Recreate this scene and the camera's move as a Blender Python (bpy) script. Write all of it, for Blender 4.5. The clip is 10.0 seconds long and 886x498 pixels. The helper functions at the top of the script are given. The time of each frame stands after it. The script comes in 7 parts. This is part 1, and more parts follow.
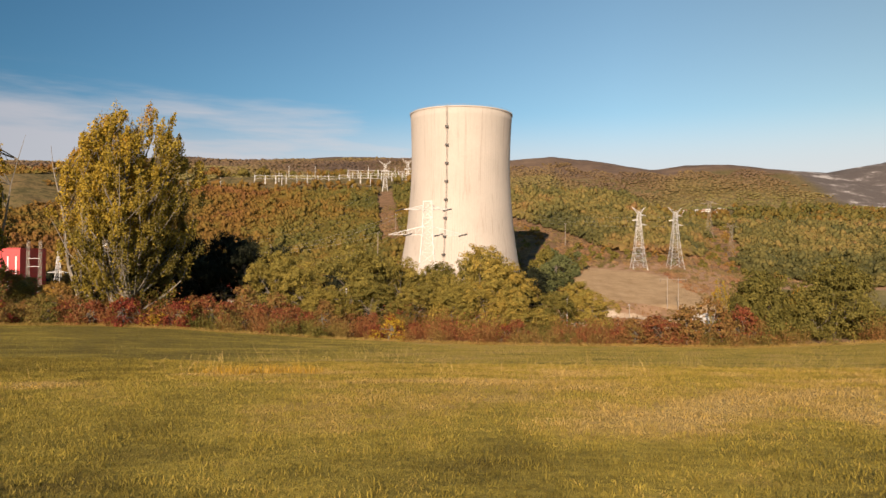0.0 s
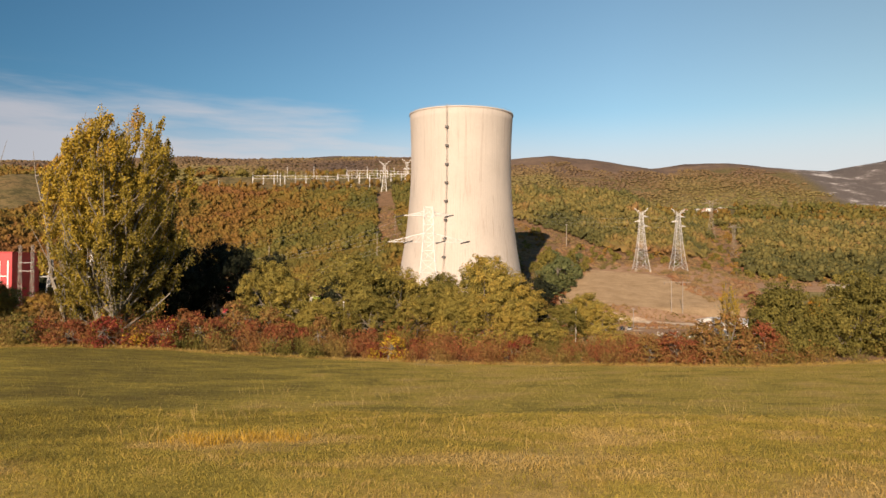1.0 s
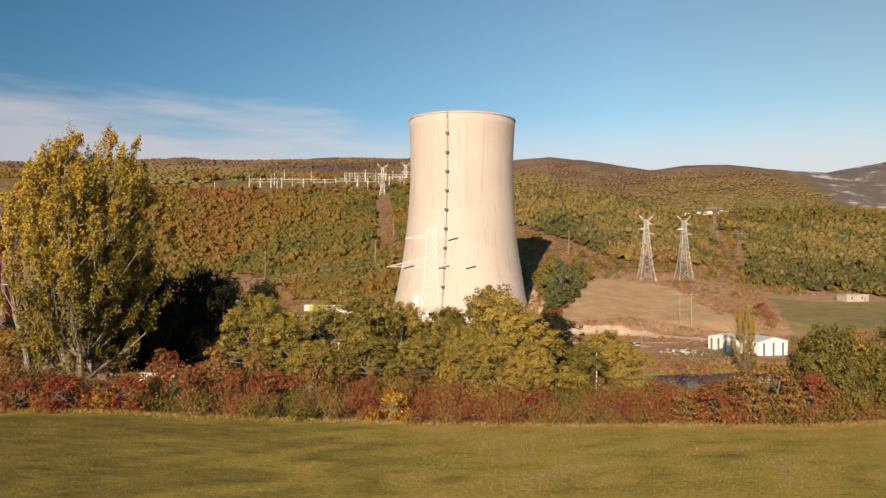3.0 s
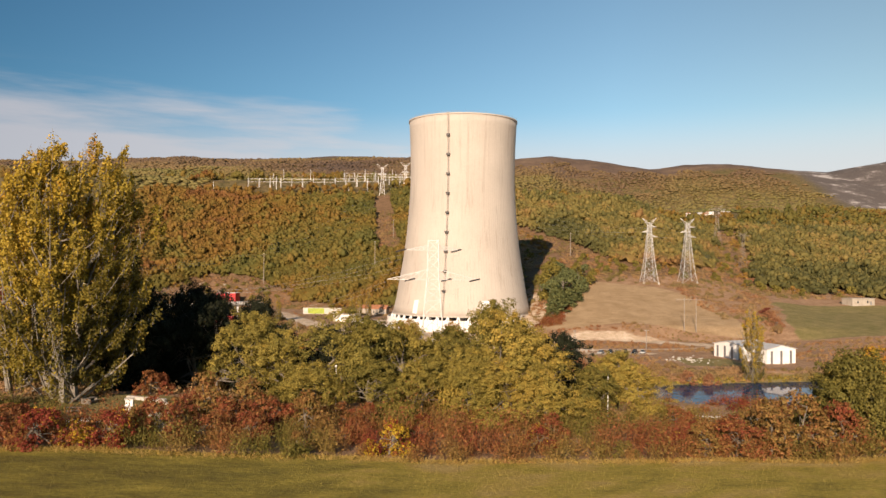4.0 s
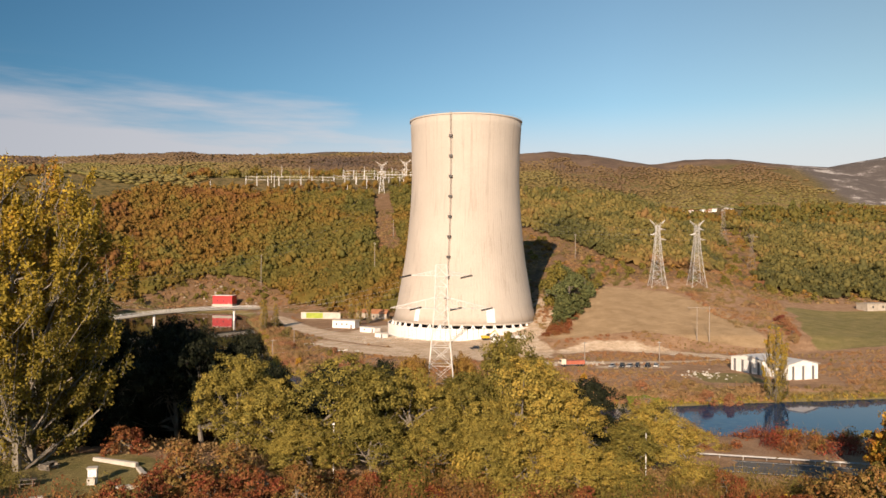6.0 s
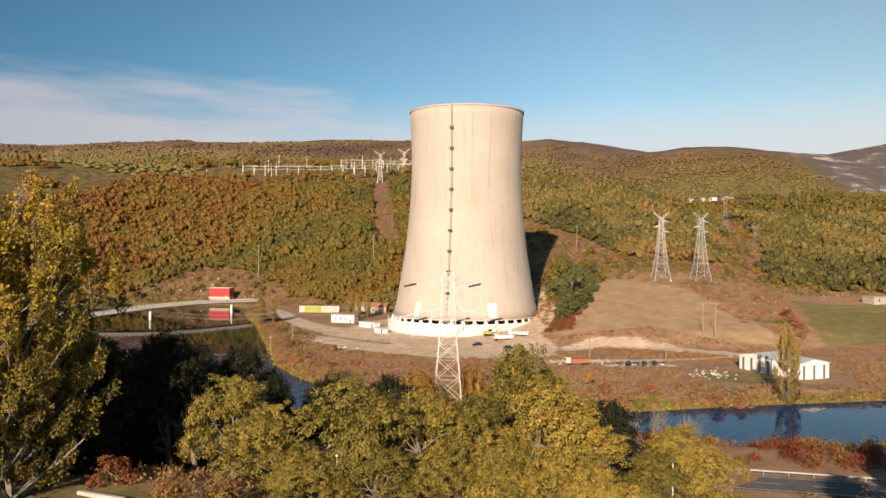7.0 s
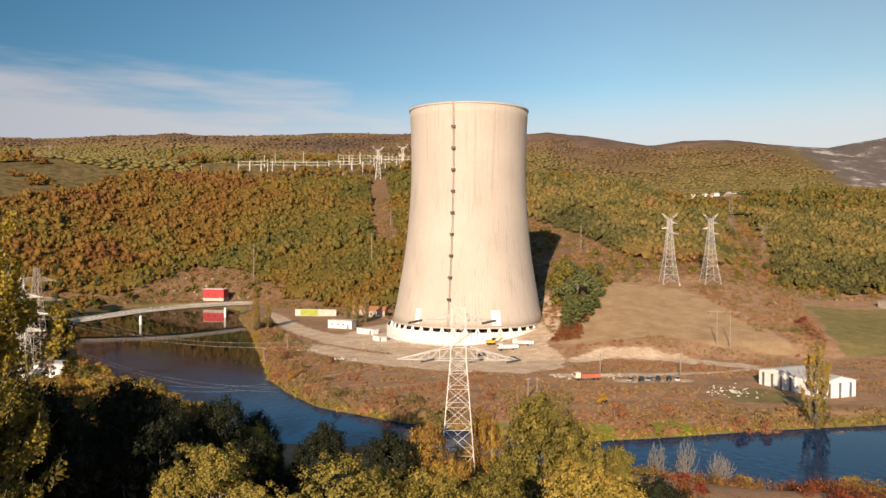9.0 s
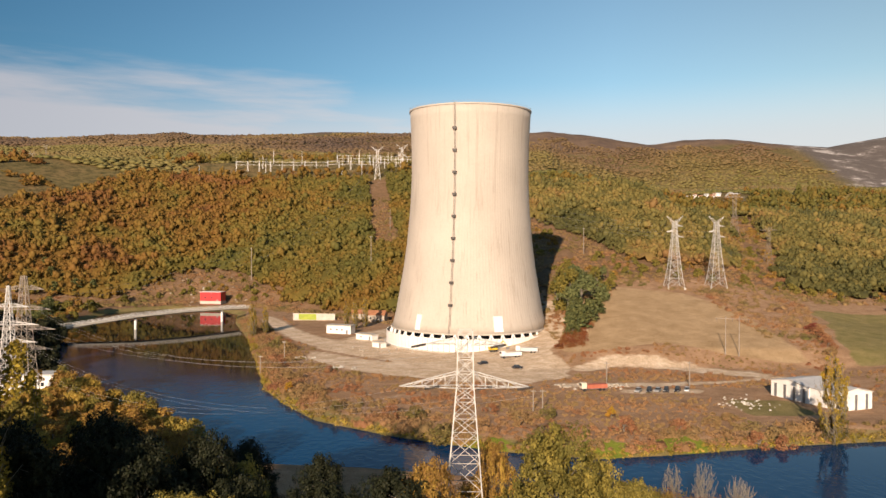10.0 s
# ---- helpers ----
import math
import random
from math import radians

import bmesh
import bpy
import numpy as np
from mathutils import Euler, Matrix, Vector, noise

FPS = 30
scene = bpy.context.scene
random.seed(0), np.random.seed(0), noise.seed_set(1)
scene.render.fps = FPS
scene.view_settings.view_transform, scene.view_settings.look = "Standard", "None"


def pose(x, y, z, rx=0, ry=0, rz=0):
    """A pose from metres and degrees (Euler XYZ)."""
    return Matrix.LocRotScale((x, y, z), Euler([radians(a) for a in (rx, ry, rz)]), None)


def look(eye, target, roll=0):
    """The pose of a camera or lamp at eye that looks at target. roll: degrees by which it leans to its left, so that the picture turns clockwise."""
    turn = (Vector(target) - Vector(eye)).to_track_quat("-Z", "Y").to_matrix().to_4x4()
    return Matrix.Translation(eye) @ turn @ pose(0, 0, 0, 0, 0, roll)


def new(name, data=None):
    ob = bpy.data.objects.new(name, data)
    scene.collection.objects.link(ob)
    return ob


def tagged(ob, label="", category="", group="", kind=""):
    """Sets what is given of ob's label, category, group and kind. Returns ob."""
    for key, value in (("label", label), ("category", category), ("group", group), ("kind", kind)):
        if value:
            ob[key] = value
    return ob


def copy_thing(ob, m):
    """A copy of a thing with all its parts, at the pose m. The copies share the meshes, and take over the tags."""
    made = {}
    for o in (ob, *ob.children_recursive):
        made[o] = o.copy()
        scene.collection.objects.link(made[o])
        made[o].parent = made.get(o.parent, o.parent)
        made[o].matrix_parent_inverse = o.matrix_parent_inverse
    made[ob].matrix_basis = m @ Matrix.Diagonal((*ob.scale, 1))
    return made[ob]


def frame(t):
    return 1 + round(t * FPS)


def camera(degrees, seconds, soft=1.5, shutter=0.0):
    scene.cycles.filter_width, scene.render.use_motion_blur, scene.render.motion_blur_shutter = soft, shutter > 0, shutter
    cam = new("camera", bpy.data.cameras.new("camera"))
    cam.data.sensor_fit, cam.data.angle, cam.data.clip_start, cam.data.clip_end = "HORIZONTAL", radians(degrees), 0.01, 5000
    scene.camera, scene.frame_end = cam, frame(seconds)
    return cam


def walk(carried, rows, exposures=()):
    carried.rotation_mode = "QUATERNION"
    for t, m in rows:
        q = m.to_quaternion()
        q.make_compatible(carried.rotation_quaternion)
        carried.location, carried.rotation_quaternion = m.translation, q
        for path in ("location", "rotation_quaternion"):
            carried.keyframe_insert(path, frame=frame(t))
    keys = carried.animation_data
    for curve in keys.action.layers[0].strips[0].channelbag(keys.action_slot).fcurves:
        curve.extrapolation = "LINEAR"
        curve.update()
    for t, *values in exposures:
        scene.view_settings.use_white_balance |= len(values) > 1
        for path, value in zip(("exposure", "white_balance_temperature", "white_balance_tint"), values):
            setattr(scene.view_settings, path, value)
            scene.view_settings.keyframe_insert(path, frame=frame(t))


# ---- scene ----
cam = camera(60.0, 10.0)
PATH = [
    (0, (0.667, 1.101, 27.555), (0.672, 3.1, 27.598), 0.5),
    (0.5, (0.339, 4.236, 28.489), (0.346, 6.235, 28.53), 0.5),
    (1, (0.162, 7.482, 29.616), (0.169, 9.482, 29.656), 0.4),
    (1.5, (-0.164, 10.706, 30.852), (-0.156, 12.705, 30.892), 0.4),
    (2, (-0.462, 13.872, 32.183), (-0.451, 15.872, 32.223), 0.4),
    (2.5, (-0.662, 16.746, 33.601), (-0.651, 18.746, 33.641), 0.5),
    (3, (-1.012, 19.843, 34.87), (-1.0, 21.842, 34.911), 0.4),
    (4.5, (-1.743, 28.727, 38.898), (-1.73, 30.727, 38.934), 0.5),
    (5, (-2.089, 32.287, 40.169), (-2.075, 34.286, 40.206), 0.4),
    (5.5, (-2.488, 35.958, 41.584), (-2.474, 37.957, 41.619), 0.4),
    (7, (-4.64, 46.618, 46.556), (-4.619, 48.618, 46.546), 0.3),
    (7.5, (-5.042, 50.32, 47.998), (-5.019, 52.32, 47.981), 0.2),
    (8, (-5.422, 54.363, 49.438), (-5.398, 56.362, 49.413), 0.3),
    (8.5, (-5.725, 58.233, 50.8), (-5.7, 60.232, 50.772), 0.2),
    (9, (-6.206, 62.357, 52.065), (-6.179, 64.357, 52.036), 0.3),
    (9.5, (-6.696, 66.388, 53.351), (-6.669, 68.388, 53.318), 0.3),
    (10, (-6.961, 70.817, 54.514), (-6.932, 72.816, 54.482), 0.3),
]
walk(cam, [(t, look(e, a, r)) for t, e, a, r in PATH])

# ---- light ----
SUN_AZ, SUN_EL = radians(194.8), radians(18.8)
world = bpy.data.worlds.new("daylight")
scene.world = world
world.use_nodes = True
wn, wl = world.node_tree.nodes, world.node_tree.links
sky = wn.new("ShaderNodeTexSky")
sky.sky_type, sky.sun_disc = "NISHITA", False
sky.sun_elevation, sky.sun_rotation = SUN_EL, SUN_AZ
sky.air_density, sky.dust_density, sky.ozone_density, sky.altitude = 1.0, 0.5, 1.0, 1100
tc = wn.new("ShaderNodeTexCoord")
mp = wn.new("ShaderNodeMapping")
mp.inputs["Scale"].default_value = (1.3, 1.3, 11.0)
wl.new(tc.outputs["Generated"], mp.inputs["Vector"])
cn = wn.new("ShaderNodeTexNoise")
cn.inputs["Scale"].default_value, cn.inputs["Detail"].default_value, cn.inputs["Roughness"].default_value = 2.2, 7, 0.55
wl.new(mp.outputs["Vector"], cn.inputs["Vector"])
sep = wn.new("ShaderNodeSeparateXYZ")
wl.new(tc.outputs["Generated"], sep.inputs["Vector"])


def wmath(op, a, b=None, clamp=False):
    n = wn.new("ShaderNodeMath")
    n.operation, n.use_clamp = op, clamp
    for i, v in enumerate((a, b)):
        if v is None:
            continue
        if isinstance(v, (int, float)):
            n.inputs[i].default_value = v
        else:
            wl.new(v, n.inputs[i])
    return n.outputs[0]


# clear teal blue air, deeper towards the west, with a thin cloud sheet low over the hills
def wrange(source, a, b, c, d, kind="SMOOTHSTEP"):
    n = wn.new("ShaderNodeMapRange")
    n.interpolation_type = kind
    for key, value in (("From Min", a), ("From Max", b), ("To Min", c), ("To Max", d)):
        n.inputs[key].default_value = value
    wl.new(source, n.inputs["Value"])
    return n.outputs[0]


depth = wrange(sep.outputs["X"], -0.6, 0.22, 0.54, 1.15, "LINEAR")
air = wn.new("ShaderNodeMix")
air.data_type, air.blend_type = "RGBA", "MULTIPLY"
air.inputs["Factor"].default_value = 1.0
wl.new(sky.outputs["Color"], air.inputs["A"])
tone = wn.new("ShaderNodeCombineColor")
wl.new(wmath("MULTIPLY", depth, wrange(sep.outputs["X"], -0.6, 0.6, 0.44, 1.00, "LINEAR")), tone.inputs[0])
wl.new(wmath("MULTIPLY", depth, wrange(sep.outputs["X"], -0.6, 0.6, 0.87, 0.95, "LINEAR")), tone.inputs[1])
wl.new(wmath("MULTIPLY", depth, wrange(sep.outputs["X"], -0.6, 0.6, 1.05, 0.79, "LINEAR")), tone.inputs[2])
wl.new(tone.outputs[0], air.inputs["B"])
wavy = wmath("ADD", sep.outputs["Z"], wmath("MULTIPLY", wmath("SUBTRACT", cn.outputs["Fac"], 0.5), 0.16))
wavy = wmath("ADD", wavy, wmath("MULTIPLY", sep.outputs["X"], 0.10))
sheet = wrange(wavy, 0.160, 0.100, 0.0, 1.0)
wisps = wmath("MULTIPLY", wrange(wavy, 0.195, 0.125, 0.0, 1.0), wrange(cn.outputs["Fac"], 0.44, 0.66, 0.0, 0.60))
haze = wmath("MULTIPLY", wrange(sep.outputs["Z"], 0.20, 0.11, 0.0, 0.78), 1.0)
cover = wmath("MAXIMUM", wmath("MAXIMUM", wmath("MULTIPLY", sheet, 0.86), wisps), haze, True)
cmix = wn.new("ShaderNodeMix")
cmix.data_type = "RGBA"
veil = wn.new("ShaderNodeMix")
veil.data_type = "RGBA"
veil.inputs["A"].default_value, veil.inputs["B"].default_value = (4.4, 4.3, 4.7, 1), (6.3, 6.0, 6.1, 1)
wl.new(wrange(sep.outputs["X"], -0.62, 0.0, 0.0, 1.0, "LINEAR"), veil.inputs["Factor"])
wl.new(veil.outputs["Result"], cmix.inputs["B"])
wl.new(cover, cmix.inputs["Factor"])
wl.new(air.outputs["Result"], cmix.inputs["A"])
wl.new(cmix.outputs["Result"], wn["Background"].inputs["Color"])
wn["Background"].inputs["Strength"].default_value = 0.078

sun_way = Vector((math.sin(SUN_AZ) * math.cos(SUN_EL), math.cos(SUN_AZ) * math.cos(SUN_EL), math.sin(SUN_EL)))
sun = new("sun", bpy.data.lights.new("sun", "SUN"))
sun.data.energy, sun.data.angle, sun.data.color = 5.35, radians(0.53), (1.0, 0.765, 0.57)
sun.matrix_world = look(sun_way * 400, (0, 0, 0))
scene.view_settings.exposure = 0.55

# ---- numbers and noise ----


def smooth(a, b, v):
    t = np.clip((np.asarray(v, float) - a) / (b - a), 0, 1)
    return t * t * (3 - 2 * t)


def lattice(ix, iy, seed):
    h = (ix.astype(np.int64) * 374761393 + iy.astype(np.int64) * 668265263 + seed * 974634543) & 0x7FFFFFFF
    h = ((h ^ (h >> 13)) * 1274126177) & 0x7FFFFFFF
    return ((h ^ (h >> 16)) & 0xFFFF) / 65535.0


def vnoise(x, y, seed=0):
    x, y = np.asarray(x, float), np.asarray(y, float)
    ix, iy = np.floor(x), np.floor(y)
    fx, fy = x - ix, y - iy
    fx, fy = fx * fx * (3 - 2 * fx), fy * fy * (3 - 2 * fy)
    a, b = lattice(ix, iy, seed), lattice(ix + 1, iy, seed)
    c, d = lattice(ix, iy + 1, seed), lattice(ix + 1, iy + 1, seed)
    return (a + (b - a) * fx) * (1 - fy) + (c + (d - c) * fx) * fy


def fbm(x, y, seed=0, octaves=4):
    total, amp, norm = 0, 1.0, 0
    for k in range(octaves):
        total = total + amp * vnoise(np.asarray(x) * 2 ** k, np.asarray(y) * 2 ** k, seed + k)
        norm += amp
        amp *= 0.5
    return total / norm - 0.5


# ---- the lie of the land ----
SHORE = [(-45, 252), (-60, 262), (-80, 285), (-105, 312), (-130, 335), (-151, 366), (-171, 410), (-197, 466), (-223, 530), (-232, 610), (-205, 640),
         (-165, 636), (-140, 600), (-129, 550), (-104, 477), (-83, 404), (-66, 343), (-55, 320), (-41, 297), (-17, 279), (10, 265), (34, 258),
         (55, 262), (87, 270), (115, 275), (160, 284), (300, 300), (300, 262), (160, 236), (110, 218), (84, 217), (59, 219), (40, 228), (15, 240), (-20, 249)]


def shore_gap(x, y):
    """Metres to the water's edge, negative in the water."""
    x, y = np.asarray(x, float), np.asarray(y, float)
    best, inside = np.full(x.shape, 1e9), np.zeros(x.shape, bool)
    for (ax, ay), (bx, by) in zip(SHORE, SHORE[1:] + SHORE[:1]):
        ex, ey = bx - ax, by - ay
        t = np.clip(((x - ax) * ex + (y - ay) * ey) / (ex * ex + ey * ey), 0, 1)
        best = np.minimum(best, np.hypot(x - ax - t * ex, y - ay - t * ey))
        cross = (ay > y) != (by > y)
        with np.errstate(divide="ignore", invalid="ignore"):
            at = ax + (y - ay) * ex / (ey if ey else 1e-9)
        inside ^= cross & (x < at)
    return np.where(inside, -best, best)


def field_edge(x):
    x = np.asarray(x, float)
    return 103.6 + np.where(x < -14, 0.2, 0.09) * (np.clip(x, -110, 160) + 14) + 3.0 * fbm(x / 14, x * 0, 3)


def toe(x):
    return np.interp(x, [-420, -260, -200, -130, -60, 0, 60], [560, 640, 668, 642, 566, 528, 510])


def height(x, y):
    x, y = np.asarray(x, float), np.asarray(y, float)
    gap = shore_gap(x, y)
    # the near side: a knoll of pasture, then a fall to the road and the river
    lean = np.interp(x, [-110, -67, -41, -28, -14, 2, 18, 46, 70, 120], [2.6, 2.35, 2.1, 1.35, 0.5, -0.1, -0.4, -0.35, 0.6, 1.2])
    near = 22.3 - 0.075 * np.clip(y - 35, 0, 80) - 0.004 * np.clip(35 - y, 0, 200) + lean * smooth(30, 110, y)
    low = np.where(x > -20, 6.0, 6.0 + 0.02 * (-20 - x))
    drop = smooth(20, 45, x)
    near = near + (low - near) * smooth(0, 1, (y - 136 + 14 * drop) / (43 - 4 * drop)) - np.clip(y - 200, 0, 60) * 0.02
    road = 187 - 0.25 * (np.clip(x, -70, 190) - 34)
    near = near + (6.0 - near) * (1 - smooth(6, 12, np.abs(y - road))) * smooth(-80, -30, x)
    # the far side
    u = y - toe(x)
    rise = np.interp(u / (838 - toe(x)), [-0.5, 0, 0.15, 0.45, 0.8, 1], [2.2, 3.2, 17, 50, 93, 108])
    west = np.where(y < 838, rise, np.interp(y, [838, 900, 985, 1100, 1500, 2200, 3100, 3500, 4300], [108, 125, 143, 147, 190, 290, 440, 420, 330]))
    fall = 1 - 0.35 * smooth(120, 600, x)
    east = np.interp(y, [300, 345, 371, 387, 500, 600, 700, 800, 1000, 1500, 1900, 2300, 3100, 3500, 4300],
                     [2.4, 2.6, 3.4, 8.8, 26.5, 45, 72, 102, 108, 165, 212, 205, 430, 415, 330])
    east = np.where((y > 520) & (y < 1300), 26 + (east - 26) * fall, east)
    far_east = np.interp(y, [280, 350, 450, 520, 650, 800, 1000, 1500, 1900, 2400, 3100, 3500, 4300], [3, 6, 12, 20, 42, 62, 82, 130, 165, 195, 430, 415, 330])
    east = east + (far_east - east) * smooth(150, 210, x - 0.1 * (y - 400))
    far = west + (east - west) * smooth(0, 90, x)
    # skyline
    top = np.interp(x, [-3000, -1780, -1400, -1000, -700, -358, -248, 100, 450, 640, 860, 1010, 1180, 1580, 1700, 1800, 2400, 3500],
                    [420, 432, 436, 456, 448, 468, 462, 458, 490, 468, 435, 456, 460, 430, 456, 472, 640, 700])
    far = far * (1 + (top / 440 - 1) * smooth(1900, 3000, y))
    far = far - 30 * np.abs(fbm(x / 330, y / 700, 14)) * smooth(1000, 1500, y) * (1 - smooth(2700, 3050, y)) + 70 * fbm(x / 420, y / 420, 11) * smooth(900, 1500, y) * (1 - smooth(2700, 3050, y)) + 12 * fbm(x / 90, y / 90, 19) * smooth(620, 760, y)
    far = far + 26 * fbm(x / 75, y / 110, 20, 3) * smooth(40, 130, u) * (1 - smooth(900, 985, y)) * smooth(70, 20, x)
    far = far + 46 * smooth(-245, -520, x) * smooth(280, 480, y) * (1 - smooth(600, 800, y))
    mid = np.interp(x, [-420, -232, -150, -60, 0, 100, 300], [430, 450, 350, 268, 250, 240, 280])
    land = np.where(y > mid, far, near)
    land = land + 0.5 * fbm(x / 9, y / 9, 5) * smooth(118, 140, y) * (1 - smooth(300, 330, y) * (np.abs(x) < 130)) + 0.35 * fbm(x / 22, y / 22, 6)
    bank = 0.1 + 0.34 * np.clip(gap, 0, None)
    land = np.where(gap > 0, np.minimum(land, bank + 0.0), np.maximum(-2.5, 0.35 * gap))
    return land


def z_at(x, y):
    return float(height(np.array([x]), np.array([y]))[0])


# ---- materials ----
def nodes_of(name):
    m = bpy.data.materials.new(name)
    m.use_nodes = True
    return m, m.node_tree.nodes, m.node_tree.links, m.node_tree.nodes["Principled BSDF"]


def ramp(nodes, links, fac, stops):
    r = nodes.new("ShaderNodeValToRGB")
    e = r.color_ramp.elements
    while len(e) < len(stops):
        e.new(0.5)
    for k, (p, c) in zip(e, stops):
        k.position, k.color = p, (*c, 1)
    links.new(fac, r.inputs["Fac"])
    return r.outputs["Color"]


def noise_fac(nodes, links, scale, detail=5, rough=0.6, stretch=None, coord="Object"):
    t = nodes.new("ShaderNodeTexCoord")
    n = nodes.new("ShaderNodeTexNoise")
    n.inputs["Scale"].default_value, n.inputs["Detail"].default_value, n.inputs["Roughness"].default_value = scale, detail, rough
    if stretch:
        s = nodes.new("ShaderNodeMapping")
        s.inputs["Scale"].default_value = stretch
        links.new(t.outputs[coord], s.inputs["Vector"])
        links.new(s.outputs["Vector"], n.inputs["Vector"])
    else:
        links.new(t.outputs[coord], n.inputs["Vector"])
    return n.outputs["Fac"]


def blend(nodes, links, fac, a, b, kind="MIX"):
    m = nodes.new("ShaderNodeMix")
    m.data_type, m.blend_type = "RGBA", kind
    for key, v in (("Factor", fac), ("A", a), ("B", b)):
        if isinstance(v, (int, float)):
            m.inputs[key].default_value = v
        elif isinstance(v, tuple):
            m.inputs[key].default_value = (*v, 1)
        else:
            links.new(v, m.inputs[key])
    return m.outputs["Result"]


def bump(nodes, links, shader, fac, strength, distance):
    b = nodes.new("ShaderNodeBump")
    b.inputs["Strength"].default_value, b.inputs["Distance"].default_value = strength, distance
    links.new(fac, b.inputs["Height"])
    links.new(b.outputs["Normal"], shader.inputs["Normal"])
    return b


def surface(name, dark, light, scale, rough=0.8, metal=0.0, relief=0.02, fine=None, stretch=None):
    """A plain stained surface: two tones over two scales of noise, with a fine relief."""
    m, n, l, p = nodes_of(name)
    big = noise_fac(n, l, scale, 5, 0.62, stretch)
    small = noise_fac(n, l, fine or scale * 9, 3, 0.6, stretch)
    col = ramp(n, l, big, [(0.3, dark), (0.7, light)])
    grain = ramp(n, l, small, [(0.25, (0.82, 0.82, 0.82)), (0.75, (1.1, 1.1, 1.1))])
    l.new(blend(n, l, 1.0, col, grain, "MULTIPLY"), p.inputs["Base Color"])
    p.inputs["Roughness"].default_value, p.inputs["Metallic"].default_value = rough, metal
    if relief:
        bump(n, l, p, small, 0.5, relief)
    return m


def foliage(name, stops, spread=0.35, through_light=0.25, rough=0.6, dim=0.62, lumps=0.0):
    """Leaves: each plant has its own tint, each spray of leaves its own shade."""
    m, n, l, p = nodes_of(name)
    geo = n.new("ShaderNodeNewGeometry")
    tint = n.new("ShaderNodeAttribute")
    tint.attribute_name = "tint"
    mixed = n.new("ShaderNodeMath")
    mixed.operation = "MULTIPLY_ADD"
    mixed.inputs[1].default_value = spread
    l.new(geo.outputs["Random Per Island"], mixed.inputs[0])
    shift = n.new("ShaderNodeMath")
    shift.operation, shift.use_clamp = "SUBTRACT", False
    shift.inputs[1].default_value = spread / 2
    l.new(tint.outputs["Fac"], shift.inputs[0])
    l.new(shift.outputs[0], mixed.inputs[2])
    col = ramp(n, l, mixed.outputs[0], stops)
    rnd = n.new("ShaderNodeMath")
    rnd.operation = "FRACT"
    seven = n.new("ShaderNodeMath")
    seven.operation = "MULTIPLY"
    seven.inputs[1].default_value = 17.3
    l.new(geo.outputs["Random Per Island"], seven.inputs[0])
    l.new(seven.outputs[0], rnd.inputs[0])
    val = ramp(n, l, rnd.outputs[0], [(0.0, (dim, dim, dim)), (1.0, (1.92 - dim, 1.92 - dim, 1.92 - dim))])
    col = blend(n, l, 1.0, col, val, "MULTIPLY")
    l.new(col, p.inputs["Base Color"])
    p.inputs["Roughness"].default_value = rough
    p.inputs["Specular IOR Level"].default_value = 0.12
    if lumps:
        bump(n, l, p, noise_fac(n, l, 0.7, 3, 0.7), 1.0, lumps)
    tr = n.new("ShaderNodeBsdfTranslucent")
    l.new(col, tr.inputs["Color"])
    mx = n.new("ShaderNodeMixShader")
    mx.inputs["Fac"].default_value = through_light
    l.new(p.outputs["BSDF"], mx.inputs[1])
    l.new(tr.outputs["BSDF"], mx.inputs[2])
    l.new(mx.outputs["Shader"], n["Material Output"].inputs["Surface"])
    return m


OAK = foliage("oak_leaves", [(0.0, (0.134, 0.120, 0.029)), (0.4, (0.326, 0.259, 0.058)), (0.75, (0.444, 0.294, 0.059)), (1.0, (0.258, 0.144, 0.042))], 0.2, dim=0.68)
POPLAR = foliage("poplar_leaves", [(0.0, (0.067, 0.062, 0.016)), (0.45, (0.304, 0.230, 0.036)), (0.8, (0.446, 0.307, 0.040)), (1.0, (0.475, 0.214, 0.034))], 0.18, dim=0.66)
WOODS = foliage("wood_leaves", [(0.0, (0.121, 0.117, 0.032)), (0.35, (0.186, 0.145, 0.035)), (0.6, (0.221, 0.136, 0.032)), (0.85, (0.221, 0.119, 0.032)), (1.0, (0.205, 0.097, 0.035))], 0.05, 0.25, dim=0.88, lumps=0.0)
FAR_WOODS = foliage("far_wood_leaves", [(0.0, (0.150, 0.146, 0.048)), (0.35, (0.222, 0.184, 0.066)), (0.6, (0.222, 0.155, 0.072)), (0.85, (0.165, 0.112, 0.070)), (1.0, (0.120, 0.086, 0.064))], 0.05, 0.15, dim=0.9)
# yellow olive leaves, made paler than WOODS to carry the slope's haze
WOODS_EAST = foliage("east_wood_leaves", [(0.0, (0.112, 0.110, 0.040)), (0.25, (0.178, 0.156, 0.050)), (0.45, (0.262, 0.207, 0.064)), (0.7, (0.296, 0.192, 0.068)), (1.0, (0.290, 0.135, 0.066))], 0.06, 0.3, dim=0.89)
# near-black leaf colour carries the shade lying on these oaks
SHADE_LEAVES = foliage("shade_leaves", [(0.0, (0.016, 0.020, 0.010)), (1.0, (0.046, 0.044, 0.018))], 0.5, 0.05)
SHRUB = foliage("shrub_leaves", [(0.0, (0.157, 0.138, 0.032)), (0.25, (0.249, 0.157, 0.048)), (0.5, (0.249, 0.106, 0.039)), (0.72, (0.226, 0.061, 0.031)), (0.93, (0.190, 0.029, 0.022)), (1.0, (0.486, 0.343, 0.032))], 0.12, dim=0.62)
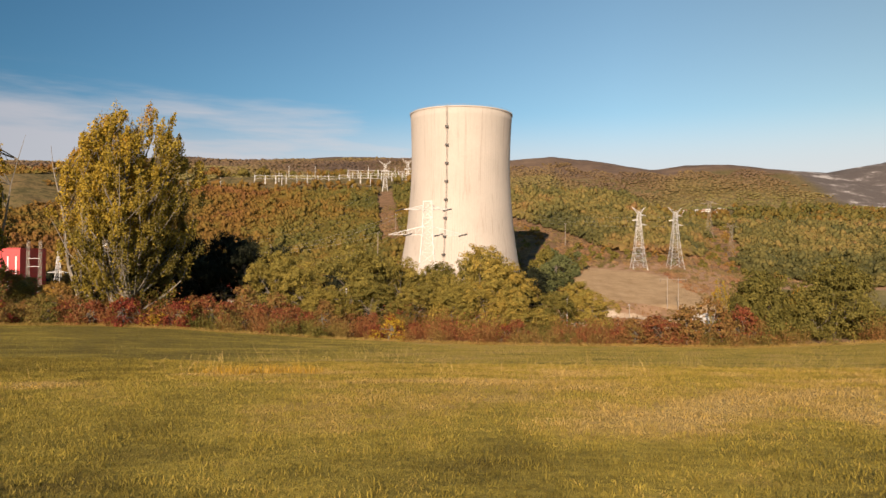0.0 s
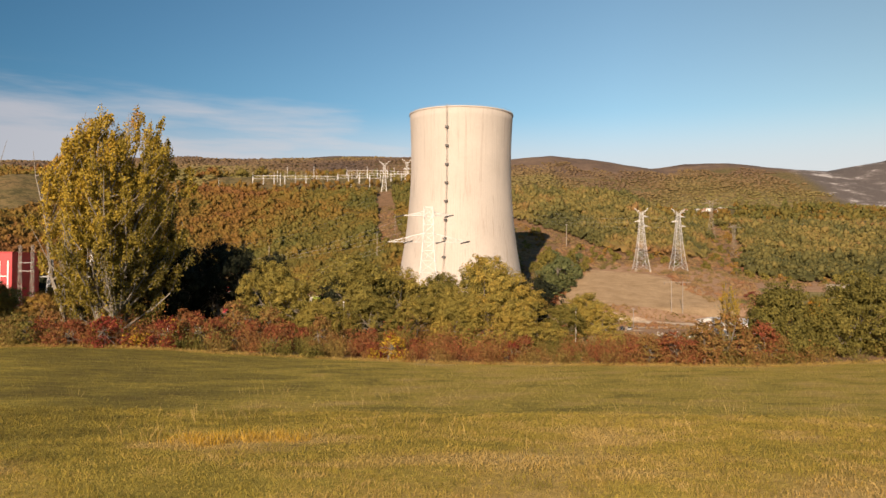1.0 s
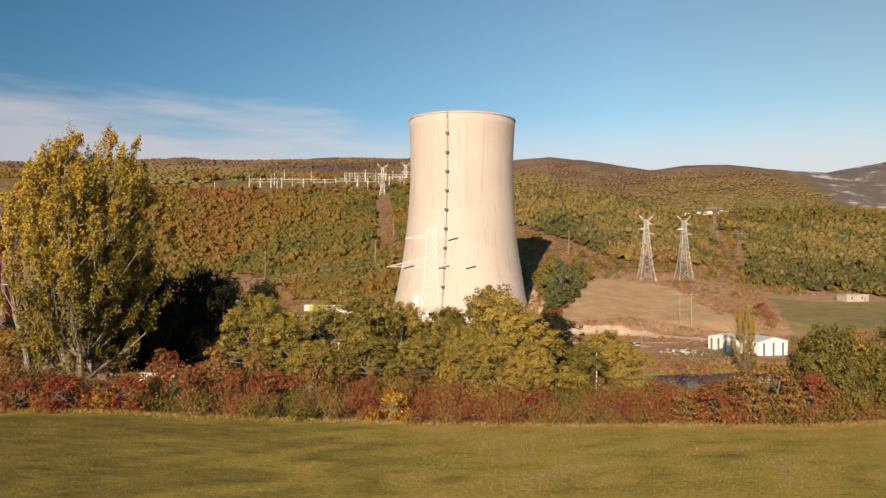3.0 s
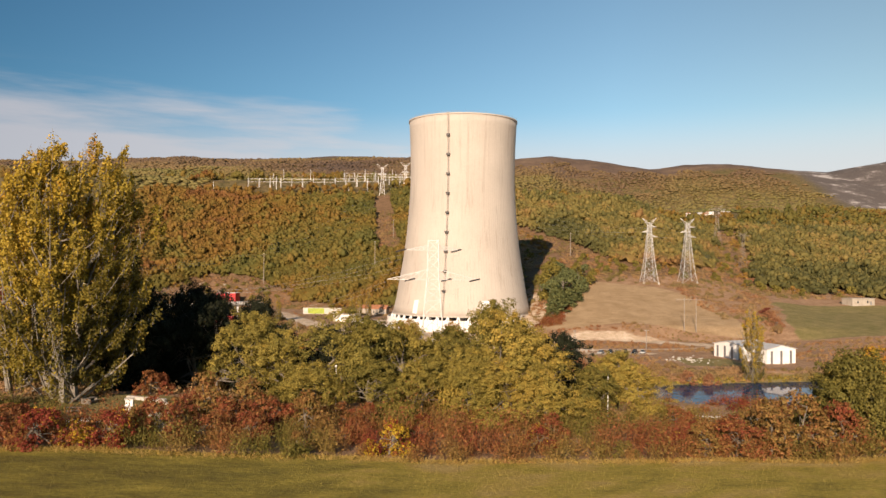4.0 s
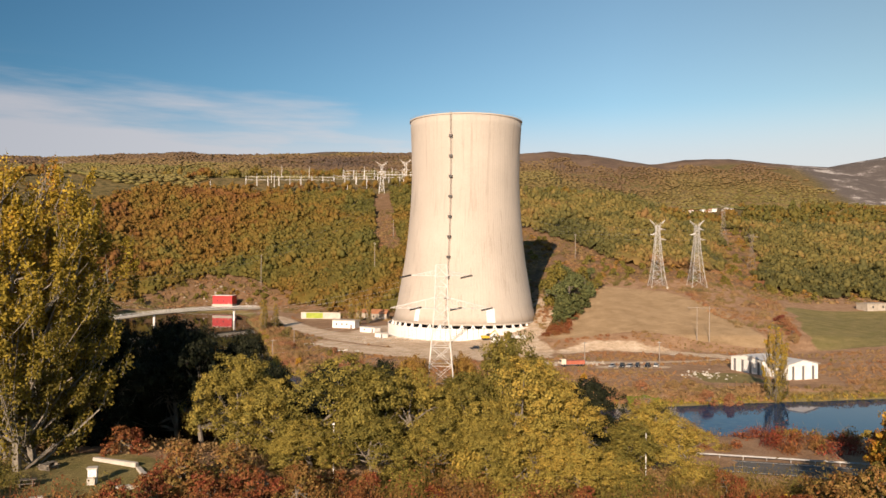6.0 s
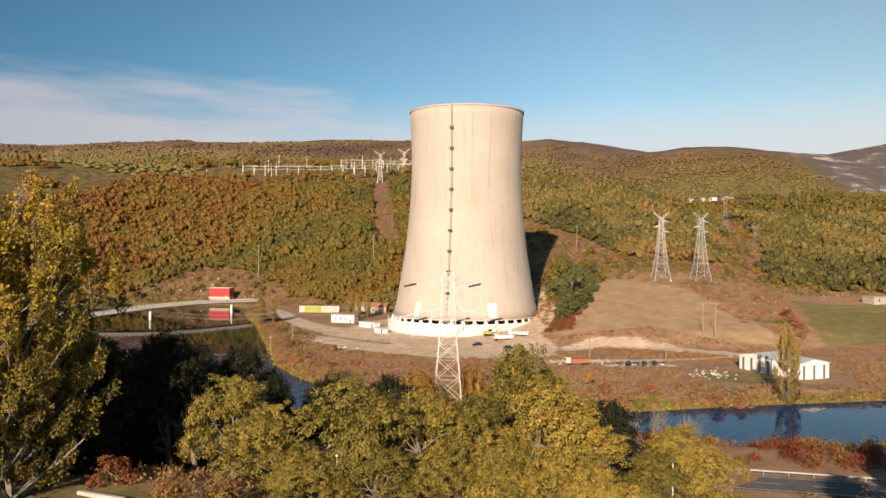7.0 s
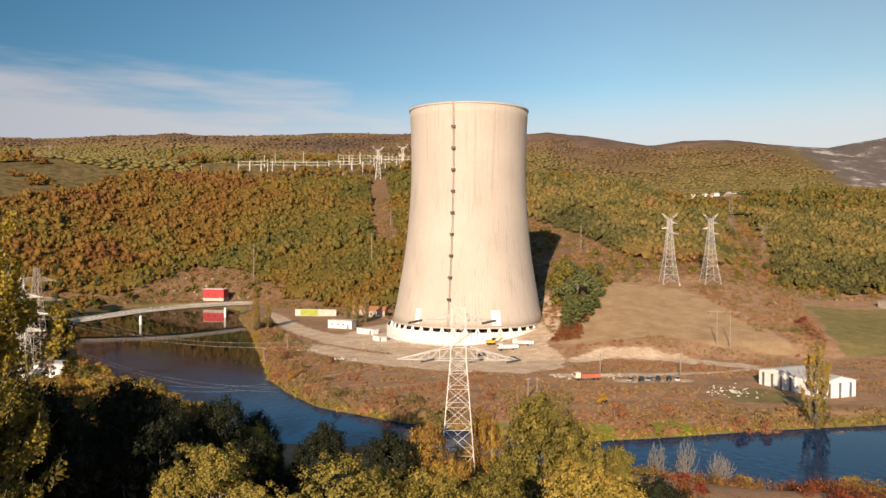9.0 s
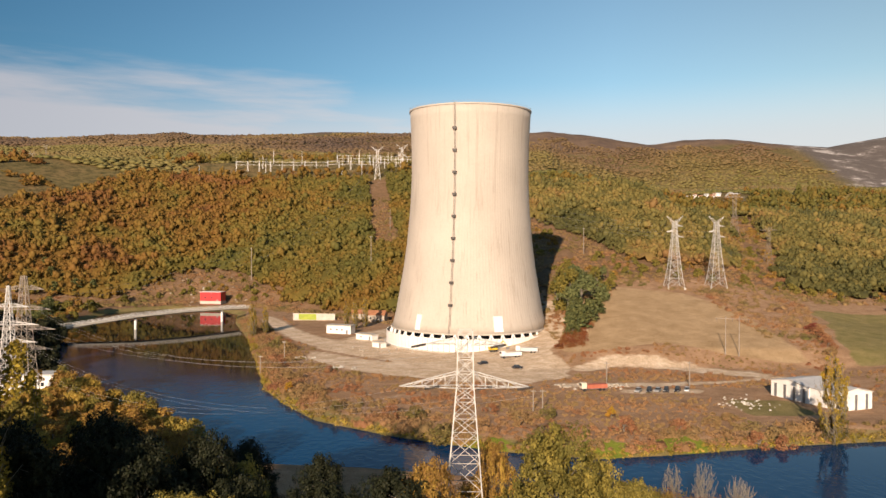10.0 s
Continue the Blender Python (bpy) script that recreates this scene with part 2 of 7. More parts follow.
SCRUB = foliage("scrub_leaves", [(0.0, (0.166, 0.143, 0.046)), (0.3, (0.319, 0.215, 0.097)), (0.6, (0.353, 0.199, 0.097)), (0.8, (0.309, 0.138, 0.070)), (1.0, (0.221, 0.066, 0.043))], 0.10, dim=0.80)
PINE = foliage("pine_needles", [(0.0, (0.091, 0.112, 0.046)), (1.0, (0.202, 0.206, 0.072))], 0.5, 0.15)
GRASS = foliage("grass_blades", [(0.0, (0.128, 0.098, 0.022)), (0.2, (0.228, 0.180, 0.034)), (0.40, (0.350, 0.272, 0.048)), (0.55, (0.415, 0.290, 0.070)), (0.70, (0.440, 0.305, 0.100)), (0.86, (0.50, 0.36, 0.135)), (0.95, (0.50, 0.33, 0.08)), (1.0, (0.55, 0.34, 0.035))], 0.20, 0.3, dim=0.62)
BARK = surface("bark", (0.10, 0.085, 0.065), (0.24, 0.21, 0.17), 3.0, 0.9, 0, 0.02)
PALE_BARK = surface("pale_bark", (0.12, 0.105, 0.085), (0.28, 0.25, 0.20), 2.0, 0.85, 0, 0.02)
STEEL = surface("galvanised_steel", (0.40, 0.40, 0.39), (0.58, 0.57, 0.55), 0.8, 0.55, 0.35, 0.0)
RUSTY = surface("weathered_steel", (0.20, 0.17, 0.14), (0.38, 0.33, 0.28), 0.8, 0.7, 0.2, 0.0)
WIRE = surface("cable_metal", (0.30, 0.30, 0.30), (0.42, 0.42, 0.42), 1.0, 0.6, 0.2, 0.0)
DARK = surface("dark_ceramic", (0.035, 0.032, 0.030), (0.07, 0.06, 0.055), 2.0, 0.4, 0, 0.0)
WHITE = surface("white_paint", (0.70, 0.69, 0.66), (0.84, 0.83, 0.81), 0.35, 0.6, 0, 0.004)
CONCRETE = surface("pale_concrete", (0.40, 0.37, 0.32), (0.56, 0.53, 0.47), 0.25, 0.9, 0, 0.01)
RED = surface("red_paint", (0.42, 0.012, 0.016), (0.55, 0.020, 0.024), 0.3, 0.45, 0, 0.003)
GREY_METAL = surface("grey_metal", (0.16, 0.16, 0.165), (0.26, 0.26, 0.27), 0.5, 0.5, 0.4, 0.003)
BLACK = surface("black_void", (0.010, 0.010, 0.010), (0.022, 0.021, 0.020), 0.5, 0.9, 0, 0.0)


# ---- building helpers ----
def mesh_of(name, verts, faces, material, smooth_shade=False, tint=None):
    me = bpy.data.meshes.new(name)
    verts = np.asarray(verts, np.float32).reshape(-1, 3)
    if isinstance(faces, np.ndarray):
        k = faces.shape[1]
        me.vertices.add(len(verts))
        me.vertices.foreach_set("co", verts.ravel())
        me.loops.add(faces.size)
        me.loops.foreach_set("vertex_index", faces.ravel().astype(np.int32))
        me.polygons.add(len(faces))
        me.polygons.foreach_set("loop_start", np.arange(0, faces.size, k, dtype=np.int32))
        me.update(calc_edges=True)
    else:
        me.from_pydata(verts.tolist(), [], faces)
    if smooth_shade:
        me.polygons.foreach_set("use_smooth", np.ones(len(me.polygons), bool))
    if tint is not None:
        a = me.attributes.new("tint", "FLOAT", "POINT")
        a.data.foreach_set("value", np.asarray(tint, np.float32))
    me.materials.append(material)
    return me


def thing(name, label, category, group="", kind="", place=None):
    ob = new(name)
    ob.empty_display_size = 0.3
    if place is not None:
        ob.matrix_world = place
    return tagged(ob, label, category, group, kind)


def part_mesh(name, me, parent, label=""):
    ob = new(name, me)
    ob.parent = parent
    return tagged(ob, label) if label else ob


def part(name, bm, material, parent, label="", shade=False):
    me = bpy.data.meshes.new(name)
    bm.to_mesh(me)
    bm.free()
    if shade:
        me.polygons.foreach_set("use_smooth", np.ones(len(me.polygons), bool))
    me.materials.append(material)
    return part_mesh(name, me, parent, label)


def box(bm, x0, y0, z0, x1, y1, z1):
    m = Matrix.Translation(((x0 + x1) / 2, (y0 + y1) / 2, (z0 + z1) / 2)) @ Matrix.Diagonal((x1 - x0, y1 - y0, z1 - z0, 1))
    bmesh.ops.create_cube(bm, size=1, matrix=m)
    return bm


def bars(segments, material_sides=4):
    """Verts and faces of thin bars: rows of start, end, start radius, end radius."""
    verts, faces, k = [], [], material_sides
    for a, b, r0, r1 in segments:
        a, b = Vector(a), Vector(b)
        w = (b - a)
        if w.length < 1e-6:
            continue
        w.normalize()
        s = w.cross(Vector((0, 0, 1)) if abs(w.z) < 0.95 else Vector((1, 0, 0))).normalized()
        t = w.cross(s)
        base = len(verts)
        for c, r in ((a, r0), (b, r1)):
            for i in range(k):
                g = 2 * math.pi * (i + 0.5) / k
                verts.append(c + s * (r * math.cos(g)) + t * (r * math.sin(g)))
        for i in range(k):
            j = (i + 1) % k
            faces.append((base + i, base + j, base + k + j, base + k + i))
        faces.append(tuple(base + i for i in reversed(range(k))))
        faces.append(tuple(base + k + i for i in range(k)))
    return [tuple(v) for v in verts], faces


def bars_part(name, segments, material, parent, label="", sides=4):
    v, f = bars(segments, sides)
    return part_mesh(name, mesh_of(name, v, f, material), parent, label)


def sprays(points, normals, size, r, ragged=0.5, upright=0.0):
    """Little bent leaf sprays: a kite of two triangles each, at points, facing roughly along normals."""
    n = len(points)
    d = normals + r.normal(0, ragged, (n, 3))
    d /= np.linalg.norm(d, axis=1)[:, None] + 1e-9
    up = r.normal(0, 1, (n, 3))
    up[:, 2] += upright
    a = np.cross(d, up)
    a /= np.linalg.norm(a, axis=1)[:, None] + 1e-9
    b = np.cross(d, a)
    s = (size * r.uniform(0.6, 1.4, n))[:, None]
    w = s * r.uniform(0.55, 0.9, n)[:, None]
    fold = d * s * r.uniform(-0.25, 0.1, n)[:, None]
    v = np.stack([points - b * s, points + a * w + fold, points + b * s, points - a * w + fold], 1).reshape(-1, 3)
    f = (np.arange(n)[:, None] * 4 + np.arange(4)[None, :])
    return v, f


def ball_points(n, r):
    p = r.normal(0, 1, (n, 3))
    return p / (np.linalg.norm(p, axis=1)[:, None] + 1e-9)


def join_clouds(clouds):
    vs, fs, ts, base = [], [], [], 0
    for v, f, t in clouds:
        vs.append(v)
        fs.append(f + base)
        ts.append(np.full(len(v), t) if np.isscalar(t) else t)
        base += len(v)
    return np.concatenate(vs), np.concatenate(fs), np.concatenate(ts)

# ---- ground, water ----
def spaced(lo, inner_lo, inner_hi, hi, step, grow):
    mid = list(np.arange(inner_lo, inner_hi + step / 2, step))
    a, s = [], step
    while mid[-1] < hi:
        s *= grow
        mid.append(mid[-1] + s)
    s, v = step, inner_lo
    while v > lo:
        s *= grow
        v -= s
        a.append(v)
    return np.array(a[::-1] + mid)


GX = spaced(-3600, -235, 235, 3600, 2.8, 1.05)
GY = spaced(-900, -10, 620, 4400, 2.8, 1.04)
gx, gy = np.meshgrid(GX, GY)
gz = height(gx, gy)
nx, ny = len(GX), len(GY)
idx = np.arange(nx * ny).reshape(ny, nx)
gf = np.stack([idx[:-1, :-1], idx[:-1, 1:], idx[1:, 1:], idx[1:, :-1]], -1).reshape(-1, 4)


def meadow_zone(x, y):
    """The dry meadow on the slope east of the tower."""
    low = np.interp(x, [40, 52, 70, 92, 115, 135], [400, 386, 386, 392, 378, 372])
    high = np.interp(x, [40, 60, 80, 100, 130, 160], [400, 436, 500, 505, 490, 420])
    return smooth(0, 6, y - low) * smooth(0, 8, high - y) * smooth(44, 52, x) * smooth(0, 10, 150 - x)


def gravel_zone(x, y):
    """Bare yard round the tower, its tracks and the quarried bank."""
    ring = 1 - smooth(58, 66, np.hypot(x - 12, (y - 455)) + 8 * fbm(x / 15, y / 15, 31))
    south = np.interp(x, [-62, -40, -22, 5, 27, 42], [398, 372, 357, 348, 343, 352])
    apron = smooth(-66, -56, x) * smooth(50, 42, x + 6 * fbm(x / 9, y / 9, 33)) * smooth(-4, 4, y - south + 10 * fbm(x / 14, y / 14, 32)) * smooth(470, 440, y)
    bank = np.exp(-((y - np.interp(x, [44, 56, 66, 86, 105, 124], [366, 372, 378, 374, 361, 355]) + 6 * fbm(x / 8, y / 8, 34)) / 6.5) ** 2) * smooth(42, 54, x) * smooth(128, 114, x)
    park = np.exp(-((y - np.interp(x, [34, 48, 77, 98, 125], [340, 340, 340.5, 344.6, 354])) / np.interp(x, [60, 84, 96], [3.6, 3.4, 1.8])) ** 2) * smooth(32, 40, x) * smooth(130, 122, x)
    cars = np.exp(-((y - 329) / 3.6) ** 2) * smooth(54, 59, x) * smooth(88, 83, x)
    track = np.exp(-((y - np.interp(x, [-112, -100, -85, -70, -50, -20], [555, 530, 492, 460, 432, 400])) / 17) ** 2) * 1.1 * smooth(-116, -108, x) * smooth(-10, -30, x)
    rut = np.exp(-((y - np.interp(x, [-80, -60, -40, -20], [452, 424, 404, 388])) / 4.0) ** 2) * smooth(-84, -76, x) * smooth(-18, -26, x)
    park, track = np.maximum(park, cars), np.clip(track - 0.9 * rut, 0, 1)
    apron = apron * (1 - 0.8 * rut)
    return np.clip(np.maximum.reduce([ring, apron, bank, park, track]), 0, 1)


def turf(x, y):
    """How dry the pasture is: 0 dull brown green, 0.4 yellow green, 0.8 straw, 1 the golden patches."""
    patch = np.maximum(smooth(1.5, 0.5, np.hypot((x + 8.5) / 4.2, (y - 40.5 - 0.25 * (x + 8.5)) / 1.7)), smooth(1.4, 0.5, np.hypot((x + 17.5) / 3.0, (y - 34) / 1.0))) * smooth(-0.25, 0.1, fbm(x / 1.2, y / 1.2, 95))
    band = 0.40 - 0.30 * smooth(2, -28, x) - 0.20 * smooth(36, 16, y) + 0.10 * np.exp(-((y - 33) / 9) ** 2) + 0.25 * smooth(-3, 0.5, y - field_edge(x))
    tufts = 0.24 * fbm(x / 9, y / 5, 91) + 0.34 * fbm(x / 3.5, y / 2.4, 94) + 0.75 * fbm(x / 1.4, y / 1.1, 92) + 0.4 * fbm(x / 0.5, y / 0.5, 97)
    straw = 0.32 * smooth(0.05, 0.2, fbm(x / 7, y / 3, 98)) * smooth(-8, 2, x) * smooth(55, 42, y)
    return np.clip(band + tufts + straw, 0.09, 0.85) * (1 - patch) + patch


ground_me = mesh_of("ground", np.stack([gx, gy, gz], -1).reshape(-1, 3), gf, BARK, True)
zones = {
    "pasture": smooth(4.5, 1.5, gy - field_edge(gx)),
    "meadow": meadow_zone(gx, gy),
    "dry": np.where(gy < 140, turf(gx, gy), 0.5),
    "gravel": gravel_zone(gx, gy),
    "lawn": np.maximum(smooth(-3, 5, gx - 158 - 0.35 * (gy - 374) + 14 * fbm(gx / 20, gy / 20, 35)) * smooth(300, 270, gx) * smooth(364, 373, gy + 10 * fbm(gx / 20, gy / 20, 36)) * smooth(482, 466, gy + 16 * fbm(gx / 25, gy / 25, 37)),
                       np.maximum(smooth(84, 90, gx) * smooth(112, 104, gx) * smooth(292, 296, gy) * smooth(318, 312, gy), smooth(1.3, 0.8, np.hypot((gx + 46) / 15, (gy - 126) / 10)))),
    "shore": smooth(9, 1.5, shore_gap(gx, gy)),
    "lush": np.maximum.reduce([smooth(1.3, 0.7, np.hypot((gx - a) / 7, (gy - b) / 4.5)) for a, b in ((7, 267), (37, 263), (58, 267))]),
    "heath": smooth(500, 540, gy) * smooth(-40, 60, gx) * smooth(980, 930, gy) + np.exp(-((gx - np.interp(gy, [680, 860, 985], [-42, -60, -72])) / 14) ** 2) * smooth(660, 690, gy) * smooth(990, 975, gy) + smooth(-20, 10, gy - toe(gx)) * smooth(160, 90, gy - toe(gx)) * smooth(40, -20, gx) + smooth(-120, -150, gx) * smooth(290, 330, gy) * smooth(760, 700, gy),
    "wooded": smooth(640, 760, gy) * (1 - smooth(2850, 3100, gy + 400 * fbm(gx / 400, gy / 400, 17))),
    "moor": smooth(2780, 3080, gy + 400 * fbm(gx / 400, gy / 400, 17)),
    "crag": smooth(1150, 1500, gx - 0.15 * (gy - 2600)) * smooth(2200, 2600, gy) * smooth(100, 200, gz),
}
for key, values in zones.items():
    att = ground_me.attributes.new(key, "FLOAT", "POINT")
    att.data.foreach_set("value", np.clip(values, 0, 1).astype(np.float32).ravel())
GROUND, gn, gl, gp = nodes_of("ground_cover")


def zone(name, ragged=0.35, scale=0.35):
    a = gn.new("ShaderNodeAttribute")
    a.attribute_name = name
    f = noise_fac(gn, gl, scale, 4, 0.6)
    m = gn.new("ShaderNodeMath")
    m.operation = "MULTIPLY_ADD"
    m.inputs[1].default_value, m.inputs[2].default_value = ragged * 2, -ragged
    gl.new(f, m.inputs[0])
    s = gn.new("ShaderNodeMath")
    s.operation = "ADD"
    gl.new(a.outputs["Fac"], s.inputs[0])
    gl.new(m.outputs[0], s.inputs[1])
    r = gn.new("ShaderNodeMapRange")
    r.inputs["From Min"].default_value, r.inputs["From Max"].default_value = 0.38, 0.62
    gl.new(s.outputs[0], r.inputs["Value"])
    return r.outputs[0]


fine = noise_fac(gn, gl, 2.2, 6, 0.78)
mid_n = noise_fac(gn, gl, 0.16, 6, 0.65)
streak = noise_fac(gn, gl, 0.5, 7, 0.75, (0.5, 1.3, 1.0))
soil = ramp(gn, gl, mid_n, [(0.25, (0.24, 0.145, 0.080)), (0.5, (0.36, 0.225, 0.130)), (0.75, (0.47, 0.310, 0.190))])
dryness = gn.new("ShaderNodeAttribute")
dryness.attribute_name = "dry"
ripe = gn.new("ShaderNodeMath")
ripe.operation = "MULTIPLY_ADD"
ripe.inputs[1].default_value = 0.9
gl.new(streak, ripe.inputs[0])
less = gn.new("ShaderNodeMath")
less.operation = "SUBTRACT"
less.inputs[1].default_value = 0.43
gl.new(dryness.outputs["Fac"], less.inputs[0])
gl.new(less.outputs[0], ripe.inputs[2])
pasture = ramp(gn, gl, ripe.outputs[0], [(0.0, (0.145, 0.108, 0.026)), (0.2, (0.258, 0.204, 0.038)), (0.40, (0.395, 0.304, 0.054)), (0.55, (0.450, 0.318, 0.078)), (0.70, (0.470, 0.330, 0.110)), (0.9, (0.530, 0.390, 0.150))])
tan = ramp(gn, gl, noise_fac(gn, gl, 0.12, 8, 0.72), [(0.3, (0.32, 0.215, 0.112)), (0.5, (0.43, 0.300, 0.165)), (0.7, (0.53, 0.380, 0.225))])
stone = ramp(gn, gl, noise_fac(gn, gl, 0.22, 8, 0.72), [(0.3, (0.42, 0.300, 0.190)), (0.5, (0.63, 0.485, 0.335)), (0.68, (0.80, 0.68, 0.53))])
heath = ramp(gn, gl, mid_n, [(0.25, (0.13, 0.085, 0.042)), (0.5, (0.21, 0.130, 0.072)), (0.8, (0.31, 0.195, 0.115))])
trees_far = ramp(gn, gl, noise_fac(gn, gl, 0.11, 3, 0.8), [(0.38, (0.50, 0.55, 0.50)), (0.58, (1.15, 1.12, 1.1))])
leafy_far = blend(gn, gl, 1.0, ramp(gn, gl, noise_fac(gn, gl, 0.016, 7, 0.7), [(0.3, (0.120, 0.104, 0.042)), (0.5, (0.170, 0.132, 0.056)), (0.7, (0.21, 0.142, 0.068))]), trees_far, "MULTIPLY")
moor = ramp(gn, gl, noise_fac(gn, gl, 0.010, 8, 0.7), [(0.35, (0.105, 0.076, 0.060)), (0.5, (0.155, 0.108, 0.076)), (0.66, (0.23, 0.160, 0.105))])
crag = ramp(gn, gl, noise_fac(gn, gl, 0.011, 10, 0.74), [(0.50, (0.125, 0.108, 0.098)), (0.57, (0.20, 0.175, 0.16)), (0.62, (0.52, 0.49, 0.46))])
reed = ramp(gn, gl, mid_n, [(0.3, (0.16, 0.15, 0.045)), (0.7, (0.30, 0.22, 0.10))])
lush = ramp(gn, gl, mid_n, [(0.3, (0.13, 0.17, 0.02)), (0.7, (0.24, 0.27, 0.04))])
lawn = ramp(gn, gl, mid_n, [(0.3, (0.170, 0.152, 0.050)), (0.7, (0.310, 0.245, 0.105))])
col = soil
for key, cover_colour, ragged in (("wooded", leafy_far, 0.2), ("moor", moor, 0.3), ("heath", heath, 0.3), ("shore", reed, 0.35), ("lawn", lawn, 0.2), ("lush", lush, 0.3), ("meadow", tan, 0.2), ("gravel", stone, 0.45), ("pasture", pasture, 0.25), ("crag", crag, 0.3)):
    col = blend(gn, gl, zone(key, ragged), col, cover_colour)
col = blend(gn, gl, 1.0, col, ramp(gn, gl, fine, [(0.3, (0.55, 0.55, 0.55)), (0.7, (1.3, 1.3, 1.3))]), "MULTIPLY")
gl.new(col, gp.inputs["Base Color"])
gp.inputs["Roughness"].default_value = 0.95
gp.inputs["Specular IOR Level"].default_value = 0.15
bump(gn, gl, gp, fine, 0.7, 0.25)
ground_me.materials.clear()
ground_me.materials.append(GROUND)
ground = tagged(new("ground", ground_me), "pasture, scrubland and autumn hills reaching to the skyline", "ground", kind="structure")

WATER, qn, ql, qp = nodes_of("lake_water")
qp.inputs["Roughness"].default_value, qp.inputs["IOR"].default_value = 0.03, 1.20
qp.inputs["Specular IOR Level"].default_value = 0.28
ripple = bump(qn, ql, qp, noise_fac(qn, ql, 0.5, 3, 0.5, (1.0, 0.6, 1.0)), 0.12, 0.12)
where = qn.new("ShaderNodeTexCoord")
axes = qn.new("ShaderNodeSeparateXYZ")
ql.new(where.outputs["Object"], axes.inputs[0])
calm = qn.new("ShaderNodeMath")
calm.operation = "MULTIPLY_ADD"
calm.inputs[1].default_value = 0.74
ql.new(axes.outputs["X"], calm.inputs[0])
ql.new(axes.outputs["Y"], calm.inputs[2])
breeze = qn.new("ShaderNodeMapRange")
for key, value in (("From Min", 322), ("From Max", 296), ("To Min", 0.10), ("To Max", 0.45)):
    breeze.inputs[key].default_value = value
ql.new(calm.outputs[0], breeze.inputs["Value"])
ql.new(breeze.outputs[0], ripple.inputs["Strength"])
# where the sky's blue is painted in: the river, then the lake's near part
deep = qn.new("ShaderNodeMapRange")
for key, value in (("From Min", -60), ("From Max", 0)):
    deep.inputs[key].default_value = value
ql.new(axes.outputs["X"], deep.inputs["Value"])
sky_blue_lake = qn.new("ShaderNodeMapRange")
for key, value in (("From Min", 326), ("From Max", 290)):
    sky_blue_lake.inputs[key].default_value = value
ql.new(calm.outputs[0], sky_blue_lake.inputs["Value"])
sky_blue_fac = qn.new("ShaderNodeMath")
sky_blue_fac.operation = "MAXIMUM"
ql.new(deep.outputs[0], sky_blue_fac.inputs[0])
ql.new(sky_blue_lake.outputs[0], sky_blue_fac.inputs[1])
# blue of the reflected sky put into the base colour
ql.new(blend(qn, ql, sky_blue_fac.outputs[0], (0.004, 0.008, 0.012), (0.002, 0.034, 0.098)), qp.inputs["Base Color"])
swell = qn.new("ShaderNodeMapRange")
for key, value in (("From Min", 322), ("From Max", 296), ("To Min", 0.08), ("To Max", 0.22)):
    swell.inputs[key].default_value = value
ql.new(calm.outputs[0], swell.inputs["Value"])
ql.new(swell.outputs[0], ripple.inputs["Distance"])
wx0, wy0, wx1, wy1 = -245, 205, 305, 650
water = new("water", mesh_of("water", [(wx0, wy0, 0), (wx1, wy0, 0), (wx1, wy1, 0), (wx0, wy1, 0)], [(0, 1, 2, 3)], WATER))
tagged(water, "still reservoir water mirroring sky and banks, more sky blue painted into its colour", "water", kind="structure")

# ---- cooling tower ----
TX, TY, TZ = 11.9, 455.0, 2.2
CONC, n, l, p = nodes_of("tower_concrete")
rain = noise_fac(n, l, 0.5, 6, 0.7, (1.0, 1.0, 0.035))
blotch = noise_fac(n, l, 0.035, 5, 0.6)
grit = noise_fac(n, l, 1.6, 4, 0.65)
c = ramp(n, l, blotch, [(0.3, (0.425, 0.380, 0.328)), (0.7, (0.50, 0.452, 0.394))])
c = blend(n, l, 1.0, c, ramp(n, l, rain, [(0.28, (0.78, 0.76, 0.74)), (0.46, (1, 1, 1))]), "MULTIPLY")
c = blend(n, l, 1.0, c, ramp(n, l, grit, [(0.2, (0.88, 0.88, 0.88)), (0.8, (1.06, 1.06, 1.06))]), "MULTIPLY")
l.new(c, p.inputs["Base Color"])
p.inputs["Roughness"].default_value = 0.9
bump(n, l, p, grit, 0.3, 0.03)
PROFILE = [(10.1, 38.4), (18, 36.5), (25, 35.3), (32.2, 34.1), (39, 32.9), (46.3, 31.9), (53, 31.1), (60.5, 30.4), (69, 29.7), (77.4, 29.3), (83, 29.1), (88.7, 29.05), (96, 29.15), (102.9, 29.35), (110, 29.7), (117.4, 30.1)]
tower = thing("cooling_tower", "tall pale concrete hyperboloid cooling tower with ribbed weathered shell", "cooling tower", place=pose(TX, TY, 0))
pz, pr = np.array(PROFILE).T


def tower_r(z):
    return float(np.interp(z, pz, pr))


RIBS, ROWS = 144, 26
rib_angles = []
for k in range(RIBS):
    for off, out in ((-0.40, 0.0), (-0.10, 0.0), (-0.05, 0.024), (0.05, 0.024), (0.10, 0.0)):
        rib_angles.append(((k + off) * 2 * math.pi / RIBS, out))
rows = np.linspace(10.1, 116.2, ROWS)
ang = np.array([a for a, _ in rib_angles])
outs = np.array([o for _, o in rib_angles])
vv = []
for z in rows:
    r = np.interp(z, pz, pr) + outs * (1.0 if z < 114.7 else 0.2)
    vv.append(np.stack([r * np.cos(ang), r * np.sin(ang), np.full_like(ang, z)], -1))
for z in rows[::-1]:
    r = np.interp(z, pz, pr) - 0.8 + 0 * outs
    vv.append(np.stack([r * np.cos(ang), r * np.sin(ang), np.full_like(ang, z)], -1))
A = len(ang)
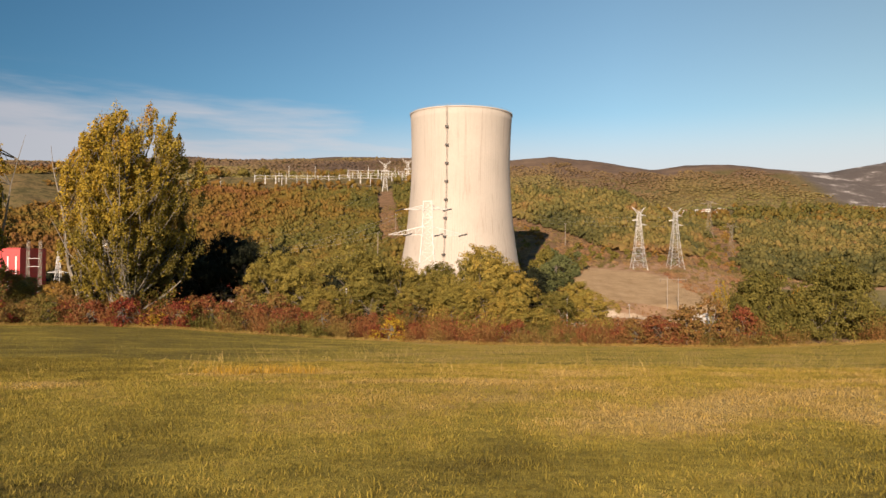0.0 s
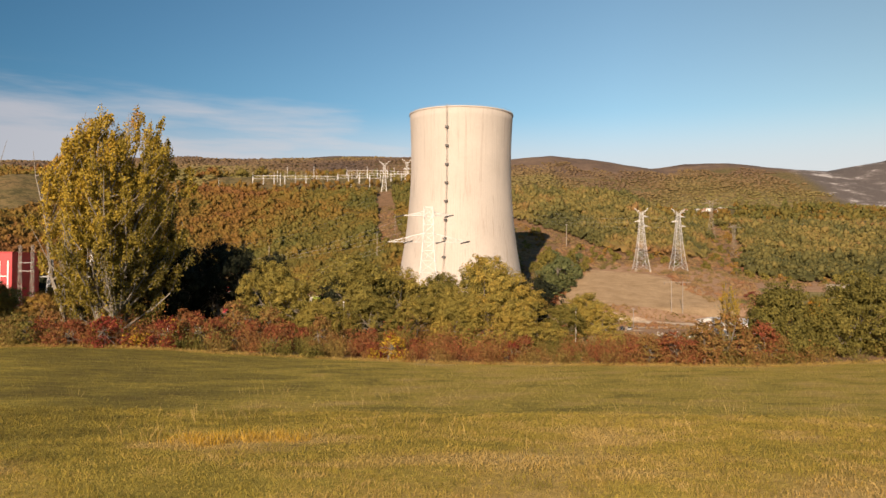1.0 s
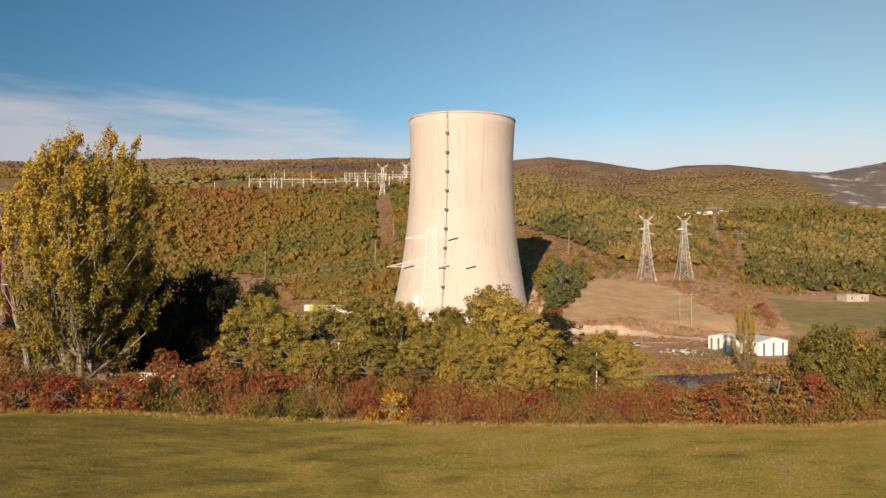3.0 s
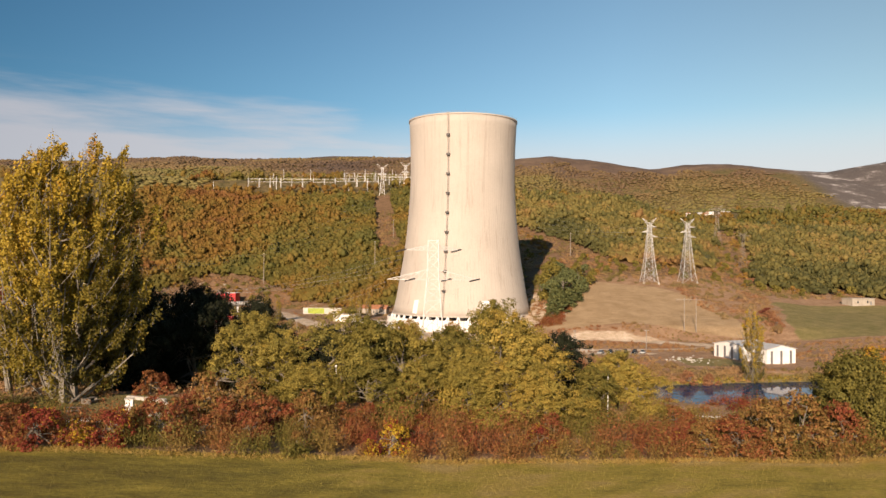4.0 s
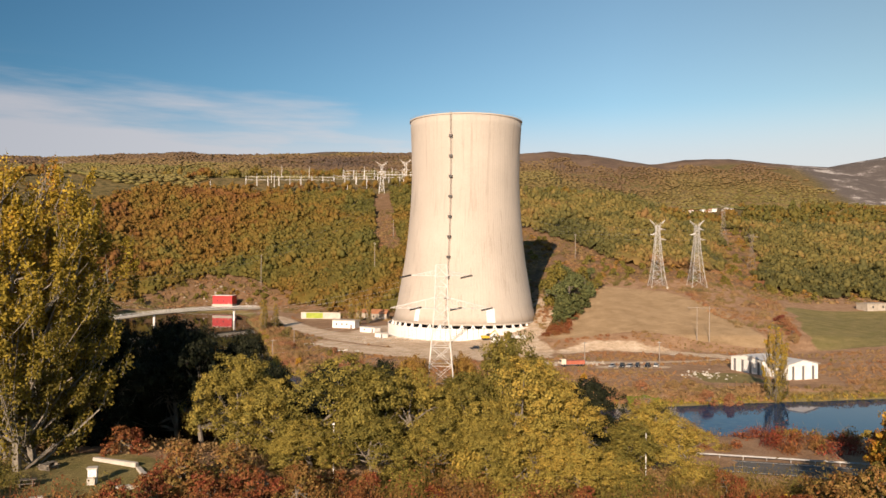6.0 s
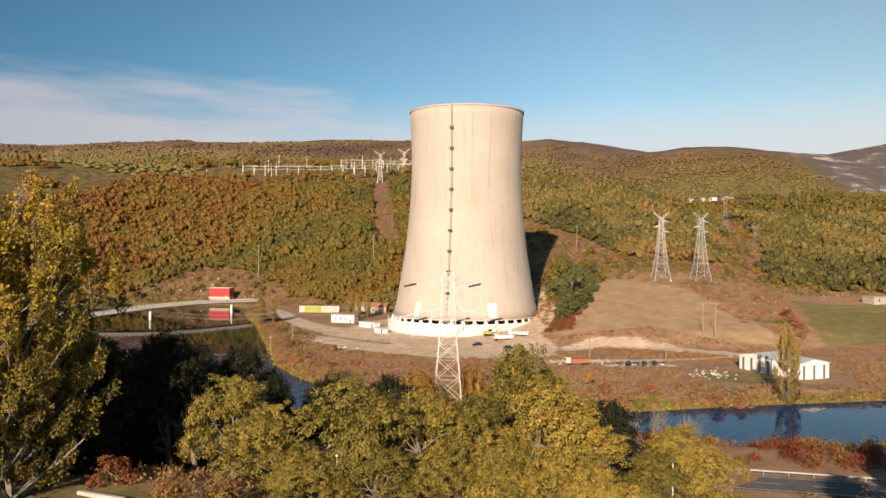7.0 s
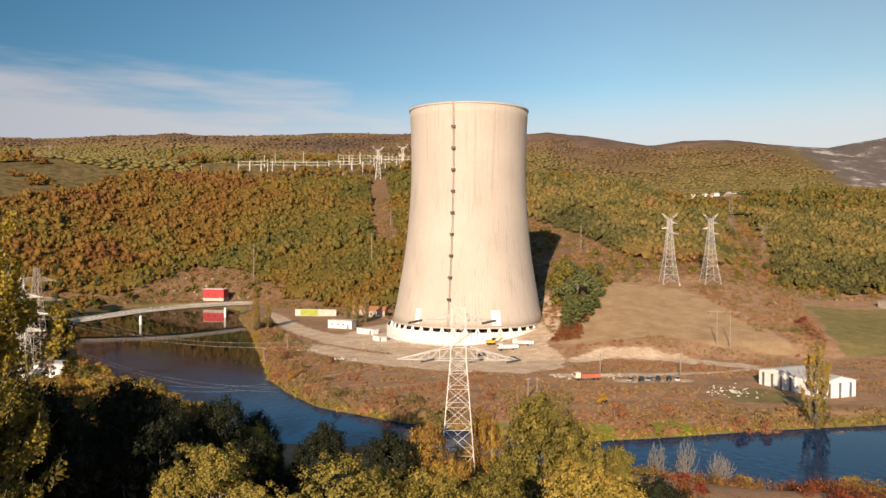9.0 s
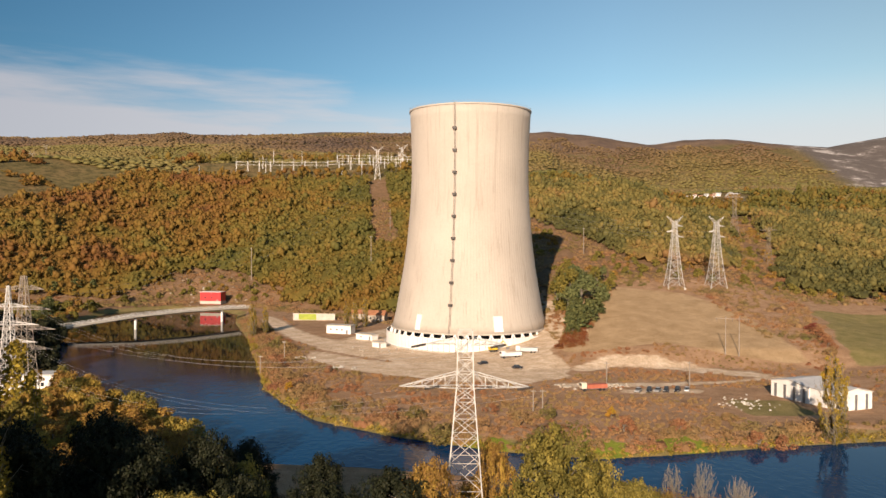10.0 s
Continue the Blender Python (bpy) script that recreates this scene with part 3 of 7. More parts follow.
ii = np.arange(2 * ROWS * A).reshape(2 * ROWS, A)
ff = np.stack([ii, np.roll(ii, -1, 1), np.roll(np.roll(ii, -1, 0), -1, 1), np.roll(ii, -1, 0)], -1).reshape(-1, 4)
part_mesh("shell", mesh_of("shell", np.concatenate(vv), ff, CONC), tower)


def ring(bm, r0, r1, z0, z1, steps=144):
    rows_ = []
    for r, z in ((r1, z0), (r1, z1), (r0, z1), (r0, z0)):
        rows_.append([bm.verts.new((r * math.cos(2 * math.pi * k / steps), r * math.sin(2 * math.pi * k / steps), z)) for k in range(steps)])
    for a, b in zip(rows_, rows_[1:] + rows_[:1]):
        for k in range(steps):
            bm.faces.new((a[k], a[(k + 1) % steps], b[(k + 1) % steps], b[k]))
    return bm


part("rim", ring(bmesh.new(), 29.3, 30.4, 115.9, 116.6), CONC, tower, "thick concrete lip at the tower's mouth")

# ---- tower: foot, ladder, rim rail ----
bm = ring(bmesh.new(), 40.4, 42.6, 1.2, 2.75)
part("footing", bm, CONCRETE, tower, "low grey concrete kerb round the tower's foot")
PANELS = 96
bm = bmesh.new()
a0, a1 = -0.46 * 2 * math.pi / PANELS, 0.46 * 2 * math.pi / PANELS
for a in (a0, a1):
    for r in (41.35, 41.05):
        for z in (2.7, 8.55):
            bm.verts.new((r * math.cos(a) - 41.2, r * math.sin(a), z))
bm.verts.ensure_lookup_table()
for q in ((0, 1, 5, 4), (2, 6, 7, 3), (0, 2, 3, 1), (4, 5, 7, 6), (1, 3, 7, 5), (0, 4, 6, 2)):
    bm.faces.new([bm.verts[i] for i in q])
bmesh.ops.recalc_face_normals(bm, faces=bm.faces)
panel = part("skirt_panel", bm, WHITE, tower, "white sheet panel closing the tower's air inlet")
for k in range(PANELS):
    ob = panel if k == 0 else new("skirt_panel", panel.data)
    a = 2 * math.pi * (k + 0.5) / PANELS
    ob.parent = tower
    ob.matrix_local = Matrix.Rotation(a, 4, "Z") @ Matrix.Translation((41.2, 0, 0.06 * math.sin(k * 12.9))) @ Matrix.Rotation(0.02 * math.sin(k * 5.3), 4, "Z")
part("inlet_beam", ring(bmesh.new(), 38.0, 38.9, 9.9, 10.6), CONC, tower)
# near-black colour gives this ring the darkness inside the inlet
part("inner_fill", ring(bmesh.new(), 33.0, 34.0, 2.4, 11.0, 72), BLACK, tower, "cooling fill behind the inlet, its darkness painted in")
for k in range(44):
    a = 2 * math.pi * k / 44
    for s in (-1, 1):
        b = a + s * math.pi / 44
        seg = [((41.0 * math.cos(a), 41.0 * math.sin(a), 2.4), (38.4 * math.cos(b), 38.4 * math.sin(b), 10.3), 0.42, 0.42)]
        bars_part("strut", seg, WHITE, tower, sides=8)
# ladder with landings on the side towards the field
LA = math.radians(-106.5)
ux, uy = math.cos(LA), math.sin(LA)
tx, ty = -uy, ux
seg = []
zs = np.linspace(9.0, 117.4, 60)
for z0, z1 in zip(zs, zs[1:]):
    for off in (-0.32, 0.32):
        r0, r1 = tower_r(z0) + 0.55, tower_r(z1) + 0.55
        seg.append(((ux * r0 + tx * off, uy * r0 + ty * off, z0), (ux * r1 + tx * off, uy * r1 + ty * off, z1), 0.07, 0.07))
for z in np.arange(9.5, 117.2, 0.9):
    r = tower_r(z) + 0.55
    seg.append(((ux * r - tx * 0.32, uy * r - ty * 0.32, z), (ux * r + tx * 0.32, uy * r + ty * 0.32, z), 0.05, 0.05))
    r += 0.75
    seg.append(((ux * r - tx * 0.45, uy * r - ty * 0.45, z), (ux * r + tx * 0.45, uy * r + ty * 0.45, z), 0.05, 0.05))
bars_part("ladder", seg, RUSTY, tower, "long caged steel ladder up the shell")
for k, z in enumerate(104.5 - 10.2 * np.arange(9)):
    r = tower_r(z) + 0.2
    bm = bmesh.new()
    box(bm, 0, -0.9, -0.12, 1.5, 0.9, 0.05)
    box(bm, 1.35, -0.9, 0.0, 1.5, 0.9, 1.0)
    box(bm, 0, -0.9, 0.0, 1.5, -0.78, 1.0)
    box(bm, 0, 0.78, 0.0, 1.5, 0.9, 1.0)
    ob = part("ladder_landing", bm, DARK, tower, "dark steel rest platform on the ladder")
    ob.matrix_local = Matrix.Translation((ux * r, uy * r, z)) @ Matrix.Rotation(LA, 4, "Z")
seg = []
for k in range(120):
    a, b = 2 * math.pi * k / 120, 2 * math.pi * (k + 1) / 120
    pa, pb = (30.3 * math.cos(a), 30.3 * math.sin(a)), (30.3 * math.cos(b), 30.3 * math.sin(b))
    seg.append(((*pa, 116.6), (*pa, 117.5), 0.03, 0.03))
    seg.append(((*pa, 117.45), (*pb, 117.45), 0.03, 0.03))
bars_part("rim_rail", seg, RUSTY, tower, "thin steel handrail round the lip")
for deg, w, z0, z1 in ((-131.5, 2.9, 11.2, 18.2), (-72, 4.4, 11.2, 18.6)):
    bm = bmesh.new()
    rr = tower_r(14.5)
    lean_a = math.atan2(tower_r(18.4) - tower_r(11), 7.4)
    box(bm, -0.18, -w / 2, -3.6, 0.14, w / 2, 3.6)
    ob = part("hatch_panel", bm, WHITE, tower, "white painted hatch on the lower shell")
    g = radians(deg)
    ob.matrix_local = Matrix.Translation(((rr + 0.22) * math.cos(g), (rr + 0.22) * math.sin(g), 14.8)) @ Matrix.Rotation(g, 4, "Z") @ Matrix.Rotation(lean_a, 4, "Y")
# outside stair by the ladder's foot
seg = []
for s in (0, 1.1):
    seg.append(((-4.8 - 4.5, -43.2 - s, 2.3), (0.2 - 0.5, -42.6 - s, 9.4), 0.09, 0.09))
    seg.append(((-4.8 - 4.5, -43.2 - s, 3.4), (0.2 - 0.5, -42.6 - s, 10.5), 0.05, 0.05))
for k in range(24):
    f = k / 23
    seg.append(((-9.3 + 9 * f, -43.2 + 0.6 * f, 2.3 + 7.1 * f), (-9.3 + 9 * f, -44.3 + 0.6 * f, 2.3 + 7.1 * f), 0.07, 0.07))
bars_part("stair", seg, RUSTY, tower, "steel access stair at the tower's foot")


# ---- pylons and lines ----
def lattice_segs(profile, leg_r, brace_r, levels):
    """Square tapering mast: rows of height and width."""
    hz, hw = np.array(profile).T
    out = []
    for z0, z1 in zip(levels, levels[1:]):
        w0, w1 = np.interp(z0, hz, hw) / 2, np.interp(z1, hz, hw) / 2
        c0 = [(-w0, -w0, z0), (w0, -w0, z0), (w0, w0, z0), (-w0, w0, z0)]
        c1 = [(-w1, -w1, z1), (w1, -w1, z1), (w1, w1, z1), (-w1, w1, z1)]
        for k in range(4):
            j = (k + 1) % 4
            out.append((c0[k], c1[k], leg_r, leg_r))
            out.append((c0[k], c1[j], brace_r, brace_r))
            out.append((c0[j], c1[k], brace_r, brace_r))
            out.append((c1[k], c1[j], brace_r, brace_r))
    return out


def arm_segs(side, z, reach, body, depth, r0, r1, bays=5):
    """One lattice crossarm, tapering to its tip."""
    out, tip = [], (side * reach, 0, z)
    h = body / 2
    for y in (-h, h):
        out.append(((side * h, y, z), tip, r0, r0))
        out.append(((side * h, y, z + depth), tip, r0, r0))
        for k in range(bays):
            f, g = k / bays, (k + 1) / bays
            lo = (side * (h + (reach - h) * f), y * (1 - f), z)
            hi = (side * (h + (reach - h) * f), y * (1 - f), z + depth * (1 - f))
            nx_ = (side * (h + (reach - h) * g), y * (1 - g), z)
            out.append((lo, hi, r1, r1))
            out.append((hi, nx_, r1, r1))
    for k in range(bays):
        f, g = k / bays, (k + 1) / bays
        out.append(((side * (h + (reach - h) * f), -h * (1 - f), z), (side * (h + (reach - h) * g), h * (1 - g), z), r1, r1))
    return out


def pylon(label, place, profile, levels, arms, horns, leg_r, brace_r, material=STEEL, group=""):
    ob = thing("pylon", label, "pylon", group, place=place)
    bars_part("mast", lattice_segs(profile, leg_r, brace_r, levels), material, ob)
    for side, z, reach, body, depth in arms:
        bars_part("crossarm", arm_segs(side, z, reach, body, depth, leg_r * 0.7, brace_r * 0.8), material, ob)
    for side, z, x0, dx, dz in horns:
        bars_part("horn", [((side * x0, -x0, z), (side * (x0 + dx), 0, z + dz), leg_r * 0.7, leg_r * 0.5), ((side * x0, x0, z), (side * (x0 + dx), 0, z + dz), leg_r * 0.7, leg_r * 0.5),
                           ((-side * x0, 0, z), (side * (x0 + dx), 0, z + dz), leg_r * 0.5, leg_r * 0.5), ((side * x0 * 0.9, 0, z - dz * 0.5), (side * (x0 + dx), 0, z + dz), leg_r * 0.6, leg_r * 0.5)], material, ob)
    b = profile[0][1] / 2
    for sx in (-1, 1):
        for sy in (-1, 1):
            bm = bmesh.new()
            box(bm, sx * b - 0.5, sy * b - 0.5, -2.5, sx * b + 0.5, sy * b + 0.5, 0.25)
            part("foot_block", bm, CONCRETE, ob)
    return ob


NPX, NPY = -2.4, 173.5
npz = z_at(NPX, NPY)
H = 42.0 - npz
hero = pylon("white galvanised lattice pylon with two crossarms standing among oaks", pose(NPX, NPY, npz, 0, 0, -2), [(0, 6.9), (24.2 - npz, 4.0), (34.4 - npz, 2.3), (H, 1.9)],
             [0, 5.6, 10.4, 14.6, 18.2, 21.4, 24.0, 26.2, 34.4 - npz, 36.3 - npz, 38.2 - npz, 40.0 - npz, H],
             [(s, 34.4 - npz, 8.9, 2.3, 1.9) for s in (-1, 1)] + [(s, 40.1 - npz, 5.4, 2.0, 0.9) for s in (-1, 1)],
             [], 0.10, 0.05)
for (x, z) in ((-7.2, 40.1), (3.4, 40.1), (-5.4, 34.5), (1.6, 34.5), (7.0, 34.5)):
    seg = []
    for k in range(8):
        f = k / 8
        seg.append(((x + 2.0 * f, -0.3 - 0.7 * f, z - npz + 0.12 - 0.5 * (1 - f)), (x + 2.0 * f + 0.14, -0.36 - 0.7 * f, z - npz + 0.15 - 0.5 * (1 - f)), 0.17, 0.17))
    seg.append(((x, -0.3, z - npz - 0.4), (x + 2.1, -1.05, z - npz + 0.15), 0.04, 0.04))
    bars_part("insulator", seg, DARK, hero, "dark ceramic insulator string", 8)

prof = [(0, 9.4), (8, 6.8), (18, 4.6), (30, 2.6), (37, 2.0)]
lev = [0, 5.5, 10, 14, 17.5, 20.5, 23.2, 25.6, 27.8, 30, 32, 34, 35.6, 37]
tw = pylon("grey steel lattice pylon with alternating arms above the dry meadow", pose(129.3, 500, z_at(129.3, 500)), prof, lev,
           [(1, 28.5, 5.4, 2.7, 1.1), (-1, 31.5, 4.6, 2.5, 1.1), (1, 34.6, 4.8, 2.1, 1.1)], [(s, 37.0, 1.0, 3.6, 3.4) for s in (-1, 1)], 0.17, 0.085, group="twin pylons on the slope")
copy_thing(tw, pose(153.6, 501.8, z_at(153.6, 501.8) - 0.5, 0, 0, 3))
delta = pylon("distant brownish lattice pylon with a wide flat head on wooded hills", pose(268, 765, z_at(268, 765)), [(0, 7), (24, 2.2), (38, 3.0)], [0, 7, 13, 19, 24, 29, 34, 38],
              [(s, 36, 9.5, 2.4, 1.8) for s in (-1, 1)], [(s, 38, 1.4, 5, 2.5) for s in (-1, 1)], 0.09, 0.05, RUSTY, group="distant pylons")
copy_thing(delta, pose(232, 612, z_at(232, 612) - 1, 0, 0, 10) @ Matrix.Scale(0.72, 4))
for x, y, s in ((-735, 1480, 1.0), (-570, 1200, 0.8)):
    copy_thing(delta, pose(x, y, z_at(x, y)) @ Matrix.Scale(s, 4))
ystyle = pylon("tall pale forked pylon at the end of a switchyard", pose(-72, 985, z_at(-72, 985)), [(0, 6.5), (20, 3.0), (34, 2.4)], [0, 6, 11, 16, 20, 24, 28, 31, 34],
               [(s, 25, 5.5, 2.6, 1.6) for s in (-1, 1)], [(s, 33.5, 1.2, 6.0, 5.0) for s in (-1, 1)], 0.2, 0.10, group="switchyard pylons")
copy_thing(ystyle, pose(-43, 985, z_at(-43, 985)))
# the west bank: a white pylon and a browner one behind
wz = z_at(-127, 290)
pylon("white galvanised pylon with three crossarms near a wooded bank", pose(-127, 290, wz), [(0, 5.0), (18, 2.4), (33, 0.6)], [0, 3.5, 7, 10, 13, 16, 18.5, 21, 23.5, 26, 28.5, 31, 33],
      [(s, z, r_, 1.8, 1.0) for s in (-1, 1) for z, r_ in ((17, 8.0), (22, 8.5), (27, 6.0))], [], 0.13, 0.07)
pylon("brown weathered pylon with several crossarms near a wooded bank", pose(-129.5, 303, z_at(-129.5, 303) - 2), [(0, 6.5), (20, 3.4), (37, 1.2)], [0, 4, 8, 11.5, 15, 18, 21, 24, 27, 30, 33.5, 37],
      [(s, z, r_, 2.8, 1.2) for s in (-1, 1) for z, r_ in ((15, 8.5), (21, 9.5), (27, 8.0), (33, 6.0))], [], 0.13, 0.07, RUSTY)
pylon("pale slim pylon beside a red plant building", pose(-171, 346, z_at(-171, 346)), [(0, 4.4), (14, 2.0), (25, 0.5)], [0, 4, 8, 11, 14, 17, 20, 22.5, 25],
      [(s, 15, 5.0, 1.6, 0.9) for s in (-1, 1)], [], 0.13, 0.07)


def cable(ob, a, b, sag, r=0.013, steps=18):
    """One unbroken sagging tube of three sides."""
    a, b = Vector(a), Vector(b)
    side = (b - a).cross(Vector((0, 0, 1))).normalized()
    v, f = [], []
    for k in range(steps + 1):
        q = a.lerp(b, k / steps) - Vector((0, 0, sag * 4 * k / steps * (1 - k / steps)))
        v += [tuple(q + side * r), tuple(q - side * r * 0.5 + Vector((0, 0, 0.87 * r))), tuple(q - side * r * 0.5 - Vector((0, 0, 0.87 * r)))]
        if k:
            i = 3 * k
            f += [(i - 3 + j, i - 3 + (j + 1) % 3, i + (j + 1) % 3, i + j) for j in range(3)]
    f += [(2, 1, 0), (3 * steps, 3 * steps + 1, 3 * steps + 2)]
    return part_mesh("cable", mesh_of("cable", v, f, WIRE), ob)


line = thing("power_line", "thin bright overhead cables spanning lake and river", "cable", place=pose(0, 0, 0))
for x, z in ((-9.0, 34.0), (9.0, 34.0), (-5.6, 39.4), (5.6, 39.4)):
    for dz, dx in ((0, 0), (0.9, 0.4)):
        cable(line, (NPX + x, NPY, z - dz), (-127 + (8 if x < 0 else -8) * (1 if z > 36 else -0.6), 290 + dx, wz + (27 if z > 36 else 17) - dz), 7 if z > 36 else 9)
for x in (-9, 0, 9):
    cable(line, (-119 + x, 300, wz + 27), (-57 + x * 1.2, 985, z_at(-57, 985) + 26), 26, 0.022, 30)
for x, z in ((129.3 + 5.4, 28.5), (129.3 - 4.6, 31.5), (129.3 + 4.8, 34.6)):
    zz = z_at(129.3, 500)
    cable(line, (x, 500, zz + z), (x - 175, 985, z_at(-43, 985) + z - 4), 22, 0.022, 24)
    cable(line, (x + 24.5, 500, zz + z), (x - 145, 985, z_at(-43, 985) + z - 4), 22, 0.022, 24)
    cable(line, (x, 500, zz + z), (x + 216, 1030, z_at(345, 1030) + 36), 22, 0.022, 24)


# ---- switchyard on the plateau ----
def gantry(bays, span, tall):
    ob = thing("switchyard_gantry", "pale steel busbar gantry on a hilltop switchyard", "gantry", "switchyard gantries")
    for k in range(bays + 1):
        bars_part("column", lattice_segs([(0, 1.3), (tall, 0.75)], 0.10, 0.06, np.linspace(0, tall, 6)) + [((0, 0, tall), (0, 0, tall + 4.5), 0.10, 0.05)], STEEL, ob).location = (k * span, 0, 0)
    for z in (tall - 1.2, tall * 0.62):
        seg = [((0, -0.5, z), (bays * span, -0.5, z), 0.09, 0.09), ((0, 0.5, z + 0.9), (bays * span, 0.5, z + 0.9), 0.09, 0.09)]
        for k in range(bays * 6):
            x0, x1 = k * span / 6, (k + 1) * span / 6
            seg.append(((x0, -0.5, z), (x1, 0.5, z + 0.9), 0.06, 0.06) if k % 2 else ((x0, 0.5, z + 0.9), (x1, -0.5, z), 0.06, 0.06))
        bars_part("beam", seg, STEEL, ob)
    return ob


g0 = gantry(4, 14.25, 13.0)
spots = [(-252 + 57 * i, 1036, 0) for i in range(4)] + [(-246 + 57 * i, 1085, 0) for i in (2, 3)]
for k, (x, y, a) in enumerate(spots):
    m = pose(x, y, min(z_at(x, y), z_at(x + 57, y)) - 0.2, 0, 0, a)
    if k == 0:
        g0.matrix_world = m
    else:
        copy_thing(g0, m)
yr = np.random.default_rng(88)
for x, y in [(-283, 985), (-116, 1000), (-92, 1000)] + [(float(yr.uniform(-262, -30)), float(yr.uniform(1026, 1100))) for _ in range(9)]:
    ob = thing("mast", "slim pale lightning mast in a switchyard", "mast", "switchyard masts", place=pose(x, y, z_at(x, y)))
    bars_part("pole", lattice_segs([(0, 0.8), (17, 0.25)], 0.07, 0.04, np.linspace(0, 17, 7)), STEEL, ob)

# ---- woods on the hills ----
def grid_points(x0, x1, y0, y1, step, r, loose=0.48):
    gx_, gy_ = np.meshgrid(np.arange(x0, x1, step), np.arange(y0, y1, step))
    p = np.stack([gx_.ravel(), gy_.ravel()], -1) + r.uniform(-loose, loose, (gx_.size, 2)) * step
    return p[:, 0], p[:, 1]


def wood_mask(x, y):
    west = (x < 56) & (y > toe(x) + np.interp(x, [-420, -240, -205, -155, -118, -30], [0, 10, 50, 44, 5, 2]) + 22 * fbm(x / 25, y / 25, 41))
    west &= ~((np.abs(x - np.interp(y, [680, 860, 985], [-42, -60, -72]) + 5 * fbm(y / 30, y * 0, 43)) < 10 * smooth(675, 720, y)) & (y > 675) & (y < 985))
    bearing = x / np.maximum(y, 1)
    brow = np.interp(bearing, [-0.56, -0.527, -0.488, -0.442, -0.396, -0.36, -0.335], [740, 778, 815, 865, 935, 990, 1900])
    west &= (y < brow + 40 * fbm(x / 30, y / 30, 47)) | ((fbm(x / 38, y / 38, 48) > 0.17) & (y > brow))
    east = (x >= 56) & (y > np.interp(x, [56, 76, 98, 115, 126, 142, 175, 225, 300, 420], [705, 680, 645, 605, 575, 556, 540, 525, 470, 440]) + 24 * fbm(x / 22, y / 22, 42) + 90 * smooth(150, 200, x) * fbm(x / 26, y / 60, 40))
    east &= ~((np.abs(x - 193 - 0.36 * (y - 530) - 14 * fbm(y / 60, y * 0, 44)) < 15 + 30 * fbm(x / 22, y / 22, 46)) & (y > 495) & (y < 965))
    east &= ~((np.abs(x - 432) < 58) & (np.abs(y - 1245) < 62))
    yard = (x > -300) & (x < 10) & (y > 1026) & (y < 1120)
    return (west | east) & ~yard & (fbm(x / 16, y / 16, 45) > -0.34)


def ico(level):
    bm = bmesh.new()
    bmesh.ops.create_icosphere(bm, subdivisions=level, radius=1)
    v = np.array([tuple(q.co) for q in bm.verts])
    f = np.array([[w.index for w in fc.verts] for fc in bm.faces])
    bm.free()
    return v, f


def slope_warmth(x, y):
    return 0.54 * smooth(-140, -290, x) - 0.12 * smooth(170, 260, x - 0.25 * (y - 530)) + 0.16 * smooth(640, 540, y) * (np.asarray(x) < 56)


LOBES = 4


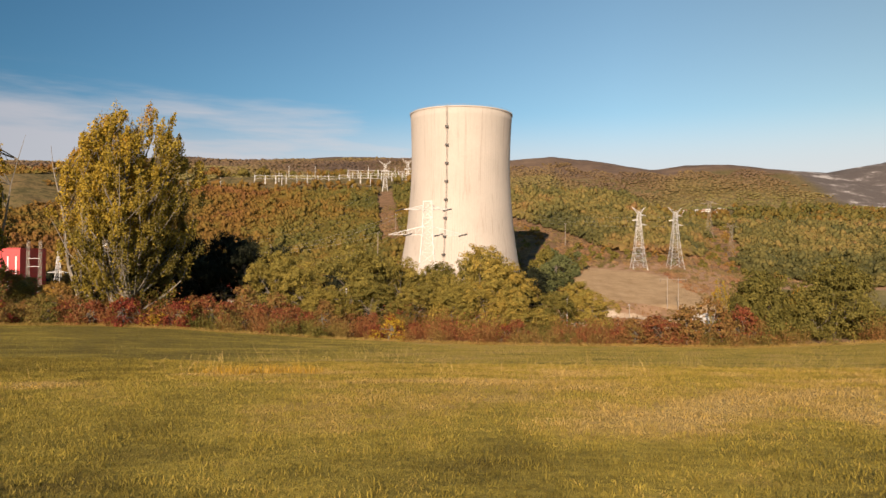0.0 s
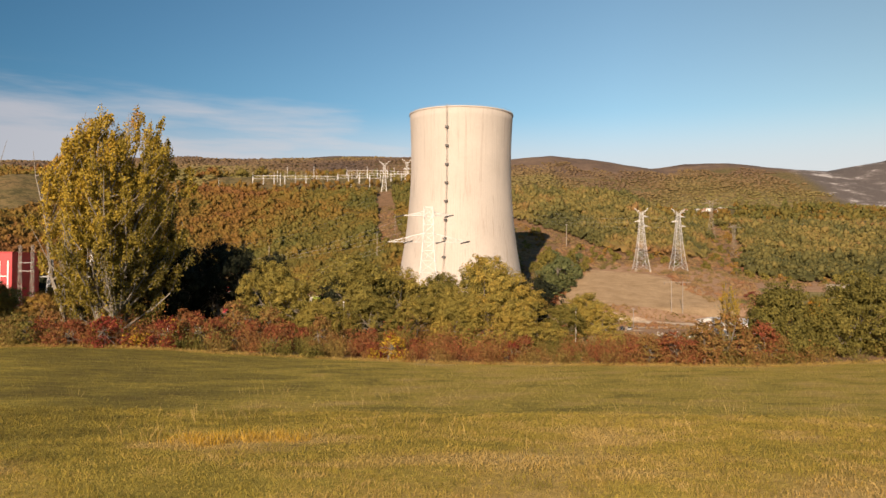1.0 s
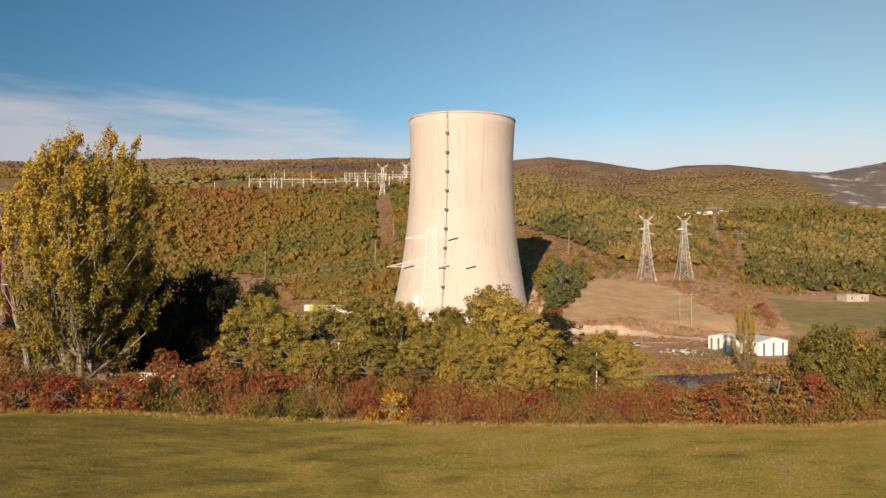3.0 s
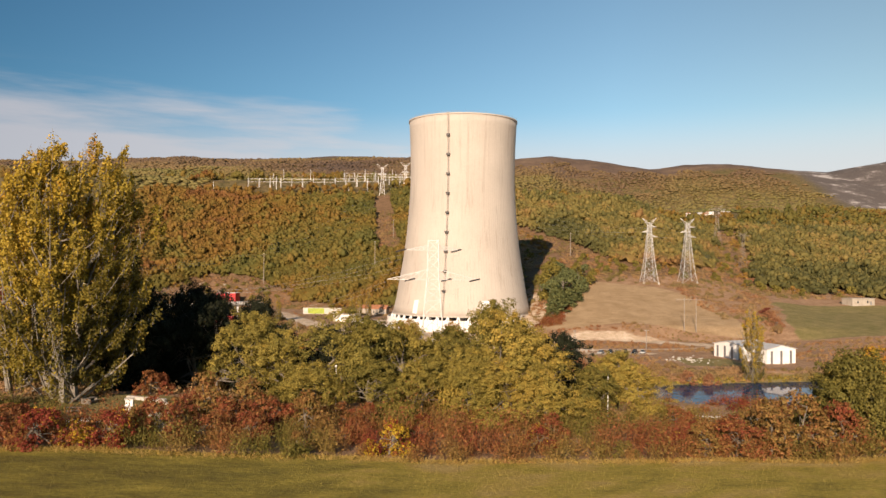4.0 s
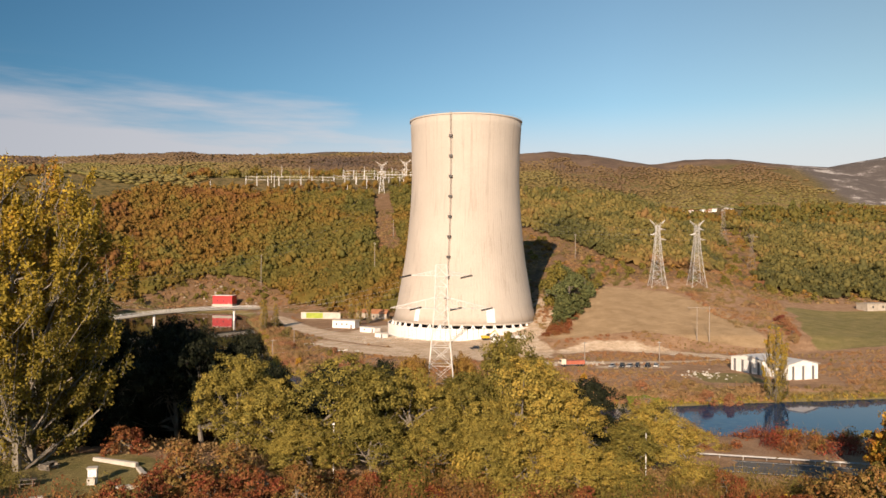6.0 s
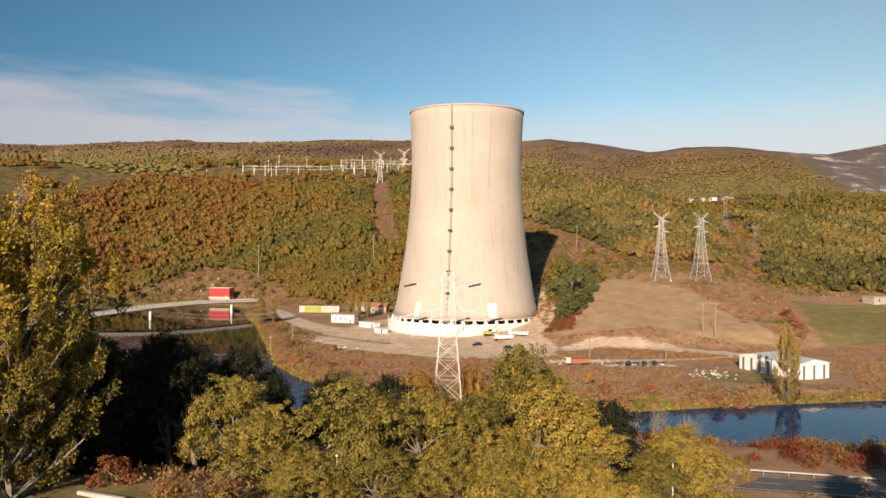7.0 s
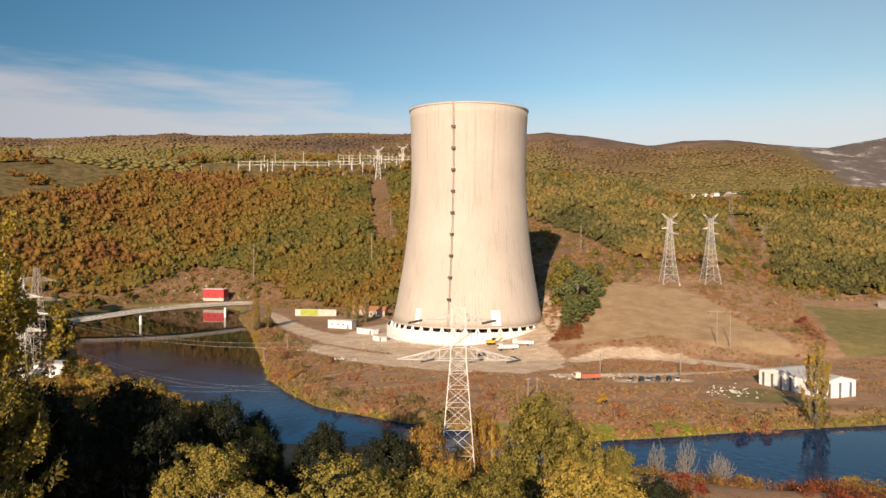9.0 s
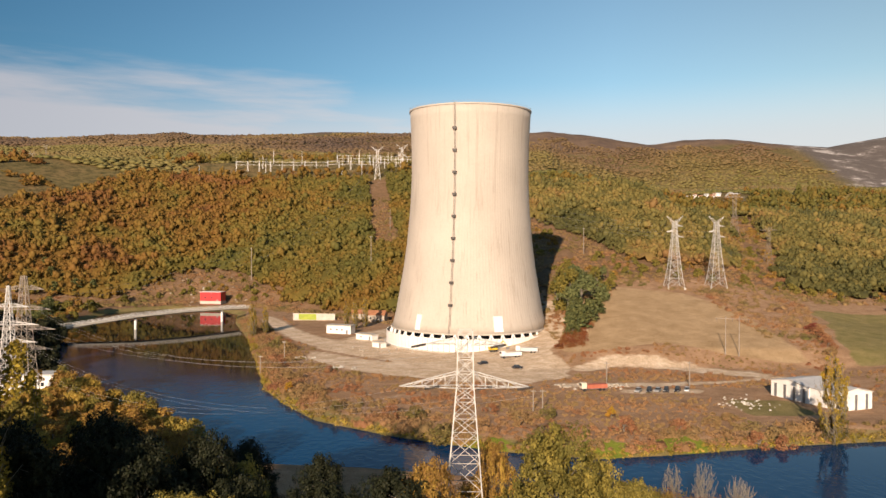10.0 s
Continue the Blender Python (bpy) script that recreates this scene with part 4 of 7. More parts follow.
def wood(name, label, x, y, radius, tufts, leaf, r, warm, spread, step=0, material=WOODS, level=1):
    """A closed wood: a lumpy canopy with a ragged crown of leaf sprays on every stem."""
    n = len(x)
    z = height(x, y)
    inner = sum(wood_mask(x + a, y + b) for a, b in ((11, 0), (-11, 0), (0, 11), (0, -11))) / 4.0
    edge = 0.42 + 0.58 * np.minimum(1, inner * 1.15)
    grown = edge * (1 + 1.2 * fbm(x / 17, y / 17, 53))
    rad = radius * np.where(r.random(n) < 0.22, r.uniform(1.3, 1.9, n), r.uniform(0.6, 1.15, n)) * edge
    tall = (0.45 * radius + 0.55 * rad) * 2.05 * r.uniform(0.8, 1.25, n) * grown
    size = np.stack([rad, rad, tall * 0.60], -1)[:, None, :]
    mid_ = np.stack([x, y, z + tall * 0.66], -1)[:, None, :]
    iv, if_ = ico(level)
    way = ball_points(n * LOBES, r).reshape(n, LOBES, 3)
    way[..., 2] = np.abs(way[..., 2]) * 1.3 - 0.45
    heart = mid_ + way * size * r.uniform(0.25, 0.62, (n, LOBES, 1))
    cv = (heart[:, :, None] + iv[None, None] * r.uniform(0.6, 1.3, (n, LOBES, len(iv), 1)) * (size * r.uniform(0.30, 0.52, (n, LOBES, 1)))[:, :, None]).reshape(-1, 3)
    cf = (if_[None] + (np.arange(n * LOBES) * len(iv))[:, None, None]).reshape(-1, 3)
    per = 5
    d = ball_points(n * tufts, r).reshape(n, tufts, 1, 3)
    d[..., 2] = np.abs(d[..., 2]) * 1.5 - 0.60
    e = ball_points(n * tufts * per, r).reshape(n, tufts, per, 3)
    pts = mid_[:, None] + (d * r.uniform(0.55, 1.05, (n, tufts, 1, 1)) + e * r.uniform(0.18, 0.42, (n, tufts, 1, 1))) * size[:, None]
    v, f = sprays(pts.reshape(-1, 3), (d * 0.9 + e * 0.5 + np.array([0, 0, 0.15])).reshape(-1, 3), leaf * np.repeat(0.5 + 0.5 * rad / radius, tufts * per), r, 0.7)
    tri = np.concatenate([f[:, [0, 1, 2]], f[:, [0, 2, 3]]]) + len(cv)
    tone = lambda px, py: 0.29 + 1.25 * fbm(px / 70, py / 70, 51) + 0.75 * fbm(px / 20, py / 20, 52)
    tint = np.clip(tone(x, y) + r.normal(0, spread, n) + warm, 0, 1)
    tt = np.clip(np.repeat(tint, tufts) + r.normal(0, 0.05, n * tufts), 0, 1)
    t = np.concatenate([np.repeat(np.clip(np.repeat(tint, LOBES) + r.normal(0, 0.05, n * LOBES), 0, 1), len(iv)), np.repeat(tt, per * 4)])
    if step:
        gx_, gy_ = np.arange(x.min(), x.max(), step), np.arange(y.min(), y.max(), step)
        sx, sy = np.meshgrid(gx_, gy_)
        sx, sy = sx + r.uniform(-0.3, 0.3, sx.shape) * step, sy + r.uniform(-0.3, 0.3, sx.shape) * step
        inside = wood_mask(sx, sy) & ((sx < 56) == (x.mean() < 56)) & (np.abs(sx) < 0.63 * (sy + 30)) & ~((np.abs(sx - 12) < 42) & (sy < 524))
        deep = inside.copy()
        for ax in (0, 1):
            for way in (-1, 1):
                deep &= np.roll(inside, way, ax)
        sz = height(sx, sy) + radius * 1.6 * (1 + 1.2 * fbm(sx / 17, sy / 17, 53)) * r.uniform(0.7, 1.2, sx.shape) * np.where(deep, 1, 0.35)
        at = np.arange(sx.size).reshape(sx.shape)
        quad = np.stack([at[:-1, :-1], at[:-1, 1:], at[1:, 1:], at[1:, :-1]], -1)[inside[:-1, :-1] & inside[:-1, 1:] & inside[1:, 1:] & inside[1:, :-1]]
        cf = np.concatenate([cf, quad[:, [0, 1, 2]] + len(cv) + len(v), quad[:, [0, 2, 3]] + len(cv) + len(v)])
        v = np.concatenate([v, np.stack([sx, sy, sz], -1).reshape(-1, 3)])
        t = np.concatenate([t, np.clip(tone(sx, sy).ravel() + slope_warmth(sx, sy).ravel(), 0, 1)])
    ob = new(name, mesh_of(name, np.concatenate([cv, v]), np.concatenate([cf, tri]), material, False, tint=t))
    return tagged(ob, label, "forest", kind="stuff")


wr = np.random.default_rng(21)


x, y = grid_points(-480, 520, 470, 700, 3.7, wr, 0.9)
k = wood_mask(x, y) & (np.abs(x) < 0.63 * (y + 30)) & ~((np.abs(x - 12) < 40) & (y < 520))
for side, name, label, leaves in ((x < 56, "forest_slopes", "dense autumn oak wood, olive green turning orange brown", WOODS), (x >= 56, "forest_east_slope", "dense oak wood, yellow olive with orange trees, colour lightened for haze", WOODS_EAST)):
    j = k & side
    wood(name, label, x[j], y[j], 2.8, 8, 0.46, wr, slope_warmth(x[j], y[j]), 0.07, 4.0, leaves)
x, y = grid_points(-620, 620, 700, 985, 4.3, wr, 0.9)
k = wood_mask(x, y) & (np.abs(x) < 0.63 * (y + 30))
for side, name, label, leaves in ((x < 56, "forest_upper_slopes", "dense autumn oak wood on the upper slope, olive and brown", WOODS), (x >= 56, "forest_east_heights", "yellow olive oak wood on the eastern heights", WOODS_EAST)):
    j = k & side
    wood(name, label, x[j], y[j], 3.2, 4, 0.60, wr, slope_warmth(x[j], y[j]), 0.07, 4.6, leaves)
x, y = grid_points(-1000, 1050, 985, 1300, 12, wr, 0.8)
k = wood_mask(x, y) & (np.abs(x) < 0.63 * (y + 30)) & (fbm(x / 45, y / 45, 63) + 0.0003 * (x - 100) + 0.6 * ((x > -320) & (x < 20) & (y < 1002)) > np.interp(x, [-500, -100, 100, 300], [-0.06, -0.03, -0.16, -0.26]))
wood("forest_plateau", "autumn woodland scattered over the plateau behind", x[k], y[k], 4.6, 4, 1.1, wr, np.where(x[k] < 100, 0.22, 0.05), 0.08, 0, WOODS)



def far_woods(name, label, x, y, radius, tint, r):
    """Woods too far off to show leaves: one jagged crown a stem."""
    n = len(x)
    iv = np.array([(1, 0, 0), (0, 1, 0), (-1, 0, 0), (0, -1, 0), (0, 0, 1), (0, 0, -0.6)], float)
    if_ = np.array([(0, 1, 4), (1, 2, 4), (2, 3, 4), (3, 0, 4), (1, 0, 5), (2, 1, 5), (3, 2, 5), (0, 3, 5)])
    rad = radius * r.uniform(0.6, 1.4, n)
    size = np.stack([rad * 1.5, rad * 1.5, rad * r.uniform(0.5, 0.85, n)], -1)[:, None, :]
    v = np.stack([x, y, height(x, y) + 0.3 * rad], -1)[:, None, :] + iv[None] * r.uniform(0.65, 1.25, (n, len(iv), 1)) * size
    f = (if_[None] + (np.arange(n) * len(iv))[:, None, None]).reshape(-1, 3)
    return tagged(new(name, mesh_of(name, v.reshape(-1, 3), f, FAR_WOODS, False, tint=np.repeat(np.clip(tint, 0, 1), len(iv)))), label, "forest", kind="stuff")


x, y = grid_points(-1250, 1300, 985, 2050, 6.4, wr, 0.9)
patch = fbm(x / 130, y / 190, 68) + 0.5 * fbm(x / 40, y / 40, 69)
k = (np.abs(x) < 0.64 * (y + 30)) & (patch > np.interp(x, [-600, -150, 150, 400], [-0.34, -0.34, -0.60, -0.60])) & ~((x > -310) & (x < 15) & (y > 975) & (y < 1140)) & ~((np.abs(x - 432) < 60) & (np.abs(y - 1240) < 66)) & ~((np.abs(x + 735) < 12) & (np.abs(y - 1480) < 12)) & ~((np.abs(x + 570) < 12) & (np.abs(y - 1200) < 12))
far_woods("far_woods", "brown and olive autumn woods patching the plateau", x[k], y[k], 3.7, 0.40 + 1.1 * fbm(x[k] / 160, y[k] / 260, 86, 5) + wr.normal(0, 0.025, k.sum()) + np.interp(x[k], [-100, 200], [0.0, -0.16]), wr)
x, y = grid_points(-2000, 2100, 2050, 3120, 11, wr, 0.9)
patch = fbm(x / 230, y / 300, 68) + 0.5 * fbm(x / 70, y / 70, 69)
k = (np.abs(x) < 0.64 * (y + 30)) & (patch > -0.40) & (x < 1250 + 300 * fbm(x / 90, y / 90, 62)) & (y < 3000 + 350 * fbm(x / 120, x * 0, 61))
far_woods("hilltop_woods", "dull brown and olive woods on the far hills", x[k], y[k], 5.0, 0.74 - 0.40 * smooth(0, 300, x[k]) * smooth(2950, 2450, y[k]) + 0.9 * fbm(x[k] / 300, y[k] / 300, 87) + wr.normal(0, 0.025, k.sum()), wr)

# ---- single trees ----
def limbs(base_r, fork, tips, r, wobble=0.3):
    """A tapered trunk from the origin to fork, then limbs from it to the tips."""
    seg, trunk = [], [Vector((0, 0, -0.6))]
    n = 5
    for k in range(1, n + 1):
        f = k / n
        trunk.append(Vector((fork[0] * f + r.normal(0, wobble * 0.3), fork[1] * f + r.normal(0, wobble * 0.3), fork[2] * f)))
    for k in range(n):
        seg.append((trunk[k], trunk[k + 1], base_r * (1 - 0.45 * k / n), base_r * (1 - 0.45 * (k + 1) / n)))
    for t in tips:
        a = trunk[r.integers(2, n + 1)]
        t = Vector(t)
        m = a.lerp(t, 0.5) + Vector(r.normal(0, wobble, 3))
        r0 = base_r * r.uniform(0.28, 0.45)
        seg.append((a, m, r0, r0 * 0.6))
        seg.append((m, t, r0 * 0.6, r0 * 0.15))
        for _ in range(3):
            e = m.lerp(t, r.uniform(0.1, 0.9))
            q = e + Vector(r.normal(0, 1, 3)) * (t - a).length * 0.22
            seg.append((e, q, r0 * 0.3, r0 * 0.08))
    return seg


def oak_meshes(seed, rad, tall, leaves, leaf, tint, material=OAK, lobes=20, low=0.0, skirt=3):
    """Broad crown of many leafy lobes over a short forked trunk."""
    r = np.random.default_rng(seed)
    clouds, tips = [], []
    tufts = 34
    per = max(6, leaves // (lobes * tufts))
    for k in range(lobes):
        d = ball_points(1, r)[0]
        d[2] = abs(d[2]) * 1.45 - 0.78
        if k % skirt == 0:
            g = k * 2.1 + r.random()
            d = np.array([1.25 * math.cos(g), 1.25 * math.sin(g), -0.98])
        c = np.array([0, 0, tall * (0.46 + low / 2)]) + d * np.array([rad, rad, tall * 0.5 * (1 - low)]) * r.uniform(0.45, 0.76)
        s = rad * r.uniform(0.34, 0.52) * np.array([1, 1, r.uniform(0.75, 1.0)])
        q = ball_points(tufts, r)
        q[:, 2] = np.where((q[:, 2] < -0.45) & (k % skirt > 0), -q[:, 2], q[:, 2])
        tc_ = c + q * s * r.uniform(0.62, 1.06, (tufts, 1))
        tr_ = rad * r.uniform(0.075, 0.135, (tufts, 1, 1))
        e = ball_points(tufts * per, r).reshape(tufts, per, 3)
        e[:, :, 2] *= 0.72
        p = tc_[:, None, :] + e * tr_ * (0.45 + 0.6 * r.random((tufts, per, 1)))
        nrm = (q[:, None, :] * 0.7 + e + np.array([0, 0, 0.2])).reshape(-1, 3)
        v, f = sprays(p.reshape(-1, 3), nrm, leaf, r, 0.4)
        tt = np.clip(tint + r.normal(0, 0.05) + r.normal(0, 0.06, tufts), 0, 1)
        clouds.append((v, f, np.repeat(tt, per * 4)))
        tips.append(tuple(c))
    v, f, t = join_clouds(clouds)
    seg = limbs(max(0.16, tall * 0.024), (r.normal(0, 0.4), r.normal(0, 0.4), tall * 0.42), tips, r)
    bv, bf = bars(seg, 6)
    return mesh_of("crown", v, f, material, tint=t), mesh_of("trunk", bv, bf, BARK)


def tree(name, label, category, crown, trunk, place, group=""):
    ob = thing(name, label, category, group, place=place)
    part_mesh("trunk", trunk, ob)
    part_mesh("crown", crown, ob)
    return ob


def planted(x, y, turn=0, s=1.0, sz=None):
    return pose(x, y, z_at(x, y), 0, 0, turn) @ Matrix.Diagonal((s, s, sz or s, 1))


OAKS = {}
# the dark kind has shade painted into its leaf colour
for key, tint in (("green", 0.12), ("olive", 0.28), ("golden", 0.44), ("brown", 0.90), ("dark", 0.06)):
    OAKS[key] = [oak_meshes(hash_seed, 6.0, 14.0, 38000, 0.105, tint, SHADE_LEAVES if key == "dark" else OAK) for hash_seed in ((101, 102) if key in ("green", "olive", "golden") else (103,))]
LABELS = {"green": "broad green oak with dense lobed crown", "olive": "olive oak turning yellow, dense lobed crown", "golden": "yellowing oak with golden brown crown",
          "brown": "oak in orange brown autumn leaf", "dark": "dark green oak, shade painted into its near-black leaves"}
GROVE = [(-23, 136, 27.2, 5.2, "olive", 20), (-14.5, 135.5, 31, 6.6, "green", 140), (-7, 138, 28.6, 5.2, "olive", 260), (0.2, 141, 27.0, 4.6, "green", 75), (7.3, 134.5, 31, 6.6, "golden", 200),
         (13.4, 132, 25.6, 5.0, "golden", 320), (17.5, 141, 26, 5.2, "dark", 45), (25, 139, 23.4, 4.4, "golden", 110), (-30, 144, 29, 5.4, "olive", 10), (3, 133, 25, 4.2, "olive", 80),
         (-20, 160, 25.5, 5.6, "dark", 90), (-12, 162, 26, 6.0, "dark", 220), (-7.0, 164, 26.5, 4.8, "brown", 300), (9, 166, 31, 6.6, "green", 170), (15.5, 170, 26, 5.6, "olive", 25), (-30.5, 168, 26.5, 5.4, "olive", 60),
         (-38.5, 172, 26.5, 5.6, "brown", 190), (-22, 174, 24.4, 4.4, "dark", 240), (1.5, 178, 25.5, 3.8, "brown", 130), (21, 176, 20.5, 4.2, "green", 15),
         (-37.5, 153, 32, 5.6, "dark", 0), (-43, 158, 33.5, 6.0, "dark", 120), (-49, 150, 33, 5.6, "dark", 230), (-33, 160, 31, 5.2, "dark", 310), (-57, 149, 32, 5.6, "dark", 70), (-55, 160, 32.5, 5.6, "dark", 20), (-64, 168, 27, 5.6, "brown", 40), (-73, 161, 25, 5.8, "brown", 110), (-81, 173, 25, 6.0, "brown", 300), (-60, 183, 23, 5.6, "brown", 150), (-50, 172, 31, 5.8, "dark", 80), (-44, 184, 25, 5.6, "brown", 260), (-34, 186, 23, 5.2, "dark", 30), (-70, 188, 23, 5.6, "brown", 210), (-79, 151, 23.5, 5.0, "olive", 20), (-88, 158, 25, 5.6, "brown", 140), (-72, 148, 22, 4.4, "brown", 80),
         (8.6, 127.0, 24.0, 4.8, "golden", 150), (13.0, 126.5, 22.0, 4.2, "golden", 40), (3.2, 127.5, 22.0, 4.0, "olive", 290), (-3.5, 129.5, 23.0, 4.2, "olive", 190), (-10.5, 129.5, 23.4, 4.6, "green", 330), (-18.0, 130.5, 22.6, 4.2, "olive", 60), (20.5, 133.0, 21.5, 3.8, "green", 210), (27.0, 136.0, 21.6, 4.2, "golden", 260)]
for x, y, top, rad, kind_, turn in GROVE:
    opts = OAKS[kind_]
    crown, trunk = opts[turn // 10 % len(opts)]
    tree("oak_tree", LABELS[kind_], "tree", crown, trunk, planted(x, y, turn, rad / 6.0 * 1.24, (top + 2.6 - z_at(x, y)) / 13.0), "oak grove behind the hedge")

wide = [oak_meshes(111 + i, 8.0, 13.0, 48000, 0.150, t, OAK, 34, 0.0, 2) for i, t in enumerate((0.0, 0.06))]
for x, y, top, rad, i, turn in ((51.6, 122, 28.4, 6.8, 0, 100), (63, 122.5, 30.4, 7.6, 1, 280), (73, 131, 22.5, 5.6, 0, 15), (84, 135, 24.0, 6.4, 1, 60)):
    tree("oak_tree", "broad round green oak, leafy down to the grass", "tree", *wide[i], planted(x, y, turn, rad / 8.4, (top - z_at(x, y)) / 12.4), "oaks by the pasture")

# ---- poplars, pines and bare trees ----
def poplar_meshes(seed, rad, tall, leaves, leaf, tint, branches=90, start=0.08, sparse=0.0, stems_n=6):
    """Broad crown of ascending branches, each feathered with upright leafy plumes."""
    r = np.random.default_rng(seed)
    clouds, seg = [], []
    thick = 0.40 * rad / 11.5 + 0.04
    stems = [(r.normal(0, rad * 0.20), r.normal(0, rad * 0.20), r.uniform(0.6, 0.92)) for _ in range(stems_n)]
    lines = []
    for sx, sy, top in stems:
        pts = [Vector((sx * (1 + 0.8 * k / 7) + r.normal(0, 0.22), sy * (1 + 0.8 * k / 7) + r.normal(0, 0.22), tall * top * k / 7 - 0.6)) for k in range(8)]
        lines.append(pts)
        for k in range(7):
            seg.append((pts[k], pts[k + 1], thick * (1.05 - k / 7), thick * (1.05 - (k + 1) / 7)))
    clumps = 9
    per = leaves // (branches * clumps)
    for k in range(branches):
        f = (k + r.random()) / branches
        ze = start + (0.98 - start) * f ** 0.85
        wide = rad * np.interp(ze, [0, 0.10, 0.25, 0.42, 0.58, 0.72, 0.85, 0.94, 1.0], [0.26, 0.48, 0.82, 1.0, 0.98, 0.88, 0.66, 0.42, 0.16])
        g = k * 2.39996 + r.normal(0, 0.25)
        out = wide * r.uniform(0.55, 1.04)
        tip = Vector((out * math.cos(g), out * math.sin(g), tall * ze))
        line = lines[r.integers(0, stems_n)]
        a = line[int(np.clip((ze - r.uniform(0.12, 0.34)) * 7 / 0.86, 0, 6))]
        m = a.lerp(tip, 0.55) + Vector((math.cos(g), math.sin(g), -0.4)) * (tip - a).length * 0.10
        r0 = thick * r.uniform(0.26, 0.42)
        seg += [(a, m, r0, r0 * 0.6), (m, tip, r0 * 0.6, 0.02)]
        # painted shade: leaf colour darkens low in the crown and on its +x side
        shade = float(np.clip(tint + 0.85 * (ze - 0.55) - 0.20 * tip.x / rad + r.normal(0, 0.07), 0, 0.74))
        bare = r.random() < 0.10 + sparse + (0.9 * max(0.0, 1 - ze / 0.46) if rad > 10 else 0)
        for j in range(clumps):
            u = r.uniform(0.30, 1.02)
            c = (a.lerp(m, u / 0.55) if u < 0.55 else m.lerp(tip, (u - 0.55) / 0.45)) + Vector(r.normal(0, 0.045 * rad, 3))
            axis = (tip - m).normalized() * 0.7 + Vector((r.normal(0, 0.25), r.normal(0, 0.25), 1.0))
            axis.normalize()
            length = tall * r.uniform(0.022, 0.050) * 1.15
            fat = length * r.uniform(0.42, 0.68)
            root = c - axis * length * 0.8
            seg.append((root, c + axis * length * 1.25, 0.05, 0.012))
            cnt = int(per * (0.18 if bare else 1.0) * r.uniform(0.5, 1.5) * (1 - 0.6 * sparse))
            q = ball_points(cnt, r) * (0.35 + 0.75 * r.random(cnt))[:, None]
            along = q[:, 2:3]
            flat = q * np.array([1, 1, 0]) * (1.2 - 0.6 * (along + 1) / 2)
            p = np.array(c) + flat * fat + along * np.array(axis) * length
            v, f_ = sprays(p, flat + np.array([0, 0, 0.25]), leaf, r, 0.7)
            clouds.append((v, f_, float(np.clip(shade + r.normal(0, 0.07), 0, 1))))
    v, f_, t = join_clouds(clouds)
    bv, bf = bars(seg, 4)
    return mesh_of("crown", v, f_, POPLAR, tint=t), mesh_of("trunk", bv, bf, PALE_BARK)


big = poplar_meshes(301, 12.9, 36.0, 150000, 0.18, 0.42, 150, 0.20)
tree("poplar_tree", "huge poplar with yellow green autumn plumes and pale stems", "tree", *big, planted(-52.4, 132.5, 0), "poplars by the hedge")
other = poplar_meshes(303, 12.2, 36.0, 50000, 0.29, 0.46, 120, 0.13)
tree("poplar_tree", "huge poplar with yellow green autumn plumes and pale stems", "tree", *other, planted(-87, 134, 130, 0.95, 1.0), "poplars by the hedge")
# poplars out of view, added to cast shade over the riverside trees
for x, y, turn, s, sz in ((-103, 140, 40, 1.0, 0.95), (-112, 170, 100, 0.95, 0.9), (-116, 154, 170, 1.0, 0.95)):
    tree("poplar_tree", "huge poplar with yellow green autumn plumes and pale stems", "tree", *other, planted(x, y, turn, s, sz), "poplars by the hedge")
small_poplar = poplar_meshes(302, 4.0, 22.0, 20000, 0.16, 0.50, 60, 0.05, 0.22, 4)
tree("slim_poplar", "slim half-bare poplar turning brown yellow by the water", "tree", *small_poplar, planted(99.5, 272, 20, 1.15, 1.12), "slim poplars")
for x, y, s in ((-101, 474, 0.85), (-96, 482, 0.7), (-50, 500, 0.72), (-45, 508, 0.8), (-56, 512, 0.65)):
    tree("slim_poplar", "slim bare poplar with a few pale brown leaves", "tree", *small_poplar, planted(x, y, x * 7, s * 0.8, s), "slim poplars")
orange_tree = oak_meshes(311, 4.2, 13.0, 12000, 0.15, 0.92, POPLAR, 14, 0.1)
for x, y, s in ((73.5, 160, 1.9), (79, 167, 1.0), (-55, 330, 0.42), (45, 290, 0.38)):
    tree("birch_tree", "small tree in bright orange yellow autumn leaf", "tree", *orange_tree, planted(x, y, x * 11, s * 0.85, s), "orange autumn trees")


def pine_meshes(seed, rad, tall, leaves, leaf):
    r = np.random.default_rng(seed)
    clouds, seg = [], [((0, 0, -0.5), (0, 0, tall * 0.95), tall * 0.02, 0.03)]
    tiers = 11
    for k in range(tiers):
        z = tall * (0.14 + 0.82 * k / tiers)
        w = rad * (1 - 0.86 * (k / tiers) ** 1.2)
        for j in range(7):
            g = r.uniform(0, 2 * math.pi)
            tip = np.array([w * math.cos(g), w * math.sin(g), z - 0.10 * w])
            seg.append(((0, 0, z), tuple(tip), 0.06, 0.02))
            n_ = leaves // (tiers * 7)
            f = 0.25 + 0.75 * r.random(n_)
            p = tip[None, :] * f[:, None] + np.array([0, 0, z])[None, :] * (1 - f[:, None]) + r.normal(0, 0.28, (n_, 3)) * rad / 4
            v, f_ = sprays(p, np.tile(np.array([[0.3 * math.cos(g), 0.3 * math.sin(g), 0.9]]), (n_, 1)), leaf, r, 0.5)
            clouds.append((v, f_, float(np.clip(0.45 + r.normal(0, 0.2), 0, 1))))
    v, f_, t = join_clouds(clouds)
    bv, bf = bars(seg, 5)
    return mesh_of("crown", v, f_, PINE, tint=t), mesh_of("trunk", bv, bf, BARK)


